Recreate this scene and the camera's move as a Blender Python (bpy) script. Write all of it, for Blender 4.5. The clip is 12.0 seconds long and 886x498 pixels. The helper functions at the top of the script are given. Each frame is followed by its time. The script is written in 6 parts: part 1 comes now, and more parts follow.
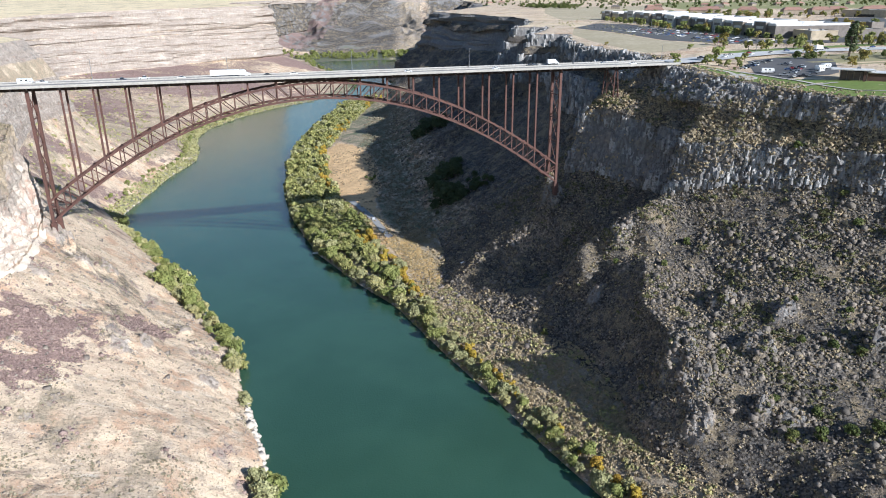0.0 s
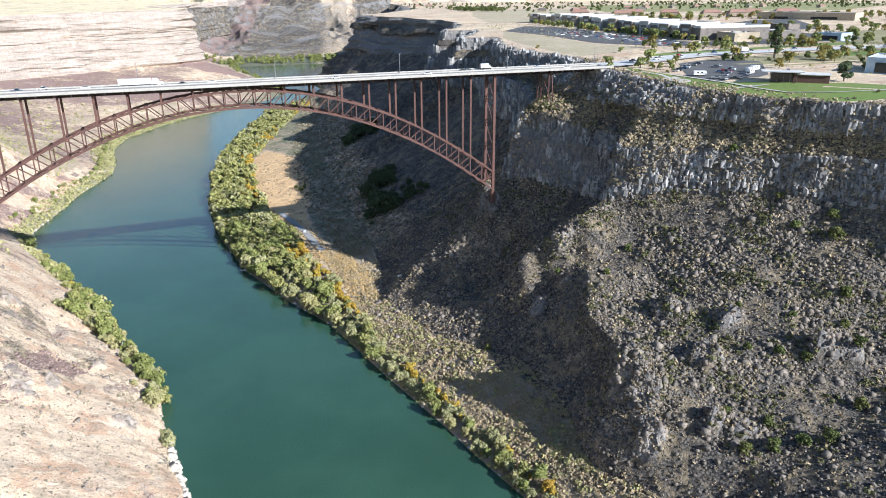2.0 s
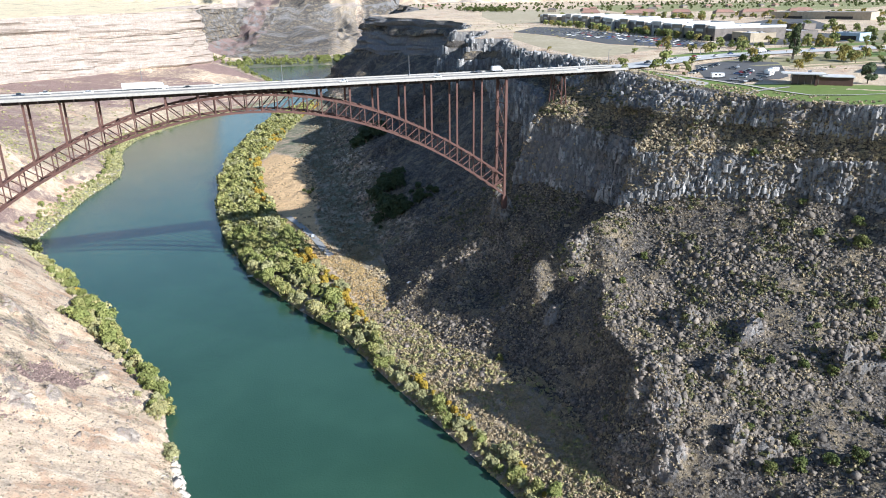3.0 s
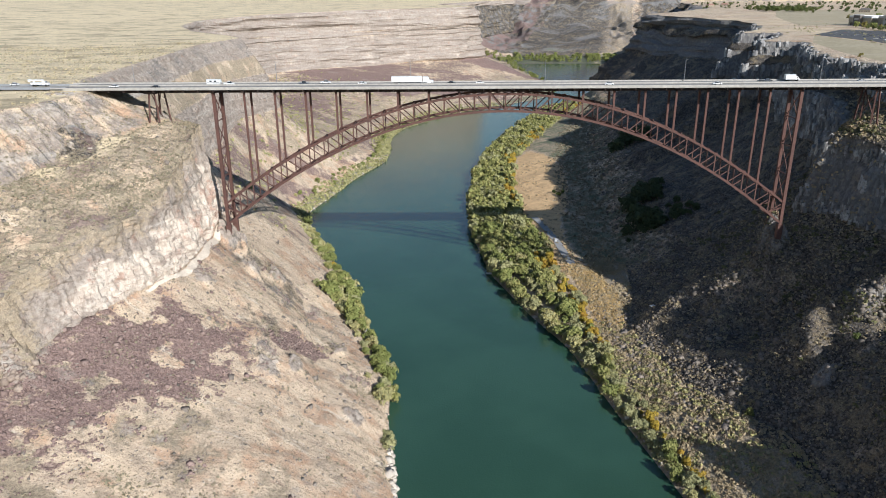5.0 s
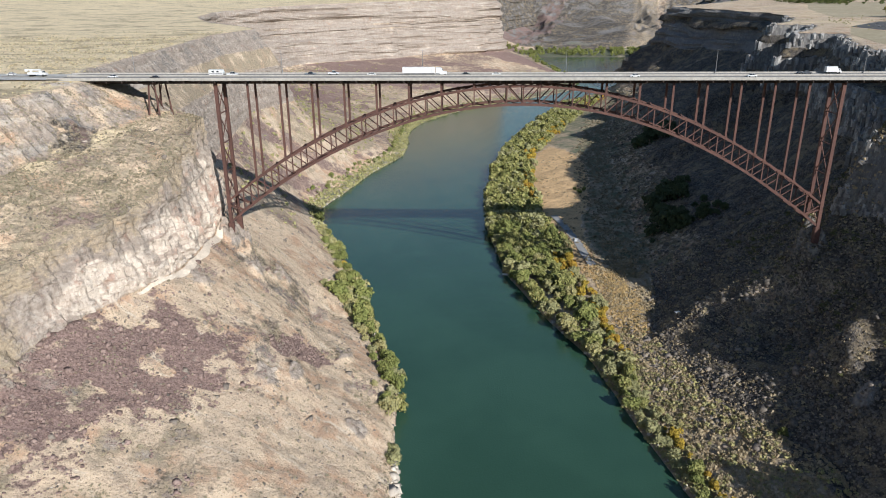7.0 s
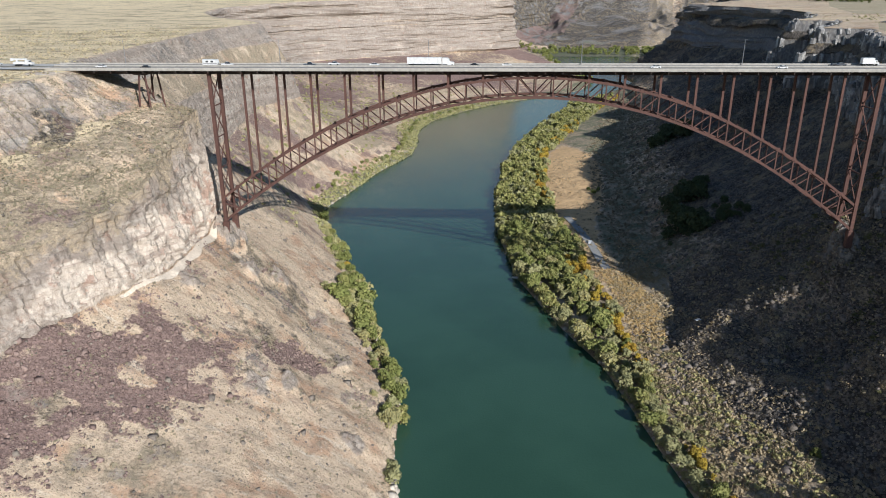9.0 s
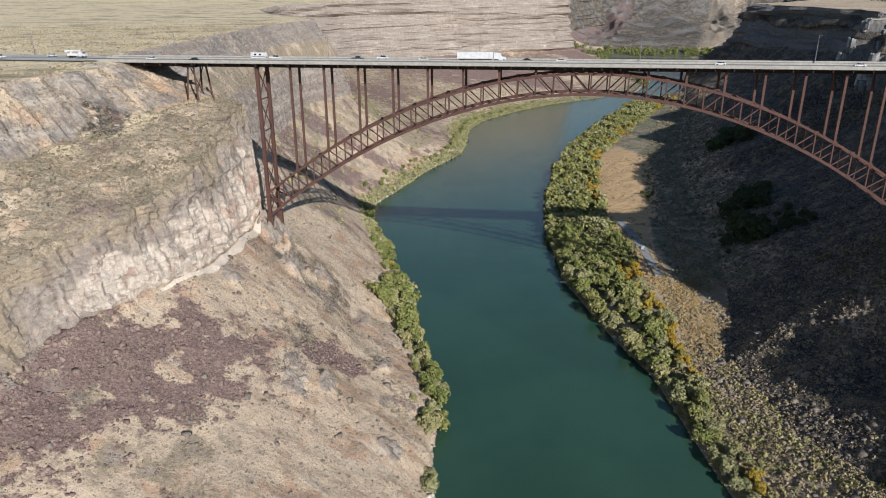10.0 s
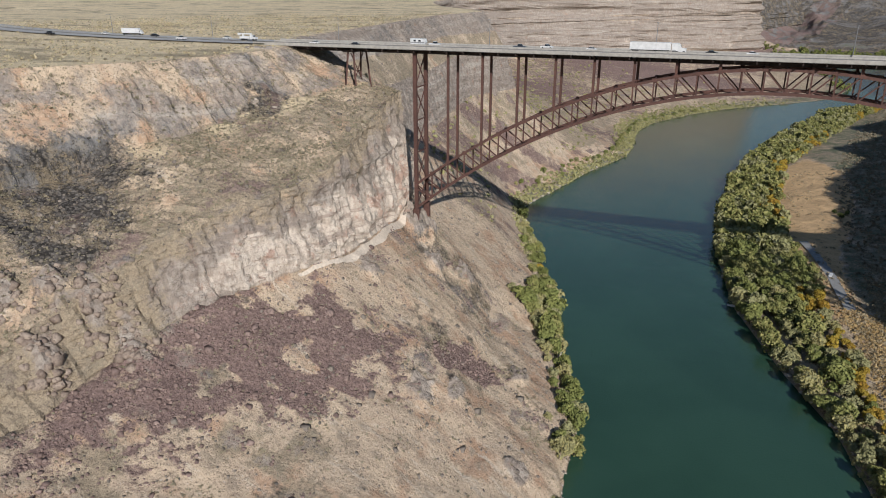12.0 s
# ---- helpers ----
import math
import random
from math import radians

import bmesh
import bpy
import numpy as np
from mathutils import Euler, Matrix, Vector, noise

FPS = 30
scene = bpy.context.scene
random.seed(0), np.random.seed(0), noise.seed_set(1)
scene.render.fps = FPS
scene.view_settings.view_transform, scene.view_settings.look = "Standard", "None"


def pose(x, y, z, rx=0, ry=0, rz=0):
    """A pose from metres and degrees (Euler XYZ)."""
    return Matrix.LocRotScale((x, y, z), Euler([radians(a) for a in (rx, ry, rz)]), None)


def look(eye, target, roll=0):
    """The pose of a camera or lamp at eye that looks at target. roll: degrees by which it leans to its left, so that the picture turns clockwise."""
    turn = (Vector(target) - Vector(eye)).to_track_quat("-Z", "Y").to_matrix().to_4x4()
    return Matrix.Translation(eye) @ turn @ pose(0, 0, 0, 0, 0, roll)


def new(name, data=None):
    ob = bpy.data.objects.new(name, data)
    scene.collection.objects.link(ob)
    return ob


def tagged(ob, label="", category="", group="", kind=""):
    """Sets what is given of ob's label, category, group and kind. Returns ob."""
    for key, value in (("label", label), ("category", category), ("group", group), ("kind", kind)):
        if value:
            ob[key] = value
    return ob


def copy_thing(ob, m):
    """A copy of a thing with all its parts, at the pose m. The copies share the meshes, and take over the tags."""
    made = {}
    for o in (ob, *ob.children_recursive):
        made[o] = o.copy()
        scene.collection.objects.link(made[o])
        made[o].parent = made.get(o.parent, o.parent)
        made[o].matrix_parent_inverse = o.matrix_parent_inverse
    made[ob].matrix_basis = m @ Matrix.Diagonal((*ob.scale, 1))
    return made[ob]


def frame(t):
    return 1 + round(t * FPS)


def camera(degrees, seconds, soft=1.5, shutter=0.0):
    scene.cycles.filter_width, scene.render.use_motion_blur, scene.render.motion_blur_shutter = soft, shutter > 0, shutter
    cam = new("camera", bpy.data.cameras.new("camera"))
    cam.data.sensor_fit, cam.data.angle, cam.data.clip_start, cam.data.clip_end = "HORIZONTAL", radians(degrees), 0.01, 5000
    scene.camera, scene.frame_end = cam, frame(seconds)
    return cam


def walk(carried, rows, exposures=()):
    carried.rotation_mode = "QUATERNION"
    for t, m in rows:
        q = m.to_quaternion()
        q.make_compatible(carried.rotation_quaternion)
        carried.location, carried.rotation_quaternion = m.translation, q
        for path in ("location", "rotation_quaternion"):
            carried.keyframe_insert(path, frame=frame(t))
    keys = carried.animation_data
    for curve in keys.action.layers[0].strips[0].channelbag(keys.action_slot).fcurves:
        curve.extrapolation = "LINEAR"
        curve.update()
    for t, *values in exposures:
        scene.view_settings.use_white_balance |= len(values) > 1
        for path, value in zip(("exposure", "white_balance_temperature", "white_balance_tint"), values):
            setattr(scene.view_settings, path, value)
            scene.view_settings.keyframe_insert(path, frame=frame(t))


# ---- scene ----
cam = camera(65.1, 12.0, 1.0)
PATH = [
    (0, (-39.718, -412.74, 193.292), (-39.222, -410.931, 192.599), -0.4),
    (0.5, (-38.6, -408.337, 192.846), (-38.104, -406.526, 192.158), -0.4),
    (1, (-37.387, -403.737, 192.69), (-36.89, -401.925, 192.004), -0.4),
    (1.5, (-36.105, -398.976, 192.731), (-35.522, -397.19, 192.045), -0.4),
    (2, (-34.781, -394.088, 192.887), (-34.107, -392.334, 192.2), -0.4),
    (2.5, (-33.437, -389.103, 193.084), (-32.762, -387.35, 192.398), -0.4),
    (2.7, (-32.898, -387.088, 193.16), (-32.223, -385.335, 192.474), -0.5),
    (4.3, (-28.751, -370.743, 193.237), (-28.596, -368.869, 192.555), -0.5),
    (4.5, (-28.269, -368.69, 193.139), (-28.227, -366.81, 192.457), -0.5),
    (5, (-27.117, -363.562, 192.76), (-27.147, -361.684, 192.074), -0.4),
    (5.5, (-26.049, -358.452, 192.172), (-26.079, -356.575, 191.481), -0.4),
    (6, (-25.077, -353.365, 191.365), (-25.113, -351.49, 190.67), -0.4),
    (6.5, (-24.211, -348.306, 190.338), (-24.277, -346.434, 189.639), -0.4),
    (7, (-23.459, -343.277, 189.098), (-23.547, -341.406, 188.397), -0.4),
    (9, (-21.692, -323.353, 182.499), (-21.813, -321.483, 181.799), -0.3),
    (9.5, (-21.571, -318.367, 180.638), (-21.741, -316.501, 179.939), -0.2),
    (10, (-21.576, -313.347, 178.803), (-21.834, -311.49, 178.106), -0.2),
    (10.5, (-21.705, -308.27, 177.067), (-22.051, -306.427, 176.37), -0.2),
    (11, (-21.95, -303.11, 175.509), (-22.386, -301.287, 174.812), -0.1),
    (11.5, (-22.306, -297.84, 174.219), (-22.855, -296.048, 173.521), -0.1),
    (12, (-22.762, -292.428, 173.297), (-23.448, -290.685, 172.594), -0.0),
]
walk(cam, [(t, look(eye, target, roll)) for t, eye, target, roll in PATH],
     exposures=[(0.0, 0.92, 5820, 10), (1.0, 0.99, 5820, 10), (2.0, 1.19, 5820, 10), (2.7, 1.21, 5820, 10), (4.3, 0.86, 6000, 10), (5.0, 0.58, 6100, 10), (7.2, 0.47, 6200, 10), (9.0, 0.38, 6160, 10), (10.0, 0.22, 6200, 11), (11.0, 0.09, 6260, 12), (12.0, -0.06, 6280, 12)])

# ---- world, sun, exposure ----
SUN = Vector((1.18, -1.655, 1.0)).normalized()
world = bpy.data.worlds.new("sky")
scene.world = world
world.use_nodes = True
wn = world.node_tree.nodes
sky = wn.new("ShaderNodeTexSky")
sky.sky_type, sky.sun_disc = "NISHITA", False
sky.sun_elevation, sky.sun_rotation = math.asin(SUN.z), math.atan2(SUN.x, SUN.y)
sky.altitude, sky.air_density, sky.dust_density, sky.ozone_density = 1100, 1.2, 0.4, 2.0
wn["Background"].inputs["Strength"].default_value = 0.068
world.node_tree.links.new(sky.outputs[0], wn["Background"].inputs["Color"])
sun = new("sun", bpy.data.lights.new("sun", "SUN"))
sun.data.energy, sun.data.angle, sun.data.color = 4.4, radians(0.5), (1.0, 0.955, 0.89)
sun.matrix_world = look(SUN * 1000, (0, 0, 0))
scene.view_settings.exposure = 0.0


# ---- noise ----
def lattice(ix, iy, iz, seed):
    h = (ix * 374761393 + iy * 668265263 + iz * 2147483647 + seed * 1274126177) & 0xFFFFFFFF
    h = ((h ^ (h >> 13)) * 1274126177) & 0xFFFFFFFF
    h = ((h ^ (h >> 15)) * 2246822519) & 0xFFFFFFFF
    return ((h ^ (h >> 16)) & 0xFFFF) / 32767.5 - 1.0


def vnoise(x, y, z, seed=0):
    """Smooth noise from -1 to 1 on arrays."""
    x, y, z = np.broadcast_arrays(np.asarray(x, float), np.asarray(y, float), np.asarray(z, float))
    fx, fy, fz = np.floor(x), np.floor(y), np.floor(z)
    ix, iy, iz = fx.astype(np.int64), fy.astype(np.int64), fz.astype(np.int64)
    u, v, w = x - fx, y - fy, z - fz
    u, v, w = u * u * (3 - 2 * u), v * v * (3 - 2 * v), w * w * (3 - 2 * w)
    out = 0
    for a in (0, 1):
        for b in (0, 1):
            for c in (0, 1):
                k = (u if a else 1 - u) * (v if b else 1 - v) * (w if c else 1 - w)
                out = out + k * lattice(ix + a, iy + b, iz + c, seed)
    return out


def fbm(x, y, z, octaves=4, seed=0):
    out, size, total = 0, 1.0, 0
    for n in range(octaves):
        out = out + size * vnoise(np.asarray(x) * 2**n, np.asarray(y) * 2**n, np.asarray(z) * 2**n, seed + n)
        total += size
        size *= 0.5
    return out / total


def ramp(v, lo, hi):
    k = np.clip((np.asarray(v, float) - lo) / (hi - lo), 0, 1)
    return k * k * (3 - 2 * k)


# ---- materials ----
def links_of(m):
    return m.node_tree.nodes, m.node_tree.links


def node(m, kind, **values):
    n = m.node_tree.nodes.new(kind)
    for key, value in values.items():
        n.inputs[key.replace("_", " ")].default_value = value
    return n


def noise_of(m, scale, detail=4.0, rough=0.6, space="Object"):
    n = node(m, "ShaderNodeTexNoise", Scale=scale, Detail=detail, Roughness=rough)
    c = node(m, "ShaderNodeTexCoord")
    m.node_tree.links.new(c.outputs[space], n.inputs["Vector"])
    return n.outputs["Fac"]


def blend(m, fac, a, b, kind="MIX"):
    """A colour between a and b; each a socket or a colour."""
    n = m.node_tree.nodes.new("ShaderNodeMix")
    n.data_type, n.blend_type = "RGBA", kind
    for value, slot in ((fac, n.inputs[0]), (a, n.inputs[6]), (b, n.inputs[7])):
        if isinstance(value, bpy.types.NodeSocket):
            m.node_tree.links.new(value, slot)
        elif isinstance(value, (int, float)):
            slot.default_value = value
        else:
            slot.default_value = (*value, 1)
    return n.outputs[2]


def sharpen(m, fac, lo, hi):
    n = node(m, "ShaderNodeMapRange")
    n.interpolation_type = "SMOOTHSTEP"
    n.inputs["From Min"].default_value, n.inputs["From Max"].default_value = lo, hi
    m.node_tree.links.new(fac, n.inputs["Value"])
    return n.outputs["Result"]


def calc(m, op, a, b):
    n = m.node_tree.nodes.new("ShaderNodeMath")
    n.operation, n.use_clamp = op, op != "SUBTRACT"
    for value, slot in ((a, n.inputs[0]), (b, n.inputs[1])):
        if isinstance(value, bpy.types.NodeSocket):
            m.node_tree.links.new(value, slot)
        else:
            slot.default_value = value
    return n.outputs[0]


def bump(m, height, strength, distance, after=None):
    n = node(m, "ShaderNodeBump", Strength=strength, Distance=distance)
    m.node_tree.links.new(height, n.inputs["Height"])
    if after is not None:
        m.node_tree.links.new(after, n.inputs["Normal"])
    return n.outputs["Normal"]


def material(name, rough=0.8, metal=0.0, spec=0.3):
    m = bpy.data.materials.new(name)
    m.use_nodes = True
    b = m.node_tree.nodes["Principled BSDF"]
    b.inputs["Roughness"].default_value, b.inputs["Metallic"].default_value = rough, metal
    b.inputs["Specular IOR Level"].default_value = spec
    return m, b


def plain(name, color, other=None, scale=2.0, rough=0.7, metal=0.0, spec=0.3, relief=0.0, wander=0.0):
    """A surface whose colour varies at two scales, and from thing to thing by wander."""
    m, b = material(name, rough, metal, spec)
    other = other or tuple(c * 0.75 for c in color)
    big, fine = noise_of(m, scale * 0.12, 3), noise_of(m, scale, 5)
    col = blend(m, sharpen(m, big, 0.35, 0.65), color, other)
    col = blend(m, sharpen(m, fine, 0.3, 0.75), col, tuple(c * 0.8 for c in other))
    if wander:
        info = node(m, "ShaderNodeObjectInfo")
        hsv = node(m, "ShaderNodeHueSaturation")
        up = sharpen(m, info.outputs["Random"], 0.0, 1.0)
        n = node(m, "ShaderNodeMapRange")
        n.inputs["To Min"].default_value, n.inputs["To Max"].default_value = 1 - wander, 1 + wander
        m.node_tree.links.new(up, n.inputs["Value"])
        m.node_tree.links.new(n.outputs["Result"], hsv.inputs["Value"])
        m.node_tree.links.new(col, hsv.inputs["Color"])
        col = hsv.outputs["Color"]
    m.node_tree.links.new(col, b.inputs["Base Color"])
    if relief:
        m.node_tree.links.new(bump(m, fine, 0.6, relief), b.inputs["Normal"])
    return m


def ground_material():
    m, b = material("canyon_ground", 0.95, 0, 0.15)
    zone = node(m, "ShaderNodeVertexColor")
    zone.layer_name = "zone"
    kind = node(m, "ShaderNodeVertexColor")
    kind.layer_name = "kind"
    s1, s2 = node(m, "ShaderNodeSeparateColor"), node(m, "ShaderNodeSeparateColor")
    m.node_tree.links.new(zone.outputs["Color"], s1.inputs[0])
    m.node_tree.links.new(kind.outputs["Color"], s2.inputs[0])
    cliff, dark, grass = s1.outputs
    sand = zone.outputs["Alpha"]
    pale, red, green = s2.outputs
    scrub = kind.outputs["Alpha"]
    broad, mid, fine = noise_of(m, 0.03, 4), noise_of(m, 0.16, 6, 0.65), noise_of(m, 0.9, 8, 0.75)
    tiny = noise_of(m, 2.6, 4, 0.7)
    soil = blend(m, sharpen(m, broad, 0.35, 0.65), (0.66, 0.52, 0.372), (0.57, 0.45, 0.33))
    soil = blend(m, sharpen(m, noise_of(m, 0.055, 4, 0.6), 0.48, 0.64), soil, (0.50, 0.335, 0.225))
    soil = blend(m, sharpen(m, mid, 0.5, 0.68), soil, (0.40, 0.32, 0.24))
    wash = node(m, "ShaderNodeTexNoise", Scale=1.0, Detail=9.0, Roughness=0.72)
    wc, wm = node(m, "ShaderNodeTexCoord"), node(m, "ShaderNodeMapping")
    wm.inputs["Scale"].default_value = (0.05, 0.2, 0.06)
    m.node_tree.links.new(wc.outputs["Object"], wm.inputs["Vector"])
    m.node_tree.links.new(wm.outputs[0], wash.inputs["Vector"])
    soil = blend(m, sharpen(m, wash.outputs["Fac"], 0.54, 0.68), soil, (0.66, 0.57, 0.455))
    soil = blend(m, sharpen(m, wash.outputs["Fac"], 0.46, 0.34), soil, (0.42, 0.315, 0.235))
    soil = blend(m, sharpen(m, fine, 0.54, 0.72), soil, (0.30, 0.245, 0.18))
    speck = noise_of(m, 1.5, 3, 0.6)
    soil = blend(m, sharpen(m, speck, 0.6, 0.65), soil, (0.2, 0.16, 0.115))
    soil = blend(m, sharpen(m, speck, 0.36, 0.3), soil, (0.66, 0.60, 0.52))
    # steep rock, streaked downwards, with stains
    streak = node(m, "ShaderNodeTexNoise", Scale=1.0, Detail=6.0, Roughness=0.65)
    c, mp = node(m, "ShaderNodeTexCoord"), node(m, "ShaderNodeMapping")
    mp.inputs["Scale"].default_value = (0.55, 0.55, 0.2)
    m.node_tree.links.new(c.outputs["Object"], mp.inputs["Vector"])
    m.node_tree.links.new(mp.outputs[0], streak.inputs["Vector"])
    st = streak.outputs["Fac"]
    rock = blend(m, sharpen(m, st, 0.38, 0.62), (0.42, 0.365, 0.31), (0.29, 0.24, 0.20))
    rock = blend(m, sharpen(m, mid, 0.55, 0.72), rock, (0.36, 0.24, 0.18))
    rock = blend(m, sharpen(m, fine, 0.55, 0.7), rock, (0.19, 0.16, 0.14))
    bed = node(m, "ShaderNodeTexNoise", Scale=1.0, Detail=7.0, Roughness=0.7)
    bc, bmap = node(m, "ShaderNodeTexCoord"), node(m, "ShaderNodeMapping")
    bmap.inputs["Scale"].default_value = (0.02, 0.02, 0.28)
    m.node_tree.links.new(bc.outputs["Object"], bmap.inputs["Vector"])
    m.node_tree.links.new(bmap.outputs[0], bed.inputs["Vector"])
    crack = node(m, "ShaderNodeTexVoronoi", Scale=1.0)
    crack.feature = "DISTANCE_TO_EDGE"
    kc, kmap = node(m, "ShaderNodeTexCoord"), node(m, "ShaderNodeMapping")
    kmap.inputs["Scale"].default_value = (0.55, 0.55, 0.2)
    m.node_tree.links.new(kc.outputs["Object"], kmap.inputs["Vector"])
    bent = node(m, "ShaderNodeVectorMath")
    bent.operation = "ADD"
    m.node_tree.links.new(kmap.outputs[0], bent.inputs[0])
    m.node_tree.links.new(fine, bent.inputs[1])
    m.node_tree.links.new(bent.outputs[0], crack.inputs["Vector"])
    joint = sharpen(m, crack.outputs["Distance"], 0.09, 0.0)
    rock = blend(m, sharpen(m, bed.outputs["Fac"], 0.5, 0.66), rock, (0.30, 0.25, 0.21))
    rock = blend(m, sharpen(m, bed.outputs["Fac"], 0.46, 0.34), rock, (0.47, 0.415, 0.355))
    rock = blend(m, calc(m, "MULTIPLY", calc(m, "MULTIPLY", joint, 0.5), sharpen(m, mid, 0.45, 0.6)), rock, (0.15, 0.12, 0.1))
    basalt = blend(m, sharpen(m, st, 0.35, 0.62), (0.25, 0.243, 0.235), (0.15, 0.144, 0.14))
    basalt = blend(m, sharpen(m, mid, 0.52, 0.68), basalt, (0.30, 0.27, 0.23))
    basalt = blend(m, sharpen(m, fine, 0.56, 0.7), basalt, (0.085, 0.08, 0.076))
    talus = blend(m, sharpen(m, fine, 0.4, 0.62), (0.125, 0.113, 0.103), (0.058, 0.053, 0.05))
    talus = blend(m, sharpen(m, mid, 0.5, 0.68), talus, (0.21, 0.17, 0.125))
    cells = node(m, "ShaderNodeTexVoronoi", Scale=0.85)
    cc = node(m, "ShaderNodeTexCoord")
    m.node_tree.links.new(cc.outputs["Object"], cells.inputs["Vector"])
    cs = node(m, "ShaderNodeSeparateColor")
    m.node_tree.links.new(cells.outputs["Color"], cs.inputs[0])
    talus = blend(m, sharpen(m, cs.outputs[0], 0.3, 1.0), talus, (0.19, 0.172, 0.152))
    talus = blend(m, sharpen(m, cells.outputs["Distance"], 0.42, 0.7), talus, (0.05, 0.045, 0.04))
    brown = blend(m, sharpen(m, fine, 0.42, 0.6), (0.27, 0.215, 0.145), (0.135, 0.108, 0.075))
    brown = blend(m, sharpen(m, tiny, 0.5, 0.66), brown, (0.32, 0.27, 0.185))
    talus = blend(m, sharpen(m, noise_of(m, 0.07, 9, 0.8), 0.49, 0.58), talus, brown)
    straw = blend(m, sharpen(m, mid, 0.4, 0.62), (0.80, 0.665, 0.44), (0.68, 0.56, 0.37))
    straw = blend(m, sharpen(m, fine, 0.55, 0.74), straw, (0.44, 0.36, 0.235))
    band = node(m, "ShaderNodeTexNoise", Scale=1.0, Detail=8.0, Roughness=0.72)
    ac, amap = node(m, "ShaderNodeTexCoord"), node(m, "ShaderNodeMapping")
    amap.inputs["Scale"].default_value = (0.022, 0.05, 0.03)
    m.node_tree.links.new(ac.outputs["Object"], amap.inputs["Vector"])
    m.node_tree.links.new(amap.outputs[0], band.inputs["Vector"])
    straw = blend(m, sharpen(m, band.outputs["Fac"], 0.5, 0.6), straw, (0.45, 0.37, 0.245))
    straw = blend(m, sharpen(m, band.outputs["Fac"], 0.6, 0.7), straw, (0.30, 0.25, 0.17))
    lush = blend(m, sharpen(m, fine, 0.4, 0.65), (0.115, 0.14, 0.085), (0.175, 0.185, 0.12))
    wine = blend(m, sharpen(m, fine, 0.42, 0.6), (0.29, 0.205, 0.178), (0.155, 0.108, 0.096))
    edge = calc(m, "SUBTRACT", calc(m, "MULTIPLY", calc(m, "ADD", calc(m, "MULTIPLY", mid, 0.5), calc(m, "MULTIPLY", fine, 0.5)), 1.7), 0.85)

    def with_edge(fac):
        return sharpen(m, calc(m, "ADD", fac, edge), 0.3, 0.7)

    brush = blend(m, sharpen(m, fine, 0.4, 0.62), (0.40, 0.325, 0.23), (0.25, 0.2, 0.145))
    brush = blend(m, sharpen(m, mid, 0.5, 0.66), brush, (0.30, 0.255, 0.185))
    brush = blend(m, sharpen(m, tiny, 0.52, 0.66), brush, (0.47, 0.395, 0.28))
    col = blend(m, with_edge(scrub), soil, brush)
    col = blend(m, with_edge(grass), col, straw)
    beach = blend(m, sharpen(m, mid, 0.4, 0.65), (0.66, 0.455, 0.25), (0.54, 0.37, 0.205))
    beach = blend(m, sharpen(m, fine, 0.54, 0.72), beach, (0.33, 0.25, 0.15))
    col = blend(m, with_edge(sand), col, beach)
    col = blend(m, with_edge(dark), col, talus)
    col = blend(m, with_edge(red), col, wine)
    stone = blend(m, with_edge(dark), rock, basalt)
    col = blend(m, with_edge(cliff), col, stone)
    col = blend(m, with_edge(green), col, lush)
    bare = blend(m, sharpen(m, st, 0.42, 0.6), (0.68, 0.595, 0.50), (0.54, 0.455, 0.375))
    bare = blend(m, sharpen(m, bed.outputs["Fac"], 0.52, 0.6), bare, (0.43, 0.35, 0.29))
    bare = blend(m, calc(m, "MULTIPLY", calc(m, "MULTIPLY", joint, 0.5), sharpen(m, mid, 0.5, 0.62)), bare, (0.33, 0.25, 0.2))
    bare = blend(m, sharpen(m, noise_of(m, 0.075, 6, 0.7), 0.53, 0.6), bare, (0.47, 0.335, 0.265))
    bare = blend(m, sharpen(m, fine, 0.56, 0.68), bare, (0.40, 0.29, 0.23))
    col = blend(m, with_edge(pale), col, bare)
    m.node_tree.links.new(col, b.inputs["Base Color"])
    n0 = bump(m, calc(m, "MULTIPLY", calc(m, "SUBTRACT", 1.0, joint), sharpen(m, mid, 0.4, 0.6)), 0.3, 0.5)
    n1 = bump(m, mid, 0.55, 2.2, n0)
    n2 = bump(m, fine, 0.85, 0.7, n1)
    m.node_tree.links.new(bump(m, tiny, 0.5, 0.2, n2), b.inputs["Normal"])
    return m


def water_material():
    m, b = material("river_water", 0.1, 0, 0.9)
    broad = noise_of(m, 0.012, 3)
    col = blend(m, sharpen(m, broad, 0.35, 0.65), (0.026, 0.069, 0.043), (0.033, 0.083, 0.053))
    m.node_tree.links.new(col, b.inputs["Base Color"])
    b.inputs["IOR"].default_value = 1.33
    n = bump(m, noise_of(m, 0.9, 4), 0.4, 0.3)
    m.node_tree.links.new(bump(m, noise_of(m, 0.06, 2), 0.10, 1.2, n), b.inputs["Normal"])
    return m


GROUND = ground_material()
WATER = water_material()
STEEL = plain("weathered_red_steel", (0.142, 0.071, 0.056), (0.105, 0.056, 0.046), 1.2, 0.75, 0.1)
STEEL_DARK = plain("dark_brown_girder_steel", (0.062, 0.043, 0.036), (0.045, 0.032, 0.028), 1.0, 0.75, 0.1)
CONCRETE = plain("pale_concrete", (0.44, 0.415, 0.375), (0.37, 0.35, 0.315), 0.8, 0.9)
ROADTOP = plain("worn_grey_road", (0.31, 0.295, 0.275), (0.26, 0.25, 0.235), 0.5, 0.92)
ASPHALT = plain("car_park_asphalt", (0.085, 0.086, 0.09), (0.11, 0.108, 0.106), 0.4, 0.92)


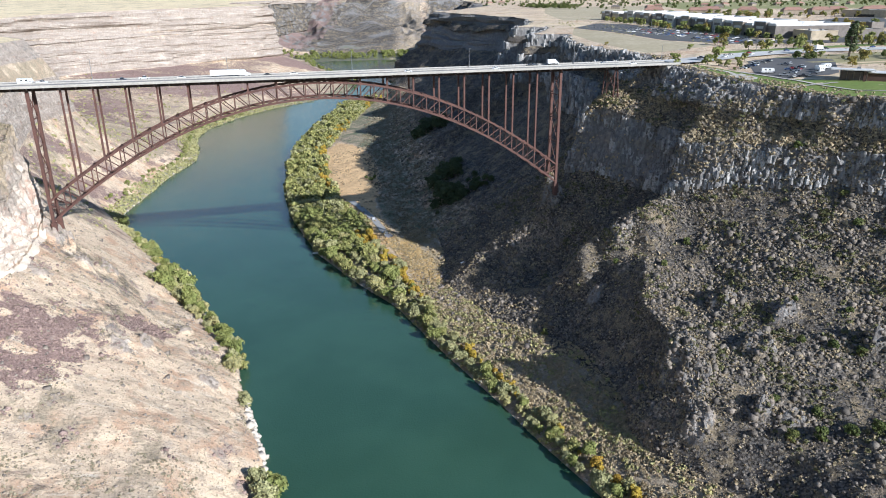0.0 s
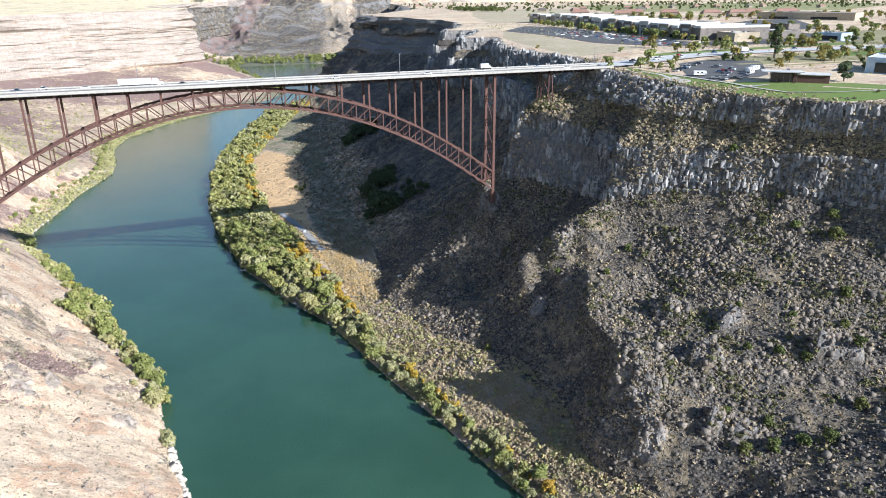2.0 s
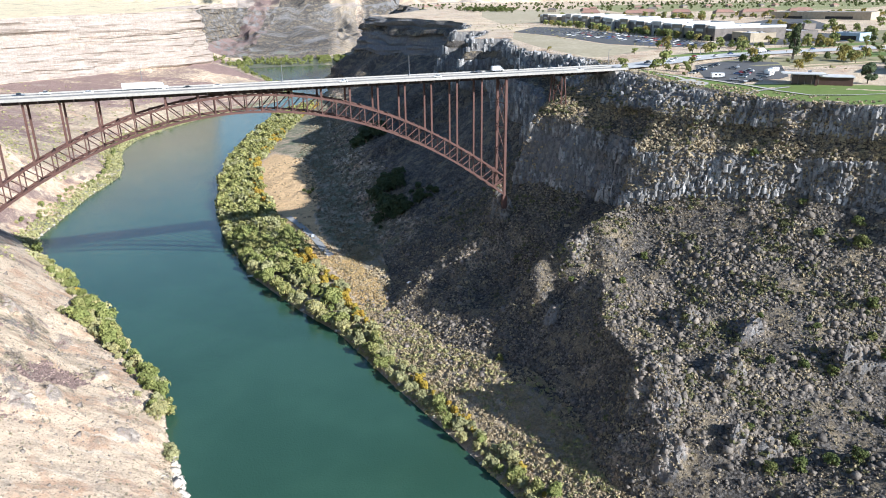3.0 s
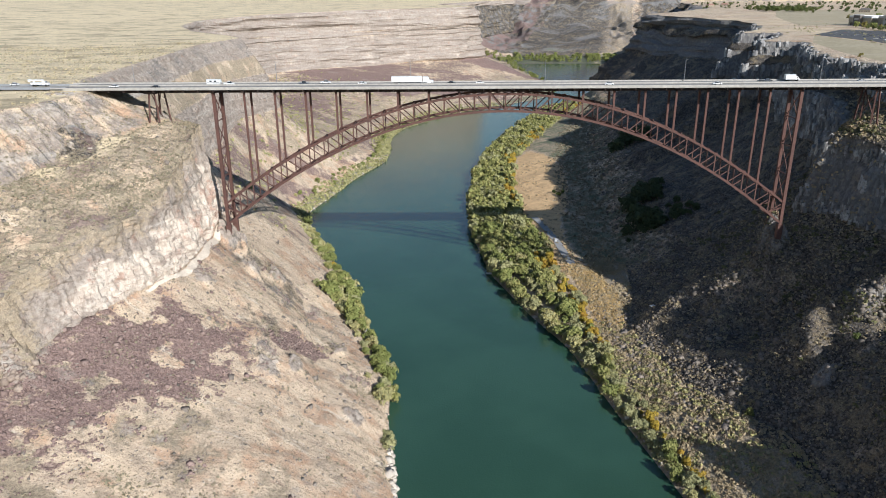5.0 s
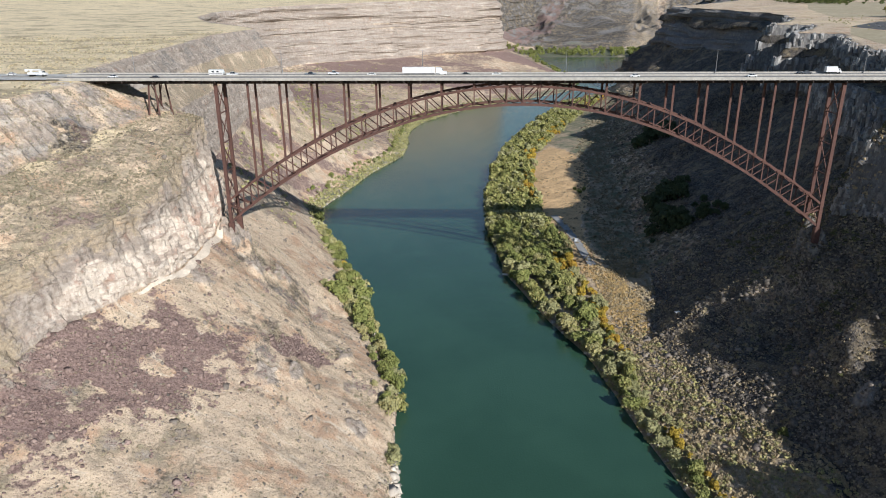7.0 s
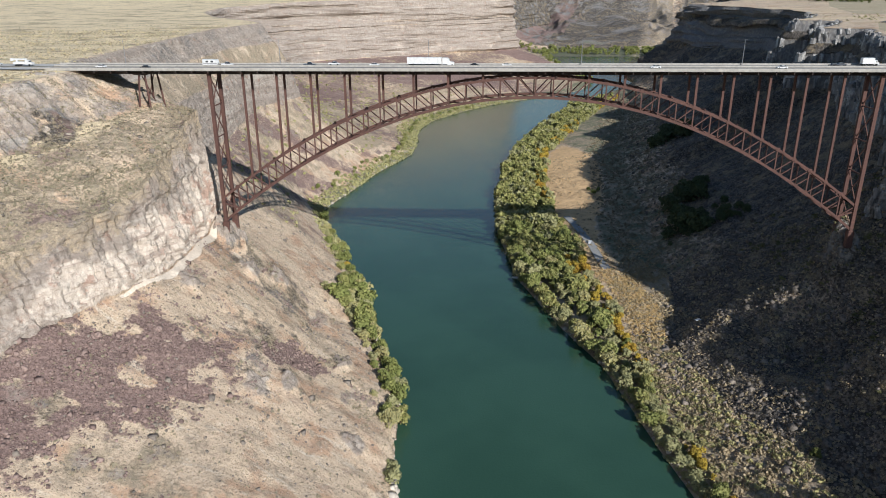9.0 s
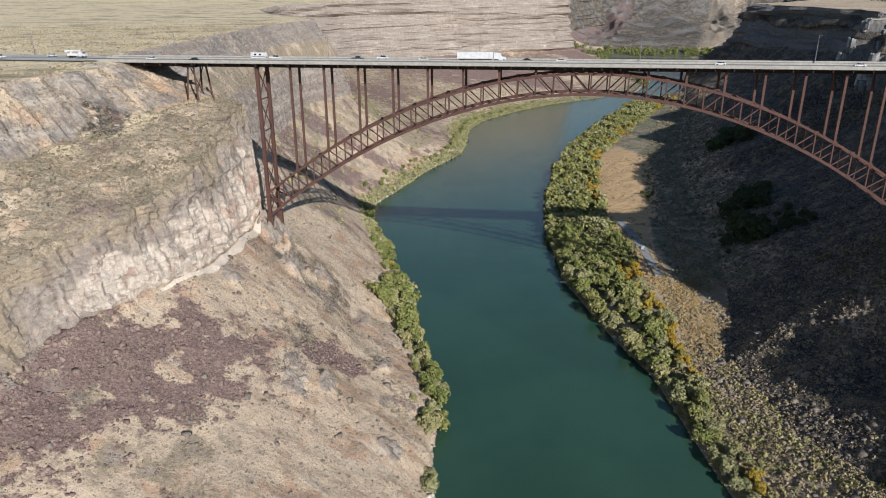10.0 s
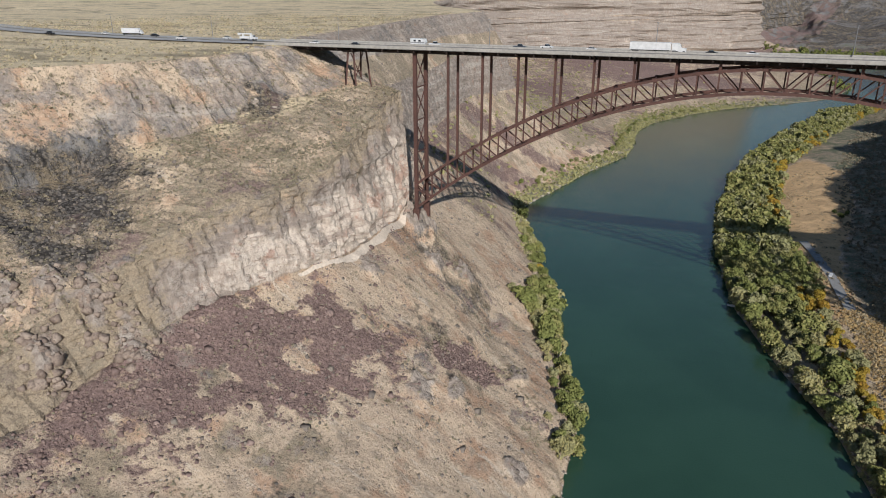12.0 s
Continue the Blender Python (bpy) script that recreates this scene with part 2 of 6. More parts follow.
# ---- building helpers ----
def mesh_of(name, verts, faces, mat, smooth=False):
    me = bpy.data.meshes.new(name)
    me.from_pydata([tuple(v) for v in verts], [], faces)
    me.materials.append(mat)
    if smooth:
        me.polygons.foreach_set("use_smooth", [True] * len(me.polygons))
    return me


def thing(name, label, category, group="", kind="", at=None):
    ob = new(name)
    if at is not None:
        ob.matrix_basis = at
    return tagged(ob, label, category, group, kind)


def part(name, bm, mat, parent, label="", smooth=False):
    """Links a bmesh, or a finished mesh, as one object under parent."""
    if isinstance(bm, bpy.types.Mesh):
        me = bm
    else:
        me = bpy.data.meshes.new(name)
        bm.to_mesh(me)
        bm.free()
        me.materials.append(mat)
        if smooth:
            me.polygons.foreach_set("use_smooth", [True] * len(me.polygons))
    ob = new(name, me)
    ob.parent = parent
    if label:
        ob["label"] = label
    return ob


def box(bm, lo, hi, bevel=0.0):
    g = bmesh.ops.create_cube(bm, size=1.0)["verts"]
    for v in g:
        v.co = Vector([lo[i] + (v.co[i] + 0.5) * (hi[i] - lo[i]) for i in range(3)])
    if bevel:
        bmesh.ops.bevel(bm, geom=list({e for v in g for e in v.link_edges}), offset=bevel, segments=1, affect="EDGES")
    return bm


def slab(lo, hi, bevel=0.0):
    return box(bmesh.new(), lo, hi, bevel)


def beam(a, b, w, h, flange=0.0):
    """A steel member from a to b, w wide and h deep; with flanges it is an I section."""
    a, b = Vector(a), Vector(b)
    d = (b - a).normalized()
    side = d.cross(Vector((0, 0, 1)))
    side = side.normalized() if side.length > 0.05 else Vector((0, 1, 0))
    up = side.cross(d)
    if flange:
        t, f = w * 0.18, h * 0.14
        out = [(-w / 2, -h / 2), (w / 2, -h / 2), (w / 2, -h / 2 + f), (t, -h / 2 + f), (t, h / 2 - f), (w / 2, h / 2 - f),
               (w / 2, h / 2), (-w / 2, h / 2), (-w / 2, h / 2 - f), (-t, h / 2 - f), (-t, -h / 2 + f), (-w / 2, -h / 2 + f)]
    else:
        out = [(-w / 2, -h / 2), (w / 2, -h / 2), (w / 2, h / 2), (-w / 2, h / 2)]
    bm = bmesh.new()
    ends = [[bm.verts.new(p + side * s + up * u) for s, u in out] for p in (a, b)]
    n = len(out)
    for i in range(n):
        bm.faces.new((ends[0][i], ends[0][(i + 1) % n], ends[1][(i + 1) % n], ends[1][i]))
    bm.faces.new(ends[0][::-1])
    bm.faces.new(ends[1])
    bmesh.ops.recalc_face_normals(bm, faces=bm.faces)
    return bm


# ---- the canyon ----
# Break lines along the river: y, x, z. Left bank from the water outwards, then the right bank.
L_SHORE = [(-1500, 60, 0), (-700, 0, 0), (-330, -28, 0), (-172, -47, 0), (-144, -49, 0), (-84, -58, 0), (-35, -61, 0), (0, -75, 0), (40, -90, 0),
           (75, -98, 0), (110, -112, 0), (155, -128, 0), (195, -146, 0), (260, -165, 0), (313, -153, 0), (390, -138, 0), (480, -110, 0),
           (540, -110, 0), (620, -117, 0), (700, -104, 0), (793, -58, 0), (865, -10, 0), (963, 87, 0), (1045, 159, 0), (1200, 200, 0),
           (1340, 190, 0), (1480, 168, 0), (1800, 155, 0), (2200, 240, 0), (2700, 420, 0)]
L_LOW = [(-1500, -20, 20), (-700, -60, 24), (-330, -72, 26), (-150, -86, 26), (-100, -82, 22), (-62, -96, 25), (-35, -96, 21), (-13, -108, 21),
         (0, -113, 23), (35, -120, 28), (100, -140, 30), (200, -176, 28), (260, -188, 24), (313, -180, 22), (480, -142, 12), (620, -170, 14),
         (700, -170, 14), (793, -140, 14), (963, 0, 16), (1100, 95, 14), (1300, 150, 14), (1500, 130, 10), (1800, 90, 10), (2200, 210, 10),
         (2700, 380, 10)]
L_FOOT = [(-1500, -180, 62), (-700, -200, 62), (-330, -212, 62), (-220, -204, 60), (-184, -190, 59), (-152, -184, 66), (-126, -174, 74),
          (-100, -163, 76), (-72, -154, 74), (-35, -155, 72), (-4, -159, 70), (8, -159, 70), (21, -161, 72), (29, -190, 82), (38, -198, 83),
          (60, -201, 80), (100, -203, 78), (200, -220, 76), (300, -232, 82), (402, -214, 78), (445, -240, 76), (510, -290, 74), (600, -335, 72),
          (720, -352, 70), (860, -318, 70), (940, -256, 68), (1000, -208, 66), (1060, -158, 65), (1120, -104, 64), (1180, -40, 62), (1240, 12, 61),
          (1298, 50, 60), (1335, 44, 58), (1500, -10, 55), (1800, -10, 55), (2200, 120, 60), (2700, 300, 60)]
L_BROW = [(-1500, -195, 80), (-700, -215, 80), (-330, -224, 78), (-220, -212, 74), (-184, -204, 74), (-152, -194, 87), (-126, -180, 98),
          (-90, -165, 106), (-72, -158, 108), (-56, -157, 115), (-35, -159, 118), (-14, -161, 123), (0, -164, 126), (8, -166, 127), (21, -168, 127),
          (29, -205, 126), (38, -212, 121), (60, -215, 117), (100, -217, 116), (200, -232, 114), (300, -242, 118), (402, -226, 116),
          (445, -261, 121), (510, -315, 121), (600, -365, 121), (720, -382, 121), (860, -339, 121), (940, -276, 121), (1018, -215, 121),
          (1085, -151, 121), (1150, -87, 121), (1240, -2, 121), (1294, 36, 121), (1325, 29, 121), (1500, -40, 121), (1800, -40, 110),
          (2200, 90, 115), (2700, 270, 115)]
L_BENCH = [(-1500, -250, 108), (-700, -262, 108), (-330, -268, 108), (-184, -258, 113), (-126, -238, 117), (-76, -212, 121), (-46, -203, 126),
           (-4, -186, 129.5), (8, -181, 130), (21, -182, 131), (29, -217, 136), (38, -223, 134), (60, -228, 132), (100, -231, 132), (200, -243, 133),
           (300, -252, 134), (402, -236, 133), (445, -268, 126), (510, -322, 126), (600, -372, 126), (720, -388, 126), (860, -343, 126),
           (940, -280, 126), (1018, -219, 126), (1085, -154, 126), (1150, -89, 126), (1240, -3, 126), (1290, 36, 126), (1318, 28, 126),
           (1500, -45, 126), (1800, -52, 140), (2200, 75, 140), (2700, 250, 140)]
L_RIM = [(-1500, -320, 149), (-700, -330, 149), (-330, -320, 149), (-184, -296, 148), (-150, -282, 147.5), (-116, -260, 147), (-90, -236, 147),
         (-42, -218, 147), (-8, -214, 147.6), (20, -212, 147.8), (29, -232, 148), (38, -238, 148), (60, -242, 148), (100, -246, 149),
         (209, -254, 150), (300, -264, 151), (402, -250, 152), (445, -285, 153), (510, -340, 154), (600, -390, 157), (720, -405, 160),
         (860, -355, 164), (940, -292, 166), (1018, -231, 167), (1085, -166, 168), (1150, -100, 168), (1240, -12, 169), (1285, 28, 170),
         (1310, 20, 170), (1500, -60, 170), (1800, -70, 170), (2200, 55, 172), (2700, 230, 175)]
R_SHORE = [(-1500, 250, 0), (-700, 150, 0), (-330, 104, 0), (-209, 83, 0), (-171, 74, 0), (-130, 66, 0), (-72, 53, 0), (-5, 40, 0), (40, 22, 0),
           (110, 0, 0), (205, -12, 0), (300, -13, 0), (400, -4, 0), (482, 6, 0), (627, 44, 0), (697, 68, 0), (826, 112, 0), (955, 165, 0),
           (1050, 225, 0), (1200, 290, 0), (1480, 342, 0), (1700, 399, 0), (1800, 430, 0), (2200, 520, 0), (2700, 640, 0)]
R_TOE = [(-1500, 310, 8), (-700, 200, 10), (-330, 138, 12), (-236, 130, 12), (-200, 110, 9), (-185, 108, 9), (-160, 118, 11), (-131, 119, 14),
         (-110, 117, 15), (-94, 106, 13), (-53, 88, 9), (5, 78, 5), (52, 90, 6), (100, 98, 7), (200, 108, 8), (310, 118, 8), (400, 128, 9),
         (500, 140, 9), (627, 165, 9), (800, 205, 9), (955, 232, 8), (1100, 262, 8), (1250, 340, 8), (1500, 450, 8), (2200, 600, 8), (2700, 720, 8)]
R_MID = [(-1500, 380, 50), (-700, 260, 45), (-330, 185, 36), (-236, 152, 27), (-211, 145, 30), (-192, 140, 38), (-170, 139, 43), (-150, 141, 44),
         (-131, 142, 45), (-106, 158, 57), (-80, 150, 48), (-54, 142, 38), (-25, 142, 36), (-12, 146, 42), (0, 148, 56), (8, 150, 66), (16, 152, 64),
         (28, 153, 46), (37, 154, 42), (70, 160, 42), (100, 166, 44), (200, 180, 44), (310, 206, 45), (460, 240, 46), (614, 292, 50), (700, 310, 50),
         (800, 316, 48), (900, 300, 46), (1000, 292, 44), (1100, 286, 42), (1180, 320, 42), (1280, 390, 42), (1400, 470, 44), (2200, 680, 50),
         (2700, 800, 50)]
R_FOOT = [(-1500, 460, 92), (-700, 480, 92), (-400, 390, 92), (-330, 345, 90), (-236, 330, 86), (-200, 306, 88), (-167, 280, 94), (-145, 261, 97),
          (-127, 245, 94), (-112, 231, 93), (-94, 215, 92), (-82, 200, 87), (-72, 187, 83), (-63, 195, 79), (-50, 199, 77), (-25, 193, 76),
          (-8, 179, 82), (5, 172, 79), (22, 174, 76), (45, 196, 84), (110, 226, 95), (167, 226, 97), (311, 282, 96), (462, 314, 96), (614, 370, 96),
          (700, 398, 96), (800, 398, 96), (900, 370, 92), (1000, 353, 88), (1100, 345, 84), (1150, 362, 84), (1250, 438, 86), (1400, 538, 90),
          (2200, 760, 95), (2700, 880, 95)]
R_BROW = [(-1500, 470, 116), (-700, 492, 116), (-400, 402, 116), (-330, 356, 114), (-236, 310, 112), (-186, 298, 114), (-149, 270, 117),
          (-127, 251, 116), (-112, 238, 115), (-94, 223, 114), (-76, 203, 113), (-67, 196, 112), (-56, 210, 113), (-40, 208, 114), (-22, 201, 117),
          (-6, 187, 120), (10, 183, 121), (26, 186, 119), (50, 214, 122), (110, 236, 126), (167, 236, 127), (311, 290, 127), (462, 324, 127),
          (614, 380, 127), (700, 409, 127), (800, 410, 127), (900, 384, 126), (1000, 368, 124), (1100, 362, 122), (1150, 380, 122), (1250, 454, 124),
          (1400, 552, 126), (2200, 780, 128), (2700, 900, 128)]
R_BENCH = [(-1500, 482, 126), (-700, 504, 126), (-400, 412, 126), (-330, 365, 126), (-236, 317, 126), (-186, 299, 127), (-149, 273, 127.5),
           (-127, 258, 128), (-112, 249, 128.5), (-94, 238, 129), (-78, 225, 130), (-64, 213, 130.5), (-54, 218, 131), (-18, 212, 131),
           (10, 212, 132), (26, 215, 132), (50, 232, 133), (110, 245, 134), (167, 243, 135), (311, 296, 136), (462, 330, 136), (614, 388, 137),
           (700, 417, 137), (800, 418, 137), (900, 393, 138), (1000, 377, 138), (1100, 371, 138), (1150, 388, 138), (1250, 462, 138),
           (1400, 560, 138), (2200, 800, 140), (2700, 920, 140)]
R_RIM = [(-1500, 492, 149), (-700, 516, 146), (-400, 424, 145), (-330, 376, 145), (-236, 340, 142), (-186, 302, 142), (-168, 290, 142),
         (-149, 276, 142), (-130, 262, 142), (-118, 254, 142), (-104, 248, 142), (-75, 238, 143.5), (-50, 233, 145), (-30, 230, 146.5),
         (-8, 227, 148), (24, 234, 148), (45, 248, 148.5), (60, 256, 149), (110, 254, 149), (167, 250, 149), (230, 270, 149), (311, 304, 149),
         (462, 338, 150), (614, 395, 151), (700, 424, 151), (800, 425, 152), (900, 400, 153), (1000, 385, 154), (1100, 380, 155), (1150, 396, 155),
         (1250, 470, 156), (1400, 570, 157), (1577, 670, 157), (2200, 810, 160), (2700, 930, 160)]


# the bar of the right bank: width of the belt of trees, and where the bare sand ends
BELT = [(-232, 9), (-150, 10), (-60, 12), (-30, 15), (17, 28), (61, 42), (114, 50), (209, 51), (300, 48), (400, 44), (560, 50), (900, 60)]
SAND_END = [(-60, 60), (17, 78), (61, 80), (114, 68), (209, 66), (273, 80), (300, 85), (398, 98), (470, 95), (560, 60)]


def belt_at(y):
    return np.interp(y, [r[0] for r in BELT], [r[1] for r in BELT])


# craggy rocks standing out of the slopes: x, y, radii and height
CRAGS = [(-182, -150, 7, 4, 3), (-192, -153, 6, 4, 3.5), (-202, -158, 7, 5, 3.5), (-212, -168, 6, 6, 3), (-196, -170, 5, 5, 2.5), (214, -207, 7, 6, 9), (221, -214, 5, 5, 6),
         (150, -214, 6, 5, 7), (157, -221, 5, 5, 6), (133, -190, 7, 8, 5), (130, -180, 7, 8, 5), (126, -204, 7, 6, 6), (134, -176, 8, 8, 7), (176, -152, 9, 9, 6), (190, -172, 8, 8, 6), (168, -186, 7, 8, 6), (-108, -97, 5, 8, 3), (-99, -86, 4, 7, 3), (-72, -97, 5, 7, 3),
         (-136, -12, 6, 9, 4), (-129, 6, 5, 10, 4), (158, -77, 7, 6, 5), (134, -95, 6, 6, 4), (-146, -60, 5, 8, 3), (-88, -40, 5, 7, 3),
         (-151, 5, 8, 11, 9), (151, 5, 7, 9, 9)]


def along(rows, ys):
    """A break line's x and z at ys, with its corners rounded."""
    k = np.array(rows, float)
    x = z = 0
    for off, w in ((-9, 0.2), (-4, 0.2), (0, 0.2), (4, 0.2), (9, 0.2)):
        q = ys + off * np.clip(1 + (np.abs(ys) - 300) / 400, 0.45, 4)
        x, z = x + w * np.interp(q, k[:, 0], k[:, 1]), z + w * np.interp(q, k[:, 0], k[:, 2])
    return x, z


def build_ground():
    ys = [-1500, -1200, -950, -750, -600, -500, -430, -385, -355]
    ys += list(np.arange(-335, 60, 1.7)) + list(np.arange(60, 340, 2.4))
    y, step = 340.0, 2.6
    while y < 4600:
        ys.append(y)
        step = min(step * 1.028, 15 if y < 1900 else 12 if y < 2620 else 90)
        y += step
    ys = np.array(ys)
    n = len(ys)
    # stations across: the lines, each with the number of steps to the next, and what lies between
    lines = [along(r, ys) for r in (L_RIM, L_BENCH, L_BROW, L_FOOT, L_LOW, L_SHORE)]
    lines += [along(r, ys) for r in (R_SHORE, R_TOE, R_MID, R_FOOT, R_BROW, R_BENCH, R_RIM)]
    for ledge in (10, 11):  # the ledge of the right cliff goes up and down
        x, z = lines[ledge]
        near = ramp(ys, 200, 60) * ramp(np.abs(ys - 6), 14, 40)
        lines[ledge] = (x - near * 3.0 * vnoise(ys / 12, 0.4, 0.1, 141), z + near * (5.5 * vnoise(ys / 15, 0.2, 0.6, 143) + 2.5 * vnoise(ys / 5, 0.2, 0.6, 145)) * (1 if ledge == 10 else 0.6))
    steps = [18, 34, 34, 44, 26, 6, 34, 34, 40, 22, 12, 18]
    names = ["upper", "ledge", "wall", "slope", "low", "bed", "bar", "talus", "high", "wall", "ledge", "upper"]
    cols = []
    for far in np.r_[3800, 3000, 2400, 1900, 1500, 1200, 950, 760, 610, 490, np.arange(400, 120, -22), np.arange(120, 0, -4)]:
        cols.append((lines[0][0] - far, lines[0][1] + far * 0.002, "plain_left", far, far))
    for (a, b, count, name) in zip(lines, lines[1:], steps, names):
        for i in range(count):
            k = i / count
            z = a[1] + (b[1] - a[1]) * k
            if name == "bed":
                z = -4.0 * math.sin(math.pi * k) + 0 * a[1]
            cols.append((a[0] + (b[0] - a[0]) * k, z, name, k, 0))
    for far in np.r_[np.arange(0, 120, 4), np.arange(120, 420, 20), 460, 520, 600, 700, 830, 1000, 1250, 1600, 2000, 2500, 3100, 3800]:
        cols.append((lines[-1][0] + far, lines[-1][1] + 0 * far, "plain_right", far, far))
    m = len(cols)
    X = np.array([c[0] for c in cols], float)
    Z = np.array([c[1] for c in cols])
    Y = np.broadcast_to(ys, (m, n)).copy()
    seg = np.array([c[2] for c in cols])
    out = np.array([c[4] for c in cols], float)[:, None] * np.ones(n)
    k = np.array([c[3] for c in cols], float)[:, None] * np.ones(n)
    left = np.arange(m)[:, None] < np.argmax(seg == "bed")

    def is_(*some):
        return np.isin(seg, some)[:, None] * np.ones(n)

    steep = np.clip(is_("wall", "upper") + 0, 0, 1)
    for _ in range(3):  # soften the change from wall to slope
        steep = (np.r_[steep[:1], steep[:-1]] + steep * 2 + np.r_[steep[1:], steep[-1:]]) / 4
    side = np.where(left, 1.0, -1.0)  # a wall bulges towards the river
    far_k = np.clip((Y - 300) / 700, 0, 1)
    grow = 1 + 2.2 * far_k
    on_land = 1 - is_("bed")
    # buttresses and columns on the walls
    wall_w = steep * side * np.where(left & (Y > 22) & (Y < 420), 0.35, np.where(left & (Y < 60), 0.55, np.where((Y > -215) & (Y < -60), 0.5, 1.0)))
    X += wall_w * (3.4 * fbm(Y / 34 / grow, Z / 90, 0, 3, 5) * grow + 1.5 * (1 - 2 * np.abs(vnoise(Y / 7.5 / grow, Z / 60, 1.5, 11))) * grow
                   + 0.7 * (1 - 2 * np.abs(vnoise(Y / 2.6 / grow, Z / 14, 2.5, 13))) * grow)
    X += wall_w * 1.6 * vnoise(Y / 60, Z / 5.0, 0, 17) * grow
    X += np.where(left, 0.35, 1.0) * wall_w * (5.0 * (1 - 2 * np.abs(vnoise(Y / 26 / grow, Z / 120, 3.3, 19))) + 2.2 * np.round(1.6 * vnoise(Y / 9 / grow, Z / 45, 5.1, 20))) * grow
    X += np.where(left, 1, 0) * steep * np.where(Y < 60, 0.3, 0.45) * (0.9 * vnoise(Y / 40, Z / 1.9, 0.4, 161) + 0.7 * np.round(1.8 * vnoise(Y / 30, Z / 3.4, 2.4, 163)))
    X += np.where(left & (Y < 60), 1, 0) * is_("wall", "upper") * (1.0 * vnoise(Y / 3.1, Z / 16, 0.4, 165) + 0.6 * np.round(1.6 * vnoise(Y / 2.2, Z / 9, 2.2, 167)))
    X += np.where(left, 1, 0) * is_("wall", "upper") * ramp(Y, 60, 20) * (0.7 * np.round(1.5 * vnoise(Y / 5, Z / 14, 7.7, 211)) + 0.4 * np.round(1.7 * vnoise(Y / 2.6, Z / 6, 3.3, 213)))
    X += wall_w * far_k * 3 * vnoise(Y / 190, Z / 8.0, 0, 18)
    # buttresses of the right cliff, stepping back one behind the other
    turn = -Y / 17 + 0.45 * vnoise(Y / 31, Z / 70, 0.2, 171)
    back = turn - np.floor(turn)
    stand = is_("wall", "ledge", "upper") + is_("high") * ramp(k, 0.8, 1.0) + is_("plain_right") * np.exp(-out / 5.0)
    X -= (1 - left * 1.0) * stand * ramp(Y, -225, -200) * ramp(Y, -70, -90) * (3 * ramp(back, 1.0, 0.1) * ramp(back, 0.0, 0.1) - 1.2) * (0.8 + 0.5 * vnoise(Y / 23, Z / 16, 1.2, 173))
    Z -= (1 - left * 1.0) * is_("high") * ramp(Y, -260, -225) * ramp(Y, -60, -110) * 10 * np.sin(math.pi * k)
    # slopes: gullies running down, lumps
    slope = is_("slope", "low", "talus", "high", "ledge") * on_land
    calm = np.where(left & (Y > 25), 0.3, 1.0)
    X += calm * slope * (5.5 * vnoise(Y / 48, Z / 220, 4, 21) + 2.6 * vnoise(Y / 17, Z / 80, 6, 23)) * np.clip(k * 4, 0, 1) * np.clip((1 - k) * 4, 0, 1) * grow
    Z += calm * slope * (2.2 * fbm(X / 26, Y / 26, 3, 3, 31) * grow + 0.8 * fbm(X / 6, Y / 6, 9, 2, 33)) * np.clip(k * 5 + is_("talus", "high", "ledge", "slope"), 0, 1)
    Z += np.where(left, 1, 0) * is_("ledge") * ramp(Y, 60, 20) * np.clip(k * 5, 0, 1) * np.clip((1 - k) * 5, 0, 1) * (1.6 * fbm(X / 9, Y / 9, 0, 3, 221) + 1.3 * np.round(1.6 * vnoise(X / 13, Y / 13, Z / 6, 223)))
    Z += slope * 0.5 * fbm(X / 3.4, Y / 3.4, Z / 3.4, 2, 37)
    Z += is_("bar") * (1.2 * fbm(X / 18, Y / 18, 2, 3, 41)) * np.clip(k * 4, 0, 1)
    Z += is_("plain_left") * (1.3 * fbm(X / 45, Y / 45, 0, 4, 51) + 6 * fbm(X / 600, Y / 600, 0, 2, 53)) * ramp(out, 2, 40)
    # edge of the rim frays a little
    rim_w = np.where(out > 0, np.exp(-out / 6.0), 0) * (is_("plain_left") + is_("plain_right"))
    X += rim_w * side * 2.4 * fbm(Y / 11, 0.5, 0, 3, 61)
    # level ground under both roads to the bridge
    flat = ramp(Y, -260, -200) * ramp(Y, 190, 90) * is_("plain_left") * ramp(X, -700, -560)
    Z = Z * (1 - flat) + flat * (np.interp(Y, [-260, -120, -30, 6, 60, 190], [149.5, 146.6, 147.2, 148.2, 148.6, 149.6]) + 0.5 * fbm(X / 14, Y / 14, 0, 3, 55))
    axis = 6.2 + 0.0008 * np.clip(-230 - X, 0, 900) ** 2
    road = ramp(np.abs(Y - axis), 30, 16) * is_("plain_left")
    Z = Z * (1 - road) + road * (148.3 + 0 * Z)
    Z = np.where((Y > 30) & (is_("plain_left") > 0) & (out > 40), Z + 0.012 * np.clip(Y - 60, 0, 2600) * 0.35 * ramp(out, 40, 600), Z)
    # hills that close the view
    closing = np.interp(Y, [1740, 1780, 1930, 1990, 2060, 2300, 2420, 2480, 2600, 2800, 4600], [-10, 2, 6, 30, 44, 62, 80, 100, 165, 182, 215])
    closing += ramp(Y, 1940, 2100) * (26 * fbm(X / 170, Y / 170, 0, 4, 81) + 22 * (1 - 2 * np.abs(vnoise(X / 90, Y / 260, 0, 83))) * ramp(Y, 2100, 2300))
    closing += ramp(Y, 1930, 2000) * (6 * fbm(X / 40, Y / 40, 0, 4, 85) + 5 * (1 - 2 * np.abs(vnoise(X / 30, Y / 70, 0, 87))))
    steep = np.where((closing > Z) & (Y > 2450) & (Y < 2580), 1.0, steep)
    Z = np.where(Y > 1740, np.maximum(Z, closing), Z)
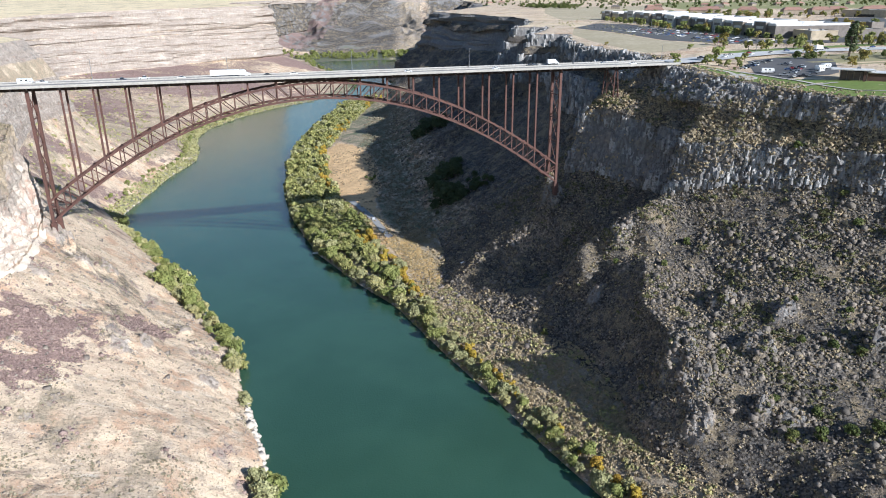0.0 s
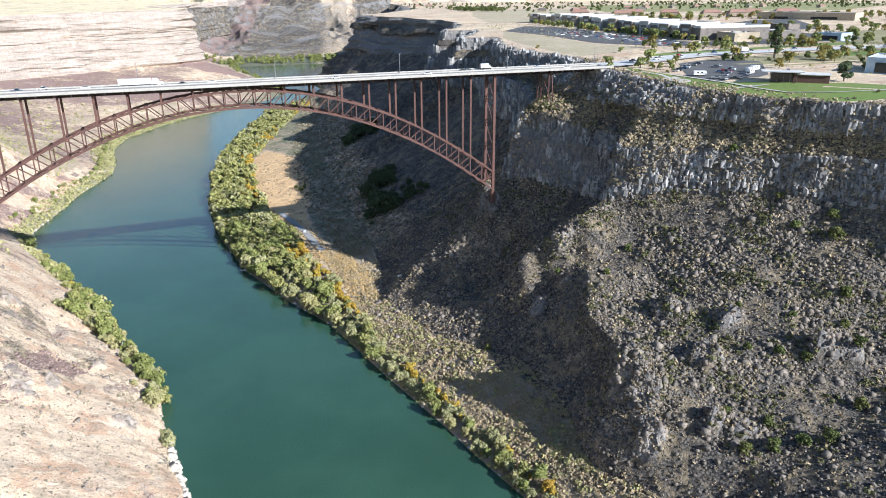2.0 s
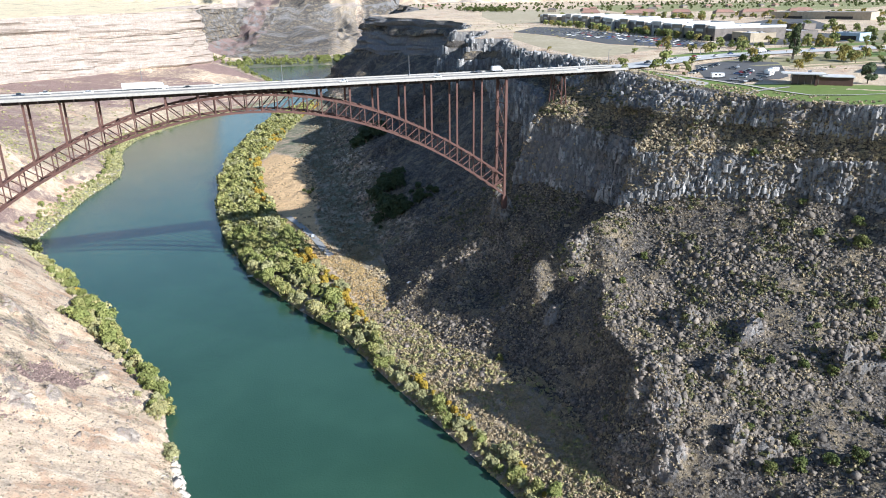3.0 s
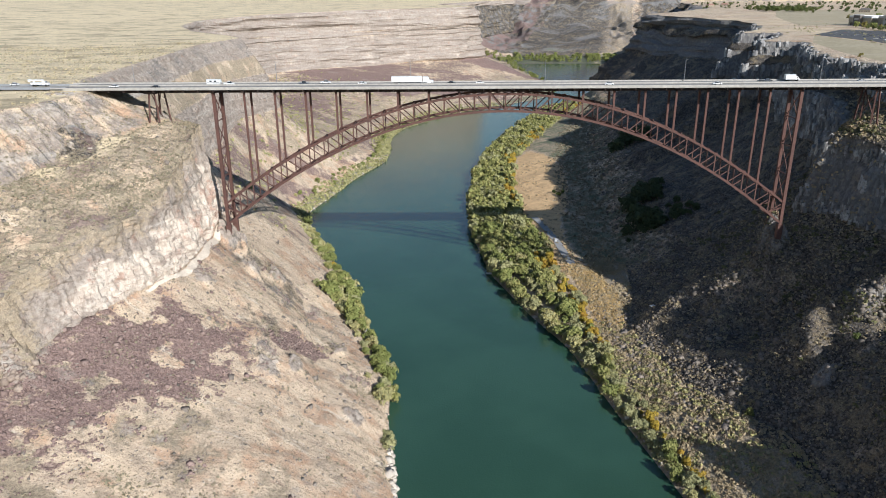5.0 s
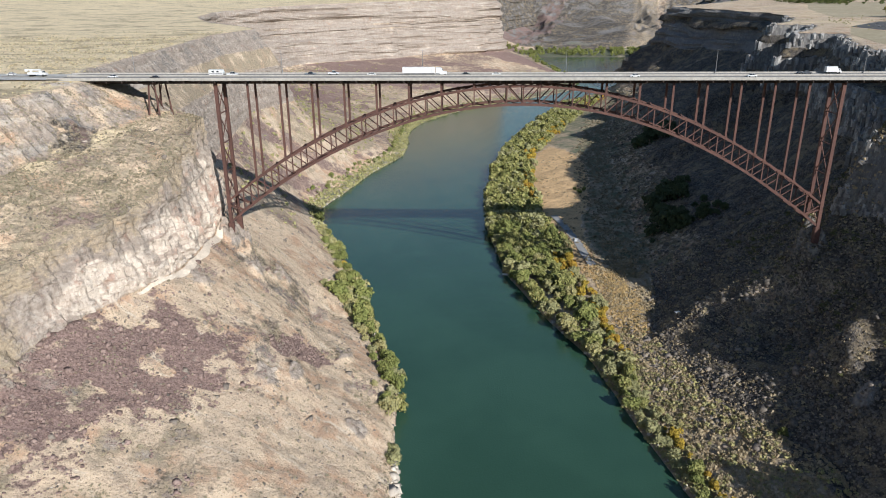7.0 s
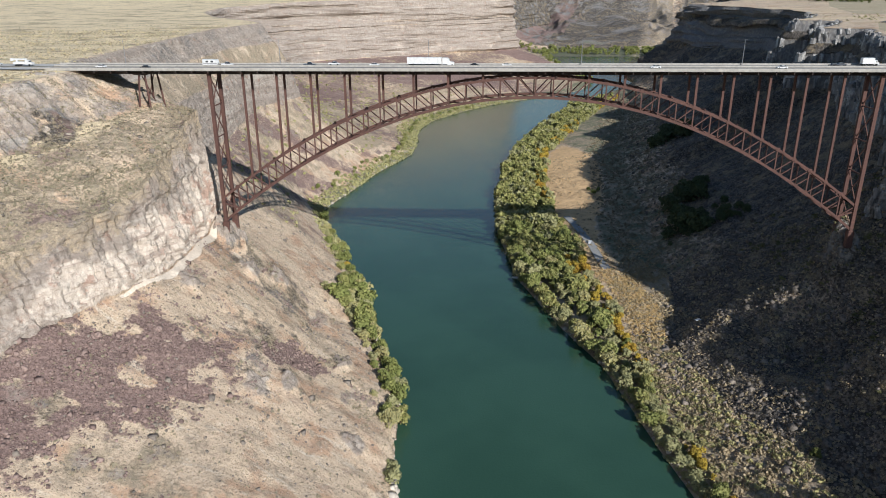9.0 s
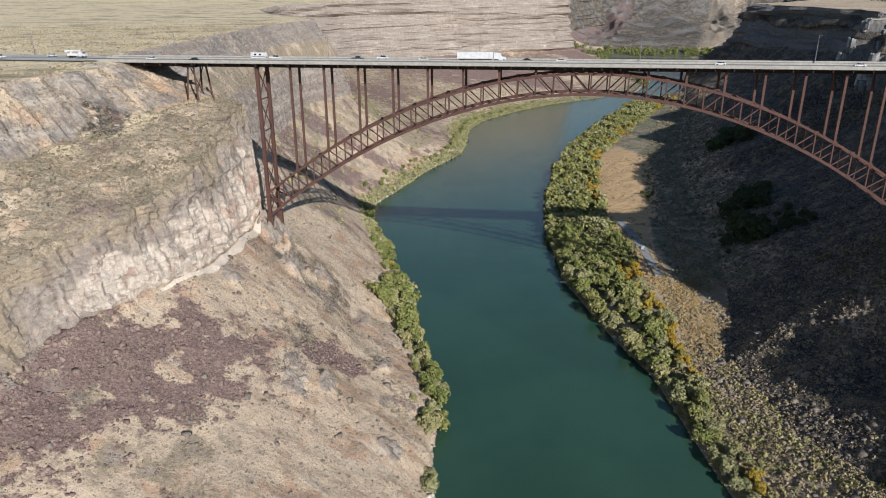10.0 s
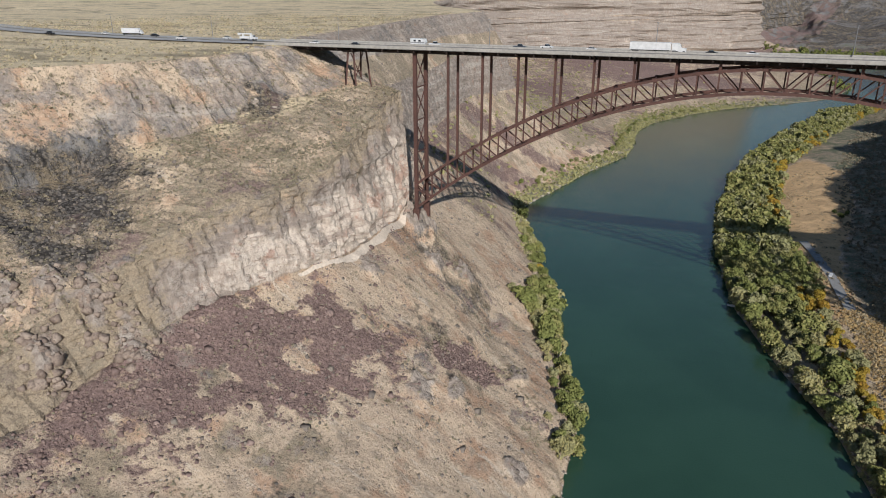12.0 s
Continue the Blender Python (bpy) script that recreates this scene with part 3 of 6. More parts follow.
    # the rim's ground rises a little inland
    Z += is_("plain_right") * ramp(out, 2, 42) * np.interp(Y, [-400, -236, -186, -104, -75, -50, -30], [2, 4, 4, 4, 3, 2, 0.5])
    # headlands and bays of the right wall past the bridge
    bay = (1 - left * 1.0) * ramp(Y, 150, 320) * is_("talus", "high", "wall", "ledge", "upper", "plain_right") * np.where(is_("plain_right") > 0, np.exp(-out / 60), 1)
    bay = bay * np.where(is_("talus") > 0, k, 1)
    saw = ((Y - 340) / 150 + 0.25 * vnoise(Y / 170, 0.4, 0.4, 97)) % 1.0
    X += bay * ramp(Y, 330, 350) * np.interp(Y, [500, 650], [-48, -18]) * (ramp(saw, 0.0, 0.13) - saw)
    X += bay * (14 * vnoise(Y / 150, 0.3, 0, 91) + 10 * vnoise(Y / 55, 0.7, 0, 93))
    Z += bay * is_("ledge", "wall") * 5 * vnoise(Y / 80, 0.2, 0, 95)

    # rocky rib that runs down from the foot of the right cliff; its far side falls off steeply
    on_r = (1 - left * 1.0) * is_("talus", "high", "bar")
    rib = np.interp(X, [104, 122, 135, 148, 172, 200], [-66, -66, -68, -68, -73, -76]) + 2.5 * vnoise(X / 9, 0.3, 0.3, 181)
    crest = np.interp(X, [104, 112, 122, 128, 135, 148, 156, 168, 190, 200], [5, 11, 29, 38, 50, 60, 67, 75, 84, 84]) + 1.5 * vnoise(X / 6, Y / 8, 0, 183)
    Z -= on_r * 11 * ramp(np.hypot((X - 138) / 34, (Y + 32) / 30), 1.0, 0.2)
    Z -= on_r * 8 * ramp(np.abs(Y - 5), 20, 7) * ramp(X, 98, 112) * ramp(X, 150, 142)
    fall = np.where(Y < rib, 0.55 * (rib - Y) + 0.012 * (rib - Y) ** 2, 1.15 * (Y - rib))
    Z = np.where((on_r > 0) & (X > 104) & (X < 200) & (Y > -125) & (Y < -20), np.maximum(Z, crest - fall), Z)
    # hollow under the upper cliff of the left bank
    Z -= left * is_("ledge", "wall", "slope") * 8 * ramp(np.hypot((X + 232) / 40, (Y + 124) / 40), 1.0, 0.1)

    X += is_("wall", "upper") * (0.55 * vnoise(Y / 1.3, Z / 1.1, 0.2, 241) + 0.5 * vnoise(Y / 2.4, Z / 3.2, 0.6, 243)) * grow
    Z += np.where(left, 1, 0) * is_("ledge") * ramp(Y, 60, 20) * 0.45 * vnoise(X / 1.5, Y / 1.5, 0.3, 245)
    crag = 0 * X
    for cx, cy, rx, ry, high in CRAGS:
        fall = ramp(np.hypot((X - cx) / rx, (Y - cy) / ry) + 0.35 * vnoise(X / 3.5, Y / 3.5, 0, 111), 1.15, 0.45)
        Z += fall * high * (0.8 + 0.5 * vnoise(X / 4, Y / 4, 1, 113) + 0.35 * (1 - 2 * np.abs(vnoise(X / 2.6, Y / 2.6, 2, 115)))) * (is_("plain_left", "plain_right", "bed") < 1)
        crag = np.maximum(crag, fall)
    # what grows and lies where
    wob = fbm(X / 40, Y / 40, Z / 40, 3, 71)
    wob2 = fbm(X / 12, Y / 12, Z / 12, 3, 73)
    wob3 = fbm(X / 4.5, Y / 4.5, Z / 4.5, 3, 75)
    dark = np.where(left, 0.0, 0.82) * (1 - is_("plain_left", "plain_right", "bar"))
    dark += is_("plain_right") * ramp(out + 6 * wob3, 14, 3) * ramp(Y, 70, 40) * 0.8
    dark += np.where(left, 1, 0) * (is_("upper") * (0.3 + 0.4 * wob2) + is_("ledge", "slope") * (0.55 * ramp(wob + 0.5 * wob3, 0.1, 0.5)) * ramp(Y, 60, 10)) * ramp(Y, 900, 300)
    dark += np.where(left & (Y > 40), 1, 0) * is_("slope", "low") * 0.3 * ramp(vnoise((Y + 1.3 * Z) / 34, Z / 150, 0, 77) + 0.6 * wob2 + 0.4 * wob3, -0.1, 0.7) * ramp(Y, 60, 160) * ramp(Y, 1600, 900)
    bowl = ramp(np.hypot((X + 226) / 24, (Y + 132) / 34), 1.6, 0.4) * np.where(left, 1, 0) * ramp(Z, 132, 112) * (0.66 + 0.7 * vnoise((Y - 0.6 * Z) / 6, Z / 60, 0, 79) + 0.4 * wob3)
    dark = np.clip(dark + bowl, 0, 1)
    dark = np.clip(dark + is_("bar") * ramp(k + 0.35 * wob2, 0.72, 1.02) * 0.8 * ramp(Y, 90, 30), 0, 1)
    tan_r = (1 - left * 1.0) * np.maximum(ramp(Y, 70, 20), 0.8 * ramp(Y, 350, 500)) * (0.2 * ramp(wob, 0.15, 0.5) + is_("talus") * 0.25 * ramp(wob2, 0.0, 0.4))
    dark = np.clip(dark - tan_r * 0.9, 0, 1)
    bar = is_("bar")
    grass = is_("plain_left") * (0.95 + 0.5 * wob) + is_("ledge") * np.where(left, (0.12 + 0.4 * wob) * ramp(Y, 140, 60), 0.3 + 0.65 * ramp(np.abs(Y - 2), 30, 14)) + np.where(left, 1, 0) * is_("ledge") * ramp(k, 0.3, 0.1) * 0.35 * ramp(Y, 140, 60) + is_("slope") * np.where(left, 0.15 + 0.3 * wob, 0)
    grass += is_("plain_right") * (0.35 + 0.4 * wob) + bar * (0.36 + 0.5 * wob2)
    cliff = steep * np.where(left & (is_("upper") > 0) & (Y < 30), 0.62 + 0.9 * wob2, 0.9 + 0.4 * wob) * np.where(left, np.where(is_("wall") > 0, 0.25 + 0.75 * ramp(Y, -150, -118), 1), 1)
    cliff = np.where(left & (is_("ledge") > 0) & (Y > 440), 0.8, cliff)
    cliff = np.where((Y > 1960) & (Z < 158), 0.35 + 0.9 * wob2, cliff)
    dark = np.where((Y > 1960) & (Z < 158), np.clip(0.95 + 0.35 * wob, 0, 1), dark)
    cliff += np.where(left, 1, 0) * is_("slope", "low") * 0.5 * ramp(wob2 + 0.4 * wob, 0.28, 0.5)
    cliff += np.where(left, 1, 0) * is_("ledge") * 0.35 * ramp(wob2, 0.1, 0.4)
    patch = ramp(np.hypot(((X + 151) * 0.545 + (Y + 124) * 0.838) / 52, ((X + 151) * 0.838 - (Y + 124) * 0.545) / 19) + 0.45 * wob2 + 0.3 * wob + 0.6 * wob3 + 0.45 * vnoise(X / 2.1, Y / 2.1, Z / 2.1, 165), 1.5, 0.55) * ramp(wob3 + wob2, 0.7, 0.15)
    patch2 = ramp(np.hypot(((X + 104) * 0.6 + (Y + 64) * 0.8) / 22, ((X + 104) * 0.8 - (Y + 64) * 0.6) / 8) + 0.8 * wob2 + 0.5 * wob3, 1.2, 0.5)
    cliff = np.where(left & (is_("wall") > 0) & (Y < 30), cliff * (0.45 + 0.55 * ramp(k + 0.4 * wob2, 0.1, 0.45)), cliff)
    cliff = np.maximum(cliff, crag)
    dark = dark * (1 - 0.3 * crag)
    scree = ramp(np.hypot((X + 201) / 8, (Y + 44) / 11) + 0.6 * wob3, 1.2, 0.5) * left
    cliff = cliff * (1 - scree)
    dark = np.clip(dark + 0.5 * scree, 0, 1)
    red = np.where(left, 1, 0) * is_("slope", "low") * np.clip(patch + patch2 + 0.55 * ramp(wob2, 0.22, 0.5) * ramp(wob, -0.1, 0.25), 0, 1)
    red += np.where(left & (Y > 40), 1, 0) * is_("slope", "low") * 0.62 * ramp(vnoise((Y + 1.3 * Z) / 34, Z / 150, 0, 77) + 0.6 * wob2 + 0.4 * wob3, -0.3, 0.5) * ramp(Y, 40, 120)
    red += np.where(left, 1, 0) * is_("slope") * 0.55 * ramp(Y, 500, 750) * ramp(Z, 12, 35) * (0.8 + 0.5 * wob)
    red += np.where(left, 1, 0) * is_("ledge", "upper") * 0.55 * ramp(wob2 + 0.5 * wob, 0.12, 0.45) * ramp(Y, 60, 20)
    red += np.where(left, 1, 0) * is_("slope", "low", "wall") * 0.33 * ramp(np.hypot((X + 190) / 45, (Y + 192) / 42) + 0.5 * wob2, 1.3, 0.5) * (1 - crag)
    pale = np.where(left, 1, 0) * is_("wall") * ramp(k + 0.25 * wob2, 0.25, 0.6) * (0.85 + 0.6 * wob2 + 0.5 * wob3) * ramp(Y, -150, -100) * ramp(Y, 40, 20)
    pale += np.where(left, 1, 0) * is_("wall") * ramp(k, 0.88, 0.97) * ramp(Y, -92, -78) * ramp(Y, 6, -2)
    pale += np.where(left, 1, 0) * is_("low") * ramp(k, 0.9, 0.97) * (0.4 + 0.5 * wob2)
    pale += np.where(left, 1, 0) * is_("wall", "upper") * (0.22 + 0.5 * wob2) * ramp(Y, 600, 800)
    pale += is_("plain_right") * 0.25 * ramp(wob, -0.2, 0.4) + bar * 0.1 * wob2
    pale = pale + scree * ramp(wob3, 0.0, 0.3) * 0.8 + ramp(np.hypot((X + 222) / 8, (Y + 14) / 6) + 0.5 * wob3, 1.2, 0.6) * left
    green = bar * (ramp(k, 0.42, 0.3) * 0.6 + 0.2 * wob2) * ramp(Y, -40, 20) + np.where(left, 1, 0) * is_("low") * ramp(k, 0.55, 0.75) * ramp(Y, 90, 160) * 0.55
    green += bar * ramp(k, 0.66, 0.8) * ramp(Y, 110, 180) * 0.4
    green += (1 - left * 1.0) * is_("talus", "bar") * ramp(Y, 80, 140) * np.where(is_("talus") > 0, ramp(k, 0.55, 0.2), ramp(k, 0.7, 0.85)) * (0.42 + 0.5 * wob2)
    green += is_("bed") * 0.4
    inland = X - lines[6][0][None] - belt_at(Y) + 3 * wob2 + 3 * wob3
    over = X - np.interp(Y, [r[0] for r in SAND_END], [r[1] for r in SAND_END]) + 5 * wob2 + 3 * wob3
    sand = bar * ramp(inland, -3, 3) * ramp(over, 3, -3) * ramp(Y, -75, -30) * ramp(Y, 560, 480)
    gold = sand * ramp(Y, 115, 90)
    grass = np.where(bar > 0, 0.5 * gold + (1 - sand) * 0.3 * (1 + wob2), grass)
    sand = sand * (1 - 0.55 * gold) * (0.9 + 0.3 * wob2)
    sage = (1 - left * 1.0) * is_("bar", "talus") * ramp(over, -2, 4) * ramp(Y, 60, 120) * np.where(is_("talus") > 0, ramp(k + 0.3 * wob2 + 0.2 * wob3, 0.75, 0.1), 1)
    dark = dark * (1 - 0.5 * sage)
    green = np.maximum(np.where(bar > 0, 0.35 * ramp(inland, 2, -4) * ramp(Y, -40, 20), green), sage * (0.5 + 0.4 * wob2))
    end = ramp(Y, 1760, 1800)
    green = green * (1 - end) + end * 0.6 * np.maximum(ramp(Z, 14, 7), ramp(wob2, 0.15, 0.4) * ramp(Z, 70, 20))
    grass = grass * np.where(Z < 158, 1 - end, 1)
    pale = pale * (1 - end)
    scrub = np.where(left, 1, 0) * (is_("ledge") * (0.62 + 0.5 * wob2) + is_("wall") * 0.7 * ramp(Y, 40, 20) + is_("upper") * (0.45 + 0.4 * wob2) + is_("slope", "wall") * ramp(Y, -118, -140) * ramp(Y, -330, -200) * (0.36 + 0.5 * wob2)
                                     + is_("slope") * 0.45 * (1 + wob) * ramp(Y, 60, 120) + is_("slope", "low") * 0.25 * ramp(wob2, 0.1, 0.5)) * ramp(Y, 700, 300)
    scrub += np.where(left, 1, 0) * is_("slope", "low") * (0.55 + 0.4 * wob) * ramp(Y, 300, 600)
    scrub += bar * (1 - sand) * (0.75 + 0.3 * wob2)
    verts = np.stack([X, Y, Z], -1).reshape(-1, 3)
    idx = np.arange(m * n).reshape(m, n)
    quads = np.stack([idx[:-1, :-1], idx[1:, :-1], idx[1:, 1:], idx[:-1, 1:]], -1).reshape(-1, 4)
    me = bpy.data.meshes.new("ground")
    me.vertices.add(len(verts))
    me.vertices.foreach_set("co", verts.ravel())
    me.loops.add(quads.size)
    me.loops.foreach_set("vertex_index", quads.ravel())
    me.polygons.add(len(quads))
    me.polygons.foreach_set("loop_start", np.arange(0, quads.size, 4))
    me.update(calc_edges=True)
    rocky = (is_("wall", "upper") > 0) | (crag > 0.3) | (np.where(left, 1, 0) * is_("ledge") * ramp(Y, 60, 20) > 0.5)
    me.polygons.foreach_set("use_smooth", ~rocky[:-1, :-1].ravel())
    for name, chans in (("zone", (cliff, dark, grass, sand)), ("kind", (pale, red, green, scrub))):
        data = np.ones((m * n, 4), np.float32)
        for i, c in enumerate(chans):
            data[:, i] = np.clip(c, 0, 1).ravel()
        me.color_attributes.new(name, "FLOAT_COLOR", "POINT").data.foreach_set("color", data.ravel())
    me.materials.append(GROUND)
    ob = new("ground", me)
    tagged(ob, "canyon floor, basalt cliffs and grassy rims above a river", "canyon", kind="structure")
    info = dict(P=np.stack([X, Y, Z], -1), seg=seg, k=k, left=np.broadcast_to(left, (m, n)), dark=dark, wob=wob, red=red, steep=steep, ys=ys, bowl=bowl)
    return ob, info


GROUND_OB, LAND = build_ground()
river = new("river", mesh_of("river", [(-900, -1500, 0), (1300, -1500, 0), (1300, 2750, 0), (-900, 2750, 0)], [(0, 1, 2, 3)], WATER))
tagged(river, "calm deep green river with faint ripples", "river", kind="structure")


def height_at(x, y):
    """The ground's height under a place."""
    j = int(np.argmin(np.abs(LAND["ys"] - y)))
    xs, zs = LAND["P"][:, j, 0], LAND["P"][:, j, 2]
    order = np.argsort(xs)
    return float(np.interp(x, xs[order], zs[order]))

# ---- the bridge ----
HALF, PANEL, Y0, Y1 = 151.35, 15.93, 0.0, 12.4
POST_TOP, DECK_LO, DECK_HI = 146.3, 148.2, 149.0
SIDE_LO, SIDE_HI, END = -5.4, 17.8, 229.0


def chord_top(x):
    return 145.0 - 0.00256 * x * x


def chord_low(x):
    return 136.2 - 0.00268 * x * x


def build_bridge():
    b = thing("arch_bridge", "rust-red steel truss arch bridge carrying a four-lane road", "bridge")
    part("deck_slab", slab((-END, SIDE_LO, DECK_LO), (END, SIDE_HI, DECK_HI)), ROADTOP, b, "worn pale grey road deck")
    for y in (SIDE_LO - 0.15, SIDE_HI - 0.3):
        part("parapet", slab((-END - 4, y, DECK_HI - 0.7), (END + 4, y + 0.4, DECK_HI + 0.7), 0.08), CONCRETE, b, "pale concrete parapet")
    part("median_barrier", slab((-END, 6.0, DECK_HI), (END, 6.4, DECK_HI + 0.8), 0.1), CONCRETE, b, "pale concrete barrier")
    for y in (Y0, 4.1, 8.2, Y1):
        part("girder", beam((-END + 8, y, 147.2), (END - 8, y, 147.2), 0.7, 1.9, 1), STEEL_DARK, b, "dark brown plate girder")
    for i in range(58):
        x = -END + 10 + i * (2 * END - 20) / 57
        part("floor_beam", slab((x - 0.2, SIDE_LO + 0.5, 147.0), (x + 0.2, SIDE_HI - 0.5, DECK_LO)), STEEL_DARK, b)
    xs = [-HALF + PANEL * i for i in range(20)]
    halves = [-HALF + PANEL * i / 2 for i in range(39)]
    for y in (Y0, Y1):
        for a, c in zip(halves, halves[1:]):
            part("top_chord", beam((a, y, chord_top(a)), (c, y, chord_top(c)), 1.05, 1.05), STEEL, b)
            part("bottom_chord", beam((a, y, chord_low(a)), (c, y, chord_low(c)), 1.05, 1.15), STEEL, b)
            p, q = (a, c) if a + c < 0 else (c, a)
            part("diagonal", beam((p, y, chord_top(p)), (q, y, chord_low(q)), 0.45, 0.5), STEEL, b)
        for x in halves:
            part("vertical", beam((x, y, chord_low(x)), (x, y, chord_top(x)), 0.5, 0.55), STEEL, b)
            box_g = slab((x - 0.9, y - 0.62, chord_top(x) - 0.7), (x + 0.9, y + 0.62, chord_top(x) + 0.75), 0.05)
            part("gusset", box_g, STEEL, b)
        for x in xs[1:-1]:
            part("post", beam((x, y, chord_top(x)), (x, y, POST_TOP), 0.95, 1.0), STEEL, b)
        for x in (xs[0], xs[-1]):
            part("tower_leg", beam((x, y, chord_low(x) - 0.6), (x, y, POST_TOP), 1.5, 1.6), STEEL, b)
            k = 1 if x > 0 else -1
            part("end_brace", beam((x, y, chord_top(x) - 2.5), (x - k * PANEL / 2, y, chord_low(x - k * PANEL / 2)), 0.6, 0.7), STEEL, b)
            foot = slab((x - 1.5, y - 1.3, chord_low(x) - 9), (x + 1.5, y + 1.3, chord_low(x) - 0.4), 0.3)
            part("skewback", foot, STEEL, b, "rust-red arch footing")
    for n, x in enumerate(halves):
        for f in (chord_top, chord_low):
            part("cross_strut", beam((x, Y0, f(x)), (x, Y1, f(x)), 0.5, 0.5), STEEL, b)
        if n < len(halves) - 1:
            q = halves[n + 1]
            s, e = (Y0, Y1) if n % 2 else (Y1, Y0)
            part("lateral_brace", beam((x, s, chord_top(x)), (q, e, chord_top(q)), 0.4, 0.4), STEEL, b)
            part("lateral_brace", beam((x, s, chord_low(x)), (q, e, chord_low(q)), 0.4, 0.4), STEEL, b)
    for x in xs:
        # cross head that flares out under the deck
        bm = bmesh.new()
        prof = [(SIDE_LO + 0.8, 147.7), (Y0 - 1.2, 146.4), (Y0 + 1.4, 146.0), (Y1 - 1.4, 146.0), (Y1 + 1.2, 146.4), (SIDE_HI - 0.8, 147.7), (SIDE_HI - 0.8, 148.1), (SIDE_LO + 0.8, 148.1)]
        f0 = [bm.verts.new((x - 0.5, p, z)) for p, z in prof]
        f1 = [bm.verts.new((x + 0.5, p, z)) for p, z in prof]
        bm.faces.new(f0[::-1]), bm.faces.new(f1)
        for i in range(len(prof)):
            bm.faces.new((f0[i], f0[(i + 1) % 8], f1[(i + 1) % 8], f1[i]))
        bmesh.ops.recalc_face_normals(bm, faces=bm.faces)
        part("cross_head", bm, STEEL_DARK, b)
        if x not in (xs[0], xs[-1]):
            continue
        zs = [chord_low(x) + 0.5, chord_top(x)] + [chord_top(x) + (POST_TOP - chord_top(x)) * i / 4 for i in (1, 2, 3, 4)]
        for lo, hi in zip(zs, zs[1:]):
            part("tower_brace", beam((x, Y0, lo), (x, Y1, hi), 0.4, 0.4), STEEL, b)
            part("tower_brace", beam((x, Y1, lo), (x, Y0, hi), 0.4, 0.4), STEEL, b)
            part("tower_strut", beam((x, Y0, hi), (x, Y1, hi), 0.5, 0.5), STEEL, b)
    # short piers near both ends
    for k in (-1, 1):
        x, foot = (-183.5, 128.0) if k < 0 else (190.0, 131.0)
        for y, d in ((Y0, -1.6), (Y1, 1.6)):
            for s in ((-3.0, 3.0) if k < 0 else (-1.6, 1.6)):
                part("pier_leg", beam((x + s * 0.45, y, 146.4), (x + s, y + d, foot - 2), 0.7, 0.7), STEEL, b)
        part("pier_brace", beam((x, Y0, 145.5), (x, Y1 + 1, foot), 0.35, 0.35), STEEL, b)
        part("pier_brace", beam((x, Y1, 145.5), (x, Y0 - 1, foot), 0.35, 0.35), STEEL, b)
        part("pier_cap", slab((x - 3.4, Y0 - 2.2, 146.0), (x + 3.4, Y1 + 2.2, 147.2), 0.3), STEEL_DARK, b)
        e = -216 if k < 0 else 226
        part("abutment", slab((e - 2, SIDE_LO + 1, 142), (e + 2, SIDE_HI - 1, 148.1)), CONCRETE, b, "pale concrete abutment")
    return b


BRIDGE = build_bridge()


# ---- roads ----
def ribbon(name, pts, half, lift, mat, label, category="road", kind="structure"):
    """A flat strip along points (x, y, z)."""
    vs, fs = [], []
    for i, p in enumerate(pts):
        a, b = Vector(pts[max(i - 1, 0)]), Vector(pts[min(i + 1, len(pts) - 1)])
        s = (b - a).to_2d().normalized()
        for e in (-1, 1):
            vs.append((p[0] - s.y * half * e, p[1] + s.x * half * e, p[2] + lift))
        if i:
            fs.append((2 * i - 2, 2 * i, 2 * i + 1, 2 * i - 1))
    ob = new(name, mesh_of(name, vs, fs, mat))
    return tagged(ob, label, category, kind=kind)


left_pts = [(-226, 6.2, 148.85)] + [(-230 - 25 * i, 6.2 + 0.0008 * (25 * i) ** 2, 148.8 + 0.0 * i) for i in range(0, 34)]
PALE_ROAD = plain("pale_worn_highway", (0.56, 0.55, 0.53), (0.48, 0.47, 0.45), 0.3, 0.92)
MEDIAN = plain("median_strip", (0.40, 0.34, 0.24), (0.30, 0.26, 0.18), 0.3, 0.95)
ribbon("road", left_pts, 12.5, 0.06, PALE_ROAD, "pale grey highway leading off across the dry rim")
for off, wide in ((-12.2, 0.35), (-1.4, 0.3), (1.4, 0.3), (12.2, 0.35)):
    ribbon("road_kerb", [(x + 0.02 * off, y + off, z) for x, y, z in left_pts], wide, 0.34, CONCRETE, "pale concrete edge strip of the highway", "kerb")
ribbon("road_median", [(x, y, z) for x, y, z in left_pts], 1.0, 0.2, MEDIAN, "dry straw-coloured strip between the carriageways", "median")
right_pts = [(228, 6.2, 148.95), (250, 10, 149.0), (290, 26, 149.2), (330, 40, 149.2), (380, 48, 149.2), (460, 50, 149.2), (620, 44, 149.2), (900, 20, 149.2), (1400, -60, 149.2)]
ribbon("road", right_pts, 12.0, 0.25, PALE_ROAD, "pale grey highway leading past the car parks")

# ---- plants and stones ----
rng = np.random.default_rng(7)


def leaf_material(name, a, b, c, spot=0.09):
    """Leaves: tint changes from plant to plant and from leaf to leaf."""
    m, s = material(name, 0.75, 0, 0.2)
    geo = node(m, "ShaderNodeNewGeometry")
    info = node(m, "ShaderNodeObjectInfo")
    col = blend(m, sharpen(m, noise_of(m, spot, 2, 0.5), 0.4, 0.6), a, b)
    col = blend(m, sharpen(m, info.outputs["Random"], 0.35, 1.0), col, c)
    col = blend(m, geo.outputs["Random Per Island"], col, tuple(v * 0.72 for v in a))
    m.node_tree.links.new(col, s.inputs["Base Color"])
    return m


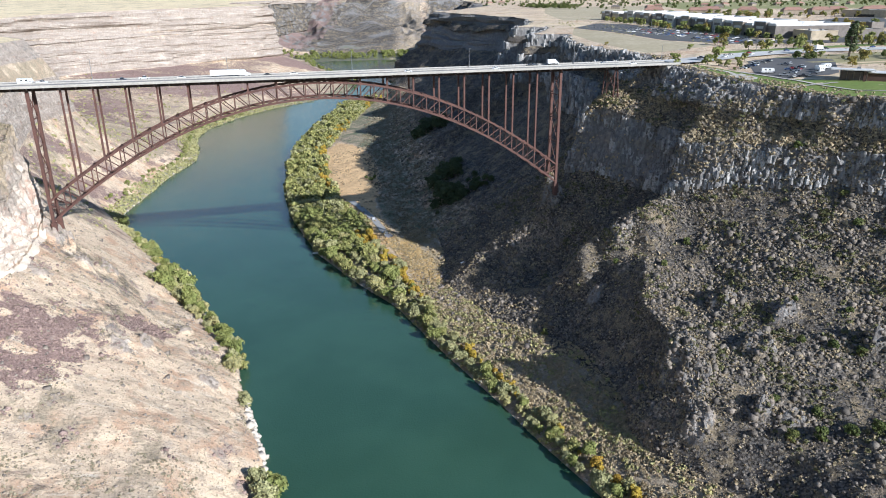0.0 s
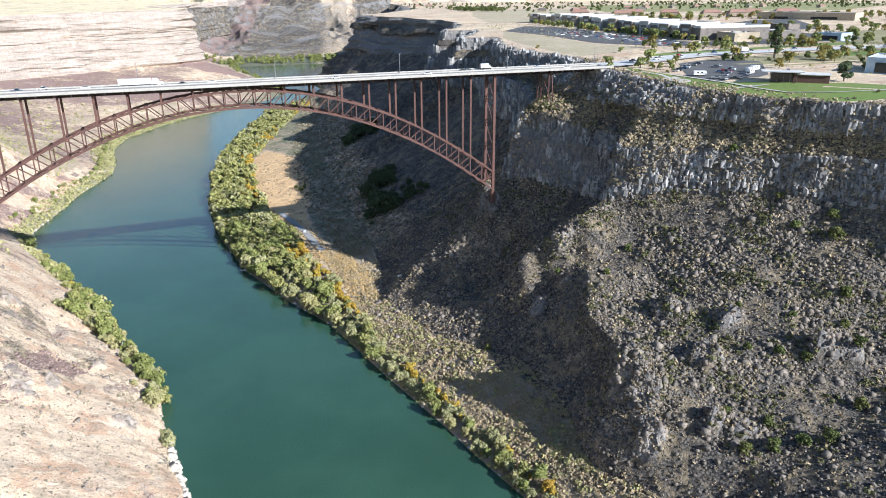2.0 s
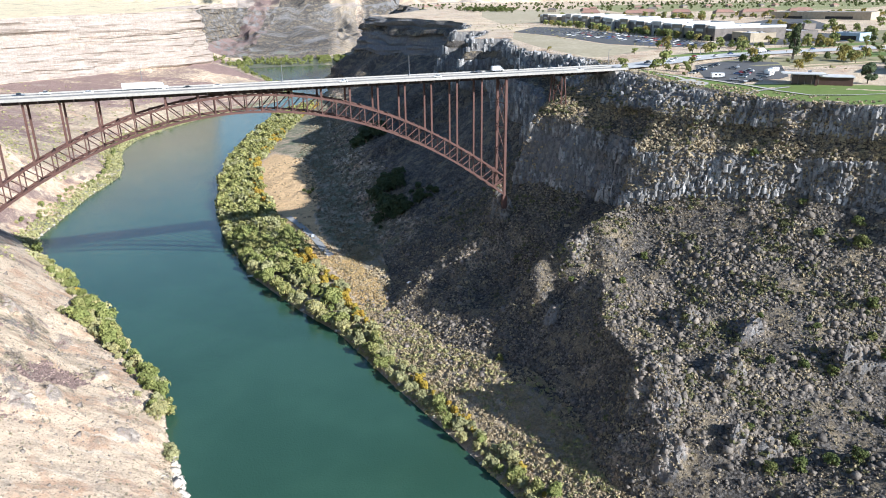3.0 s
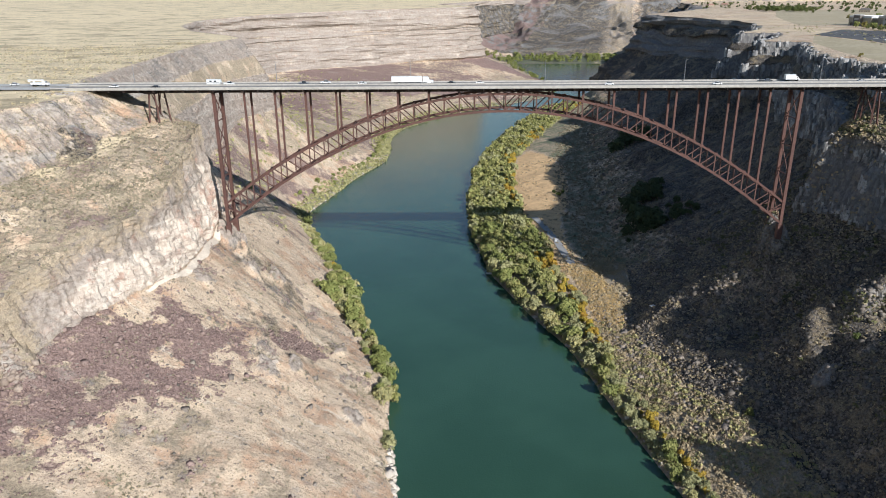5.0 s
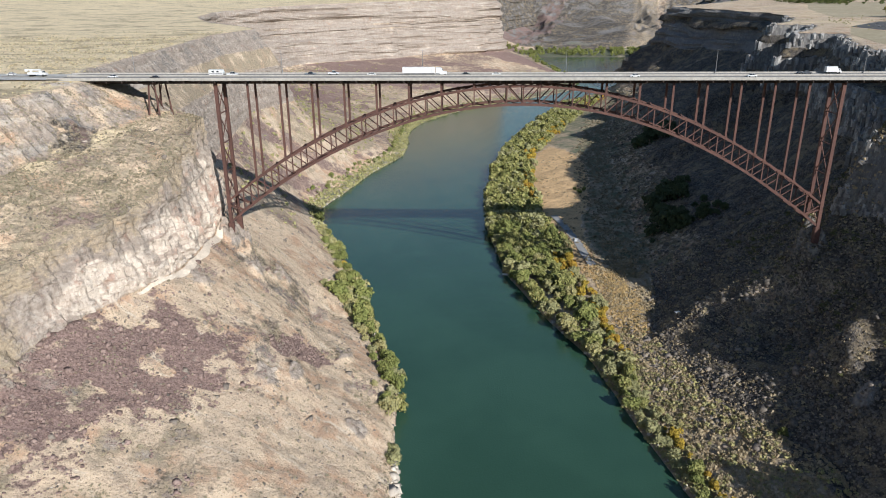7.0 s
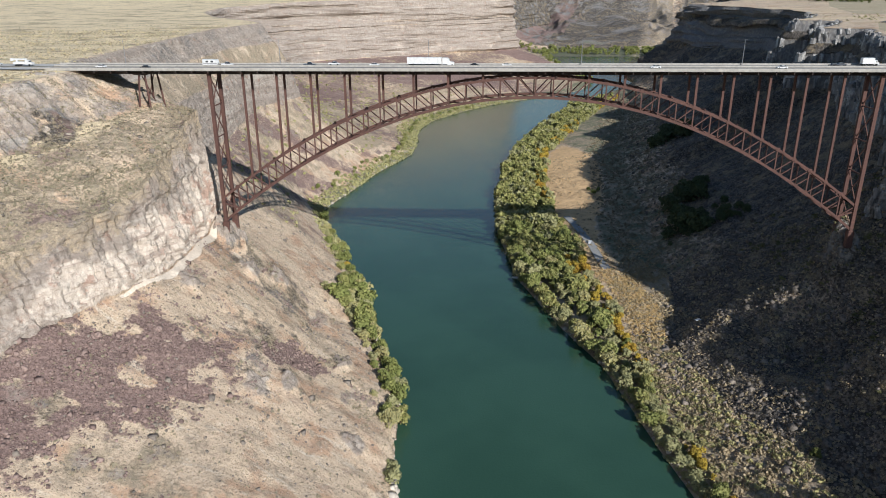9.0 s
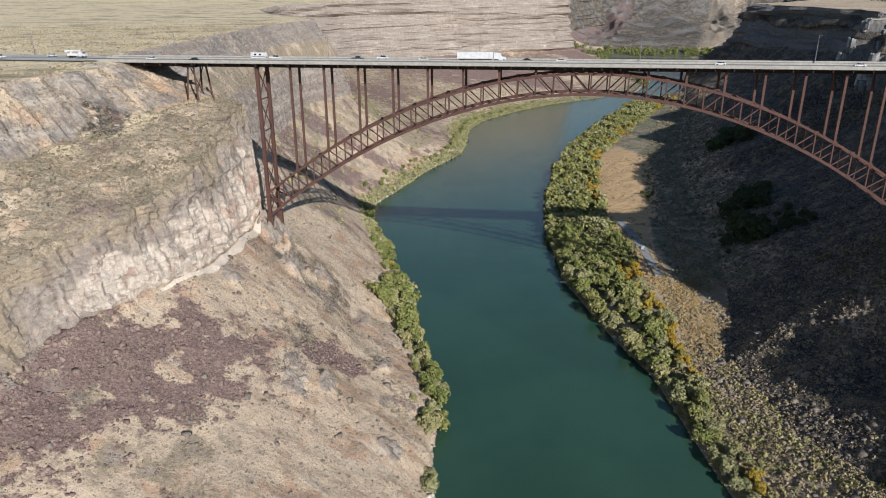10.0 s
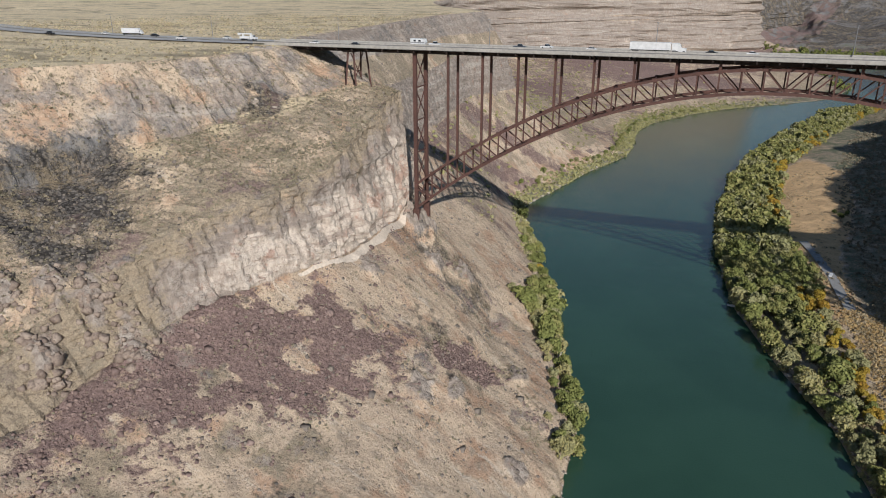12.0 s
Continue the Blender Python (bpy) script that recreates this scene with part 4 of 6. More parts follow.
LEAF = leaf_material("willow_leaves", (0.205, 0.235, 0.072), (0.295, 0.295, 0.095), (0.36, 0.325, 0.125))
LEAF_OLIVE = leaf_material("olive_leaves", (0.37, 0.36, 0.18), (0.295, 0.295, 0.13), (0.42, 0.365, 0.15))
LEAF_DULL = leaf_material("dull_olive_leaves", (0.17, 0.165, 0.075), (0.13, 0.135, 0.055), (0.22, 0.18, 0.09))
LEAF_GOLD = leaf_material("golden_leaves", (0.46, 0.33, 0.05), (0.36, 0.3, 0.07), (0.42, 0.24, 0.045))
LEAF_AUTUMN = leaf_material("autumn_leaves", (0.29, 0.245, 0.07), (0.22, 0.21, 0.07), (0.33, 0.25, 0.06))
LEAF_DARK = leaf_material("dark_leaves", (0.075, 0.10, 0.045), (0.10, 0.12, 0.05), (0.09, 0.115, 0.055))
LEAF_FRESH = leaf_material("fresh_leaves", (0.10, 0.125, 0.038), (0.145, 0.16, 0.045), (0.18, 0.175, 0.055))
SAGE = leaf_material("sagebrush", (0.33, 0.285, 0.195), (0.25, 0.225, 0.15), (0.3, 0.25, 0.17), 0.05)
DRYBUSH = leaf_material("dry_bush", (0.46, 0.375, 0.24), (0.33, 0.275, 0.165), (0.42, 0.32, 0.19), 0.05)
STRAW_TUFT = leaf_material("straw_tufts", (0.56, 0.47, 0.30), (0.42, 0.36, 0.22), (0.5, 0.4, 0.25), 0.05)
GOLD_GRASS = leaf_material("golden_grass", (0.60, 0.42, 0.19), (0.50, 0.36, 0.16), (0.55, 0.42, 0.22), 0.05)
BARK = plain("grey_bark", (0.16, 0.13, 0.10), (0.11, 0.09, 0.07), 3.0, 0.95)


def stone_material(name, a, b, c):
    m, s = material(name, 0.93, 0, 0.15)
    geo = node(m, "ShaderNodeNewGeometry")
    col = blend(m, geo.outputs["Random Per Island"], a, b)
    col = blend(m, sharpen(m, noise_of(m, 1.2, 6), 0.45, 0.7), col, c)
    m.node_tree.links.new(col, s.inputs["Base Color"])
    m.node_tree.links.new(bump(m, noise_of(m, 2.0, 5), 0.5, 0.25), s.inputs["Normal"])
    return m


BASALT = stone_material("basalt_boulders", (0.115, 0.102, 0.088), (0.235, 0.203, 0.167), (0.068, 0.061, 0.054))
WARM_STONE = stone_material("warm_boulders", (0.20, 0.17, 0.145), (0.31, 0.265, 0.215), (0.13, 0.11, 0.095))
RED_STONE = stone_material("dark_red_stones", (0.19, 0.135, 0.117), (0.34, 0.25, 0.215), (0.12, 0.087, 0.079))
OUTCROP = stone_material("brown_outcrop_rock", (0.25, 0.195, 0.155), (0.37, 0.30, 0.24), (0.16, 0.12, 0.1))
SPUR_ROCK = stone_material("spur_rock", (0.17, 0.145, 0.122), (0.28, 0.24, 0.2), (0.11, 0.094, 0.08))
PALE_STONE = stone_material("pale_shore_rock", (0.62, 0.57, 0.49), (0.45, 0.40, 0.34), (0.36, 0.31, 0.26))


def leaves(blobs, count, size, flat=1.0):
    """Quads of leaves on the skins of blobs (centre, radius), with gaps."""
    weight = np.array([r * r for _, r in blobs])
    pick = rng.choice(len(blobs), count, p=weight / weight.sum())
    d = rng.normal(size=(count, 3))
    d /= np.linalg.norm(d, axis=1, keepdims=True)
    d[:, 2] = np.where(d[:, 2] < -0.35, -d[:, 2], d[:, 2])
    c = np.array([b for b, _ in blobs])[pick]
    r = np.array([r for _, r in blobs])[pick]
    at = c + d * (r * rng.uniform(0.72, 1.08, count))[:, None] * (1, 1, flat)
    n = d + rng.normal(scale=0.55, size=(count, 3))
    u = np.cross(n, rng.normal(size=(count, 3)))
    u /= np.linalg.norm(u, axis=1, keepdims=True)
    v = np.cross(n, u)
    v /= np.linalg.norm(v, axis=1, keepdims=True)
    s = (size * rng.uniform(0.6, 1.35, count))[:, None]
    vs = np.stack([at - u * s - v * s * 0.7, at + u * s - v * s * 0.45, at + u * s * 0.8 + v * s * 0.7, at - u * s * 0.7 + v * s * 0.6], 1).reshape(-1, 3)
    fs = np.arange(count * 4).reshape(-1, 4)
    return vs, fs


def trunk_mesh(height, spread, limbs, thick):
    """A tapered trunk with limbs."""
    bm = bmesh.new()
    top = None

    def limb(a, b, ra, rb):
        a, b = Vector(a), Vector(b)
        d = (b - a).normalized()
        s = d.orthogonal().normalized()
        t = d.cross(s)
        nonlocal top
        rings = [[bm.verts.new(p + (s * math.cos(q) + t * math.sin(q)) * r) for q in (0, 1.257, 2.513, 3.77, 5.027)] for p, r in ((a, ra), (b, rb))]
        if top is not None:
            bm.faces.new((top[0], rings[0][0], rings[0][1]))
        else:
            top = rings[1]
        for i in range(5):
            bm.faces.new((rings[0][i], rings[0][(i + 1) % 5], rings[1][(i + 1) % 5], rings[1][i]))

    fork = (0.1, -0.1, height * 0.35)
    limb((0, 0, -0.4), fork, thick, thick * 0.7)
    for i in range(limbs):
        q = 6.283 * i / limbs + rng.uniform(-0.3, 0.3)
        limb(fork, (math.cos(q) * spread * 0.7, math.sin(q) * spread * 0.7, height * rng.uniform(0.65, 0.85)), thick * 0.5, thick * 0.12)
    me = bpy.data.meshes.new("trunk")
    bm.to_mesh(me)
    bm.free()
    me.materials.append(BARK)
    return me


def crown_blobs(height, spread, lobes, low=0.3):
    out = [((0, 0, height * 0.62), spread * 0.62)]
    for i in range(lobes):
        q = 6.283 * i / lobes + rng.uniform(-0.4, 0.4)
        k = rng.uniform(0.35, 0.75)
        out.append(((math.cos(q) * spread * k, math.sin(q) * spread * k, height * rng.uniform(low, 0.82)), spread * rng.uniform(0.2, 0.46)))
    return out


TREES = {}


def tree_kind(key, name, label, leaf, height, spread, lobes, count, size, low=0.3, flat=1.0):
    """One tree of a kind, kept as the model of its copies."""
    vs, fs = leaves(crown_blobs(height, spread, lobes, low), count, size, flat)
    TREES.setdefault(key, []).append(dict(name=name, label=label, crown=mesh_of("crown", vs, fs.tolist(), leaf), trunk=trunk_mesh(height, spread, 5, height * 0.035), vs=vs, fs=fs))


for n in range(4):
    tree_kind("willow", "willow_tree", "bushy green willow growing on the river bank", LEAF, 7.0, 3.8, 15, 950, 0.37, 0.12)
    tree_kind("olive", "russian_olive", "grey-olive bushy tree beside the river", LEAF_OLIVE, 5.5, 3.4, 14, 850, 0.34, 0.12)
for n in range(2):
    tree_kind("gold", "autumn_willow", "yellow autumn willow beside the river", LEAF_GOLD, 5.0, 2.6, 10, 1000, 0.26, 0.15)
    tree_kind("dark", "dark_thicket_tree", "dark shaded tree at the foot of the talus", LEAF_DARK, 8.0, 6.0, 14, 1000, 0.52, 0.15)
    tree_kind("fresh", "green_shrub_tree", "bright green shrub growing among basalt boulders", LEAF_FRESH, 4.0, 2.4, 10, 900, 0.24, 0.2)
    tree_kind("shade", "shade_tree", "rounded green shade tree standing by the car park", LEAF, 7.5, 3.4, 11, 320, 0.55, 0.2)
    tree_kind("shade_gold", "autumn_shade_tree", "yellowing shade tree standing by the car park", LEAF_AUTUMN, 7.0, 3.1, 11, 300, 0.52, 0.2)
tree_kind("pine", "pine_tree", "dark green pine standing on the lawn", LEAF_DARK, 13.0, 4.6, 12, 900, 0.55, 0.12)
tree_kind("poplar", "poplar_tree", "tall narrow dark poplar beside the road", LEAF_DARK, 26.0, 4.2, 14, 1100, 0.7, 0.1, 2.2)


def plant(key, x, y, size, z=None, group=""):
    kinds = TREES[key]
    k = kinds[int(rng.integers(len(kinds)))]
    z = height_at(x, y) if z is None else z
    m = Matrix.LocRotScale((x, y, z), Euler((0, 0, rng.uniform(0, 6.28))), (size * rng.uniform(0.85, 1.15), size * rng.uniform(0.85, 1.15), size * rng.uniform(0.85, 1.15)))
    if "model" in k:
        return copy_thing(k["model"], m)
    t = thing(k["name"], k["label"], "tree", group)
    part("trunk", k["trunk"], None, t)
    part("crown", k["crown"], None, t)
    k["model"] = t
    t.matrix_basis = Matrix.LocRotScale(m.translation, m.to_quaternion(), None)
    return t


def merged(name, label, category, protos, spots, sizes, mat, tilt=0.0, squash=(1, 1, 1)):
    """Very many small pieces as one object: protos are (verts, faces)."""
    if len(spots) == 0:
        return None
    V, L, S, base = [], [], [], 0
    which = rng.integers(len(protos), size=len(spots))
    for n, (vs, fs) in enumerate(protos):
        at, sz = spots[which == n], sizes[which == n]
        if len(at) == 0:
            continue
        q = rng.uniform(0, 6.283, len(at))
        c, s = np.cos(q), np.sin(q)
        v = vs[None] * sz[:, None, None] * np.array(squash)
        if tilt:
            v = v @ np.stack([Euler(rng.normal(scale=tilt, size=3)).to_matrix() for _ in range(1)])[0]
        x = v[..., 0] * c[:, None] - v[..., 1] * s[:, None] + at[:, None, 0]
        y = v[..., 0] * s[:, None] + v[..., 1] * c[:, None] + at[:, None, 1]
        z = v[..., 2] + at[:, None, 2]
        V.append(np.stack([x, y, z], -1).reshape(-1, 3))
        f = (np.asarray(fs)[None] + (np.arange(len(at)) * len(vs))[:, None, None] + base).reshape(-1, np.asarray(fs).shape[1])
        L.append(f)
        base += len(at) * len(vs)
    V = np.concatenate(V)
    me = bpy.data.meshes.new(name)
    me.vertices.add(len(V))
    me.vertices.foreach_set("co", V.ravel())
    loops = np.concatenate([f.ravel() for f in L])
    lens = np.concatenate([np.full(len(f), f.shape[1]) for f in L])
    me.loops.add(len(loops))
    me.loops.foreach_set("vertex_index", loops)
    me.polygons.add(len(lens))
    me.polygons.foreach_set("loop_start", np.r_[0, np.cumsum(lens)[:-1]])
    me.update(calc_edges=True)
    me.materials.append(mat)
    return tagged(new(name, me), label, category, kind="stuff")


def boulder(level):
    bm = bmesh.new()
    for q in rng.normal(size=(6 + 4 * level, 3)):
        q = q / np.linalg.norm(q) * rng.uniform(0.75, 1.1)
        bm.verts.new((q[0] * 1.25, q[1], q[2] * 0.75))
    hull = bmesh.ops.convex_hull(bm, input=bm.verts)
    bmesh.ops.delete(bm, geom=[g for g in hull["geom_interior"] if isinstance(g, bmesh.types.BMVert)], context="VERTS")
    bm.verts.index_update()
    vs = np.array([v.co[:] for v in bm.verts])
    fs = np.array([[v.index for v in f.verts] for f in bm.faces])
    bm.free()
    return vs, fs


def block():
    """An angular broken block."""
    bm = bmesh.new()
    for i in range(8):
        q = Vector((i & 1, i >> 1 & 1, i >> 2)) * 2 - Vector((1, 1, 1))
        bm.verts.new((q.x * rng.uniform(0.45, 1.15), q.y * rng.uniform(0.4, 1.0), q.z * rng.uniform(0.4, 0.95)))
    bmesh.ops.convex_hull(bm, input=bm.verts)
    bmesh.ops.triangulate(bm, faces=bm.faces)
    loose = [v for v in bm.verts if not v.link_faces]
    bmesh.ops.delete(bm, geom=loose, context="VERTS")
    bm.verts.index_update()
    vs = np.array([v.co[:] for v in bm.verts])
    fs = np.array([[v.index for v in f.verts] for f in bm.faces])
    bm.free()
    return vs, fs


STONES = [boulder(1) for _ in range(5)] + [block() for _ in range(6)]
SHARDS = [block() for _ in range(8)]
TUFTS = [leaves([((0, 0, 0.25), 0.55), ((0.35, 0.2, 0.15), 0.4), ((-0.3, 0.25, 0.2), 0.35)], 8, 0.39, 0.8) for _ in range(8)]

BUSHES = [leaves([((0, 0, 0.25), 0.55), ((0.35, 0.2, 0.15), 0.4), ((-0.3, 0.25, 0.2), 0.35)], 18, 0.23, 0.8) for _ in range(6)]

# centres of the ground's cells, for strewing
PG = LAND["P"]
CELL = (PG[:-1, :-1] + PG[1:, :-1] + PG[1:, 1:] + PG[:-1, 1:]) / 4
E1, E2 = PG[1:, :-1] - PG[:-1, :-1], PG[:-1, 1:] - PG[:-1, :-1]
AREA = np.linalg.norm(np.cross(E1, E2), axis=-1)
SEG = np.broadcast_to(LAND["seg"][:-1, None], AREA.shape)
KK, LEFT = LAND["k"][:-1, :-1], LAND["left"][:-1, :-1]
WOB, RED, BOWL = LAND["wob"][:-1, :-1], LAND["red"][:-1, :-1], LAND["bowl"][:-1, :-1]
CX, CY, CZ = CELL[..., 0], CELL[..., 1], CELL[..., 2]
CLUMP = fbm(CX / 22, CY / 22, CZ / 22, 3, 101)
FINE = fbm(CX / 9, CY / 9, CZ / 9, 2, 103)


def strew(weight, count):
    w = np.maximum(weight * AREA, 0).ravel()
    pick = rng.choice(w.size, count, p=w / w.sum())
    i, j = np.unravel_index(pick, AREA.shape)
    u, v = rng.random(count)[:, None], rng.random(count)[:, None]
    return PG[i, j] + E1[i, j] * u + E2[i, j] * v


def seg_is(*some):
    return np.isin(SEG, some) * 1.0


R_NEAR = (1 - LEFT) * ramp(CY, -335, -320) * ramp(CY, 140, 60)
L_NEAR = LEFT * ramp(CY, -335, -320) * ramp(CY, 60, 20)
SLOPES_R = seg_is("talus", "high", "ledge") + 0.5 * seg_is("upper")

p = strew(R_NEAR * (seg_is("talus", "high") * (0.25 + ramp(CLUMP, -0.25, 0.2)) + 0.5 * seg_is("ledge")), 34000)
merged("boulder_field", "dark grey basalt boulders strewn down the canyon slope", "boulders", STONES, p, np.clip(rng.lognormal(-0.78, 0.5, len(p)), 0.2, 2.2), BASALT, 0.3)
p = strew(R_NEAR * (seg_is("talus", "high") * 0.5 * ramp(CLUMP, -0.1, 0.4) + seg_is("bar") * ramp(KK, 0.45, 0.7) * ramp(CY, 70, 0) * ramp(CY, -110, -70)), 7000)
merged("boulder_field", "sunlit brownish boulders on the lower slope", "boulders", STONES, p, np.clip(rng.lognormal(-0.65, 0.5, len(p)), 0.25, 2.2), WARM_STONE, 0.3)
p = strew(R_NEAR * (seg_is("high", "ledge") * ramp(CLUMP, -0.1, 0.3)) * ramp(CY, -30, -60), 260)
merged("boulder_field", "large broken basalt blocks under the cliff", "boulders", SHARDS, p, rng.uniform(0.7, 1.6, len(p)), BASALT, 0.3)
p = strew((1 - LEFT) * ramp(CY, 60, 140) * ramp(CY, 900, 500) * seg_is("talus", "high"), 3500)
merged("boulder_field", "shaded boulders on the slope past the bridge", "boulders", STONES, p, rng.uniform(0.5, 1.8, len(p)), BASALT, 0.3)
p = strew(L_NEAR * seg_is("slope", "low") * ramp(RED, 0.12, 0.6), 5200)
merged("stone_patch", "dark reddish stones covering part of the bank", "stones", STONES, p, np.clip(rng.lognormal(-1.1, 0.5, len(p)), 0.15, 1.4), RED_STONE, 0.3)
p = strew(L_NEAR * (np.clip(BOWL, 0, 1) + 0.05 * seg_is("ledge", "slope")), 2400)
merged("stone_patch", "grey talus stones below the upper cliff", "stones", STONES, p, np.clip(rng.lognormal(-1.2, 0.4, len(p)), 0.15, 0.9), BASALT, 0.3)
p = strew(LEFT * (seg_is("slope", "low", "ledge")) * ramp(CY, -335, -300) * ramp(CY, 300, 100) * (0.2 + ramp(FINE, 0.1, 0.4)), 5000)
merged("stone_patch", "scattered brown stones on the dry bank", "stones", STONES, p, np.clip(rng.lognormal(-1.1, 0.5, len(p)), 0.15, 1.5), WARM_STONE, 0.3)
p = strew(ramp(CY, -250, -230) * ramp(CY, 520, 300) * (LEFT * seg_is("low") * ramp(KK, 0.9, 1.0) + 0.35 * (1 - LEFT) * seg_is("bar") * ramp(KK, 0.08, 0.0)), 900)
merged("shore_rocks", "pale rocks along the waterline", "rocks", STONES, p, np.clip(rng.lognormal(-0.7, 0.5, len(p)), 0.25, 1.8), PALE_STONE, 0.3)

p = strew(R_NEAR * SLOPES_R * (0.2 + ramp(CLUMP, -0.05, 0.35)), 17000)
merged("dry_shrubs", "dry straw-coloured shrubs between boulders", "shrubs", TUFTS, p, np.clip(rng.lognormal(-0.4, 0.45, len(p)), 0.3, 1.9), DRYBUSH)
p = strew(R_NEAR * SLOPES_R * (0.03 + ramp(FINE + 0.5 * CLUMP, 0.15, 0.45)) * ramp(CX, 110, 170), 5200)
TUSSOCKS = [leaves([((0, 0, 0.2), 0.5), ((0.3, 0.1, 0.1), 0.35)], 5, 0.3, 0.8) for _ in range(6)]
q = strew(R_NEAR * SLOPES_R * (0.15 + ramp(FINE + 0.6 * CLUMP, -0.2, 0.35)), 26000)
merged("dry_grass", "straw-brown grass tussocks between the boulders", "grass", TUSSOCKS, q, np.clip(rng.lognormal(-0.55, 0.4, len(q)), 0.25, 1.4), DRYBUSH)
merged("green_shrubs", "olive green shrubs between boulders", "shrubs", BUSHES, p, np.clip(rng.lognormal(0.12, 0.45, len(p)), 0.5, 2.8), LEAF_DULL)
p = strew(L_NEAR * (seg_is("ledge") * (0.35 + ramp(CLUMP, -0.1, 0.3)) + seg_is("slope", "low") * (0.06 + 0.6 * ramp(CLUMP, 0.1, 0.4)) + 0.35 * seg_is("upper")) * (1 - np.clip(BOWL, 0, 1)), 24000)
merged("sagebrush", "grey-green sagebrush on the dry slope", "shrubs", TUFTS, p, np.clip(rng.lognormal(-0.75, 0.4, len(p)), 0.2, 1.4), SAGE)
p = strew(LEFT * seg_is("plain_left") * ramp(CX, -620, -420) * ramp(CY, -260, -180) * ramp(CY, 420, 250) * (0.3 + ramp(CLUMP, -0.1, 0.3)) * (np.abs(CY - 6) > 16), 7000)
merged("sagebrush", "sagebrush on the grassy rim", "shrubs", TUFTS, p[:2600], rng.uniform(0.3, 1.0, 2600), SAGE)
merged("dry_grass", "tufts of straw-coloured grass on the rim", "grass", TUFTS, p[2600:], rng.uniform(0.4, 1.2, len(p) - 2600), STRAW_TUFT)
p = strew(LEFT * (seg_is("low") * ramp(KK, 0.35, 0.8) + seg_is("slope") * 0.05) * ramp(CY, 80, 150) * ramp(CY, 1000, 800), 3600)
merged("bank_shrubs", "green and straw shrubs lining the far bank", "shrubs", TUFTS, p, rng.uniform(1.0, 3.0, len(p)), LEAF_OLIVE)
p = strew((1 - LEFT) * (seg_is("bar") * ramp(KK, 0.62, 0.75) + seg_is("talus") * ramp(KK, 0.6, 0.2)) * ramp(CY, 90, 150) * ramp(CY, 1000, 700), 5200)
merged("sagebrush", "sagebrush covering the shaded flat", "shrubs", TUFTS, p, rng.uniform(0.7, 2.2, len(p)), SAGE)
p = strew((1 - LEFT) * seg_is("bar") * ramp(KK, 0.25, 0.5) * ramp(CY, -230, -215) * ramp(CY, 200, 120) * (0.15 + ramp(FINE + CLUMP, 0.0, 0.4)), 3400)
merged("dry_shrubs", "dry grass and shrubs along the river path", "shrubs", TUFTS, p, rng.uniform(0.5, 1.7, len(p)), DRYBUSH)


def shore_x(rows, y):
    k = np.array(rows)
    return float(np.interp(y, k[:, 0], k[:, 1]))


def footpath():
    """A pale trodden path along the foot of the left cliff, laid on the ground."""
    rows = np.where((LAND["seg"] == "slope") & (LAND["left"][:, 0]))[0][:4]
    cols = np.where((LAND["ys"] > -92) & (LAND["ys"] < 2))[0]
    vs, fs = [], []
    for n, j in enumerate(cols):
        edge = PG[rows[0], j] * 0.5 + PG[rows[1], j] * 0.5
        off = PG[rows[3], j] - edge
        off = off / np.linalg.norm(off) * (3.0 + 1.2 * float(vnoise(LAND["ys"][j] / 9, 0.2, 0.2, 231))) * float(np.interp(LAND["ys"][j], [-92, -70, -5, 2], [0.25, 1, 1, 0.4]))
        for w in (0.0, 0.5, 1.0):
            vs.append(edge + off * w + (0, 0, 0.7 - 0.45 * w))
        if n:
            fs += [(3 * n - 3, 3 * n - 2, 3 * n + 1, 3 * n), (3 * n - 2, 3 * n - 1, 3 * n + 2, 3 * n + 1)]
    mat = plain("pale_dust", (0.74, 0.65, 0.54), (0.64, 0.545, 0.44), 0.8, 0.95, relief=0.2)
    return tagged(new("footpath", mesh_of("footpath", vs, fs, mat, True)), "pale dusty footpath along the foot of the cliff", "path", kind="structure")


footpath()
p = strew(LEFT * seg_is("low") * ramp(KK, 0.86, 0.97) * ramp(CY, -250, -235) * ramp(CY, -80, -110), 420)
merged("shore_rocks", "white weathered rocks along the waterline", "rocks", SHARDS, p, np.clip(rng.lognormal(0.1, 0.45, len(p)), 0.5, 2.4), PALE_STONE, 0.3, (1, 1, 0.7))
NEAR_BAR = (1 - LEFT) * seg_is("bar") * ramp(CY, -240, -225) * ramp(CY, 25, -5)
p = strew(NEAR_BAR * ramp(KK, 0.1, 0.25) * (0.35 + ramp(FINE, -0.2, 0.3)), 5200)
merged("dry_shrubs", "dry straw and grey shrubs on the river bank", "shrubs", BUSHES, p, np.clip(rng.lognormal(0.1, 0.4, len(p)), 0.5, 2.4), DRYBUSH)
p = strew(NEAR_BAR * (0.2 + ramp(FINE + CLUMP, 0.0, 0.4)), 1700)
merged("bank_shrubs", "olive shrubs on the river bank", "shrubs", BUSHES, p, np.clip(rng.lognormal(0.35, 0.4, len(p)), 0.7, 2.8), LEAF_OLIVE)
p = strew((1 - LEFT) * seg_is("bar") * ramp(CY, 0, 25) * ramp(CY, 125, 105) * ramp(np.abs(CX - np.interp(CY, [17, 61, 110], [69, 72, 64])), 12, 7), 2200)
merged("dry_grass", "golden dry grass beside the trees", "grass", BUSHES, p, np.clip(rng.lognormal(-0.2, 0.4, len(p)), 0.4, 1.6), GOLD_GRASS)

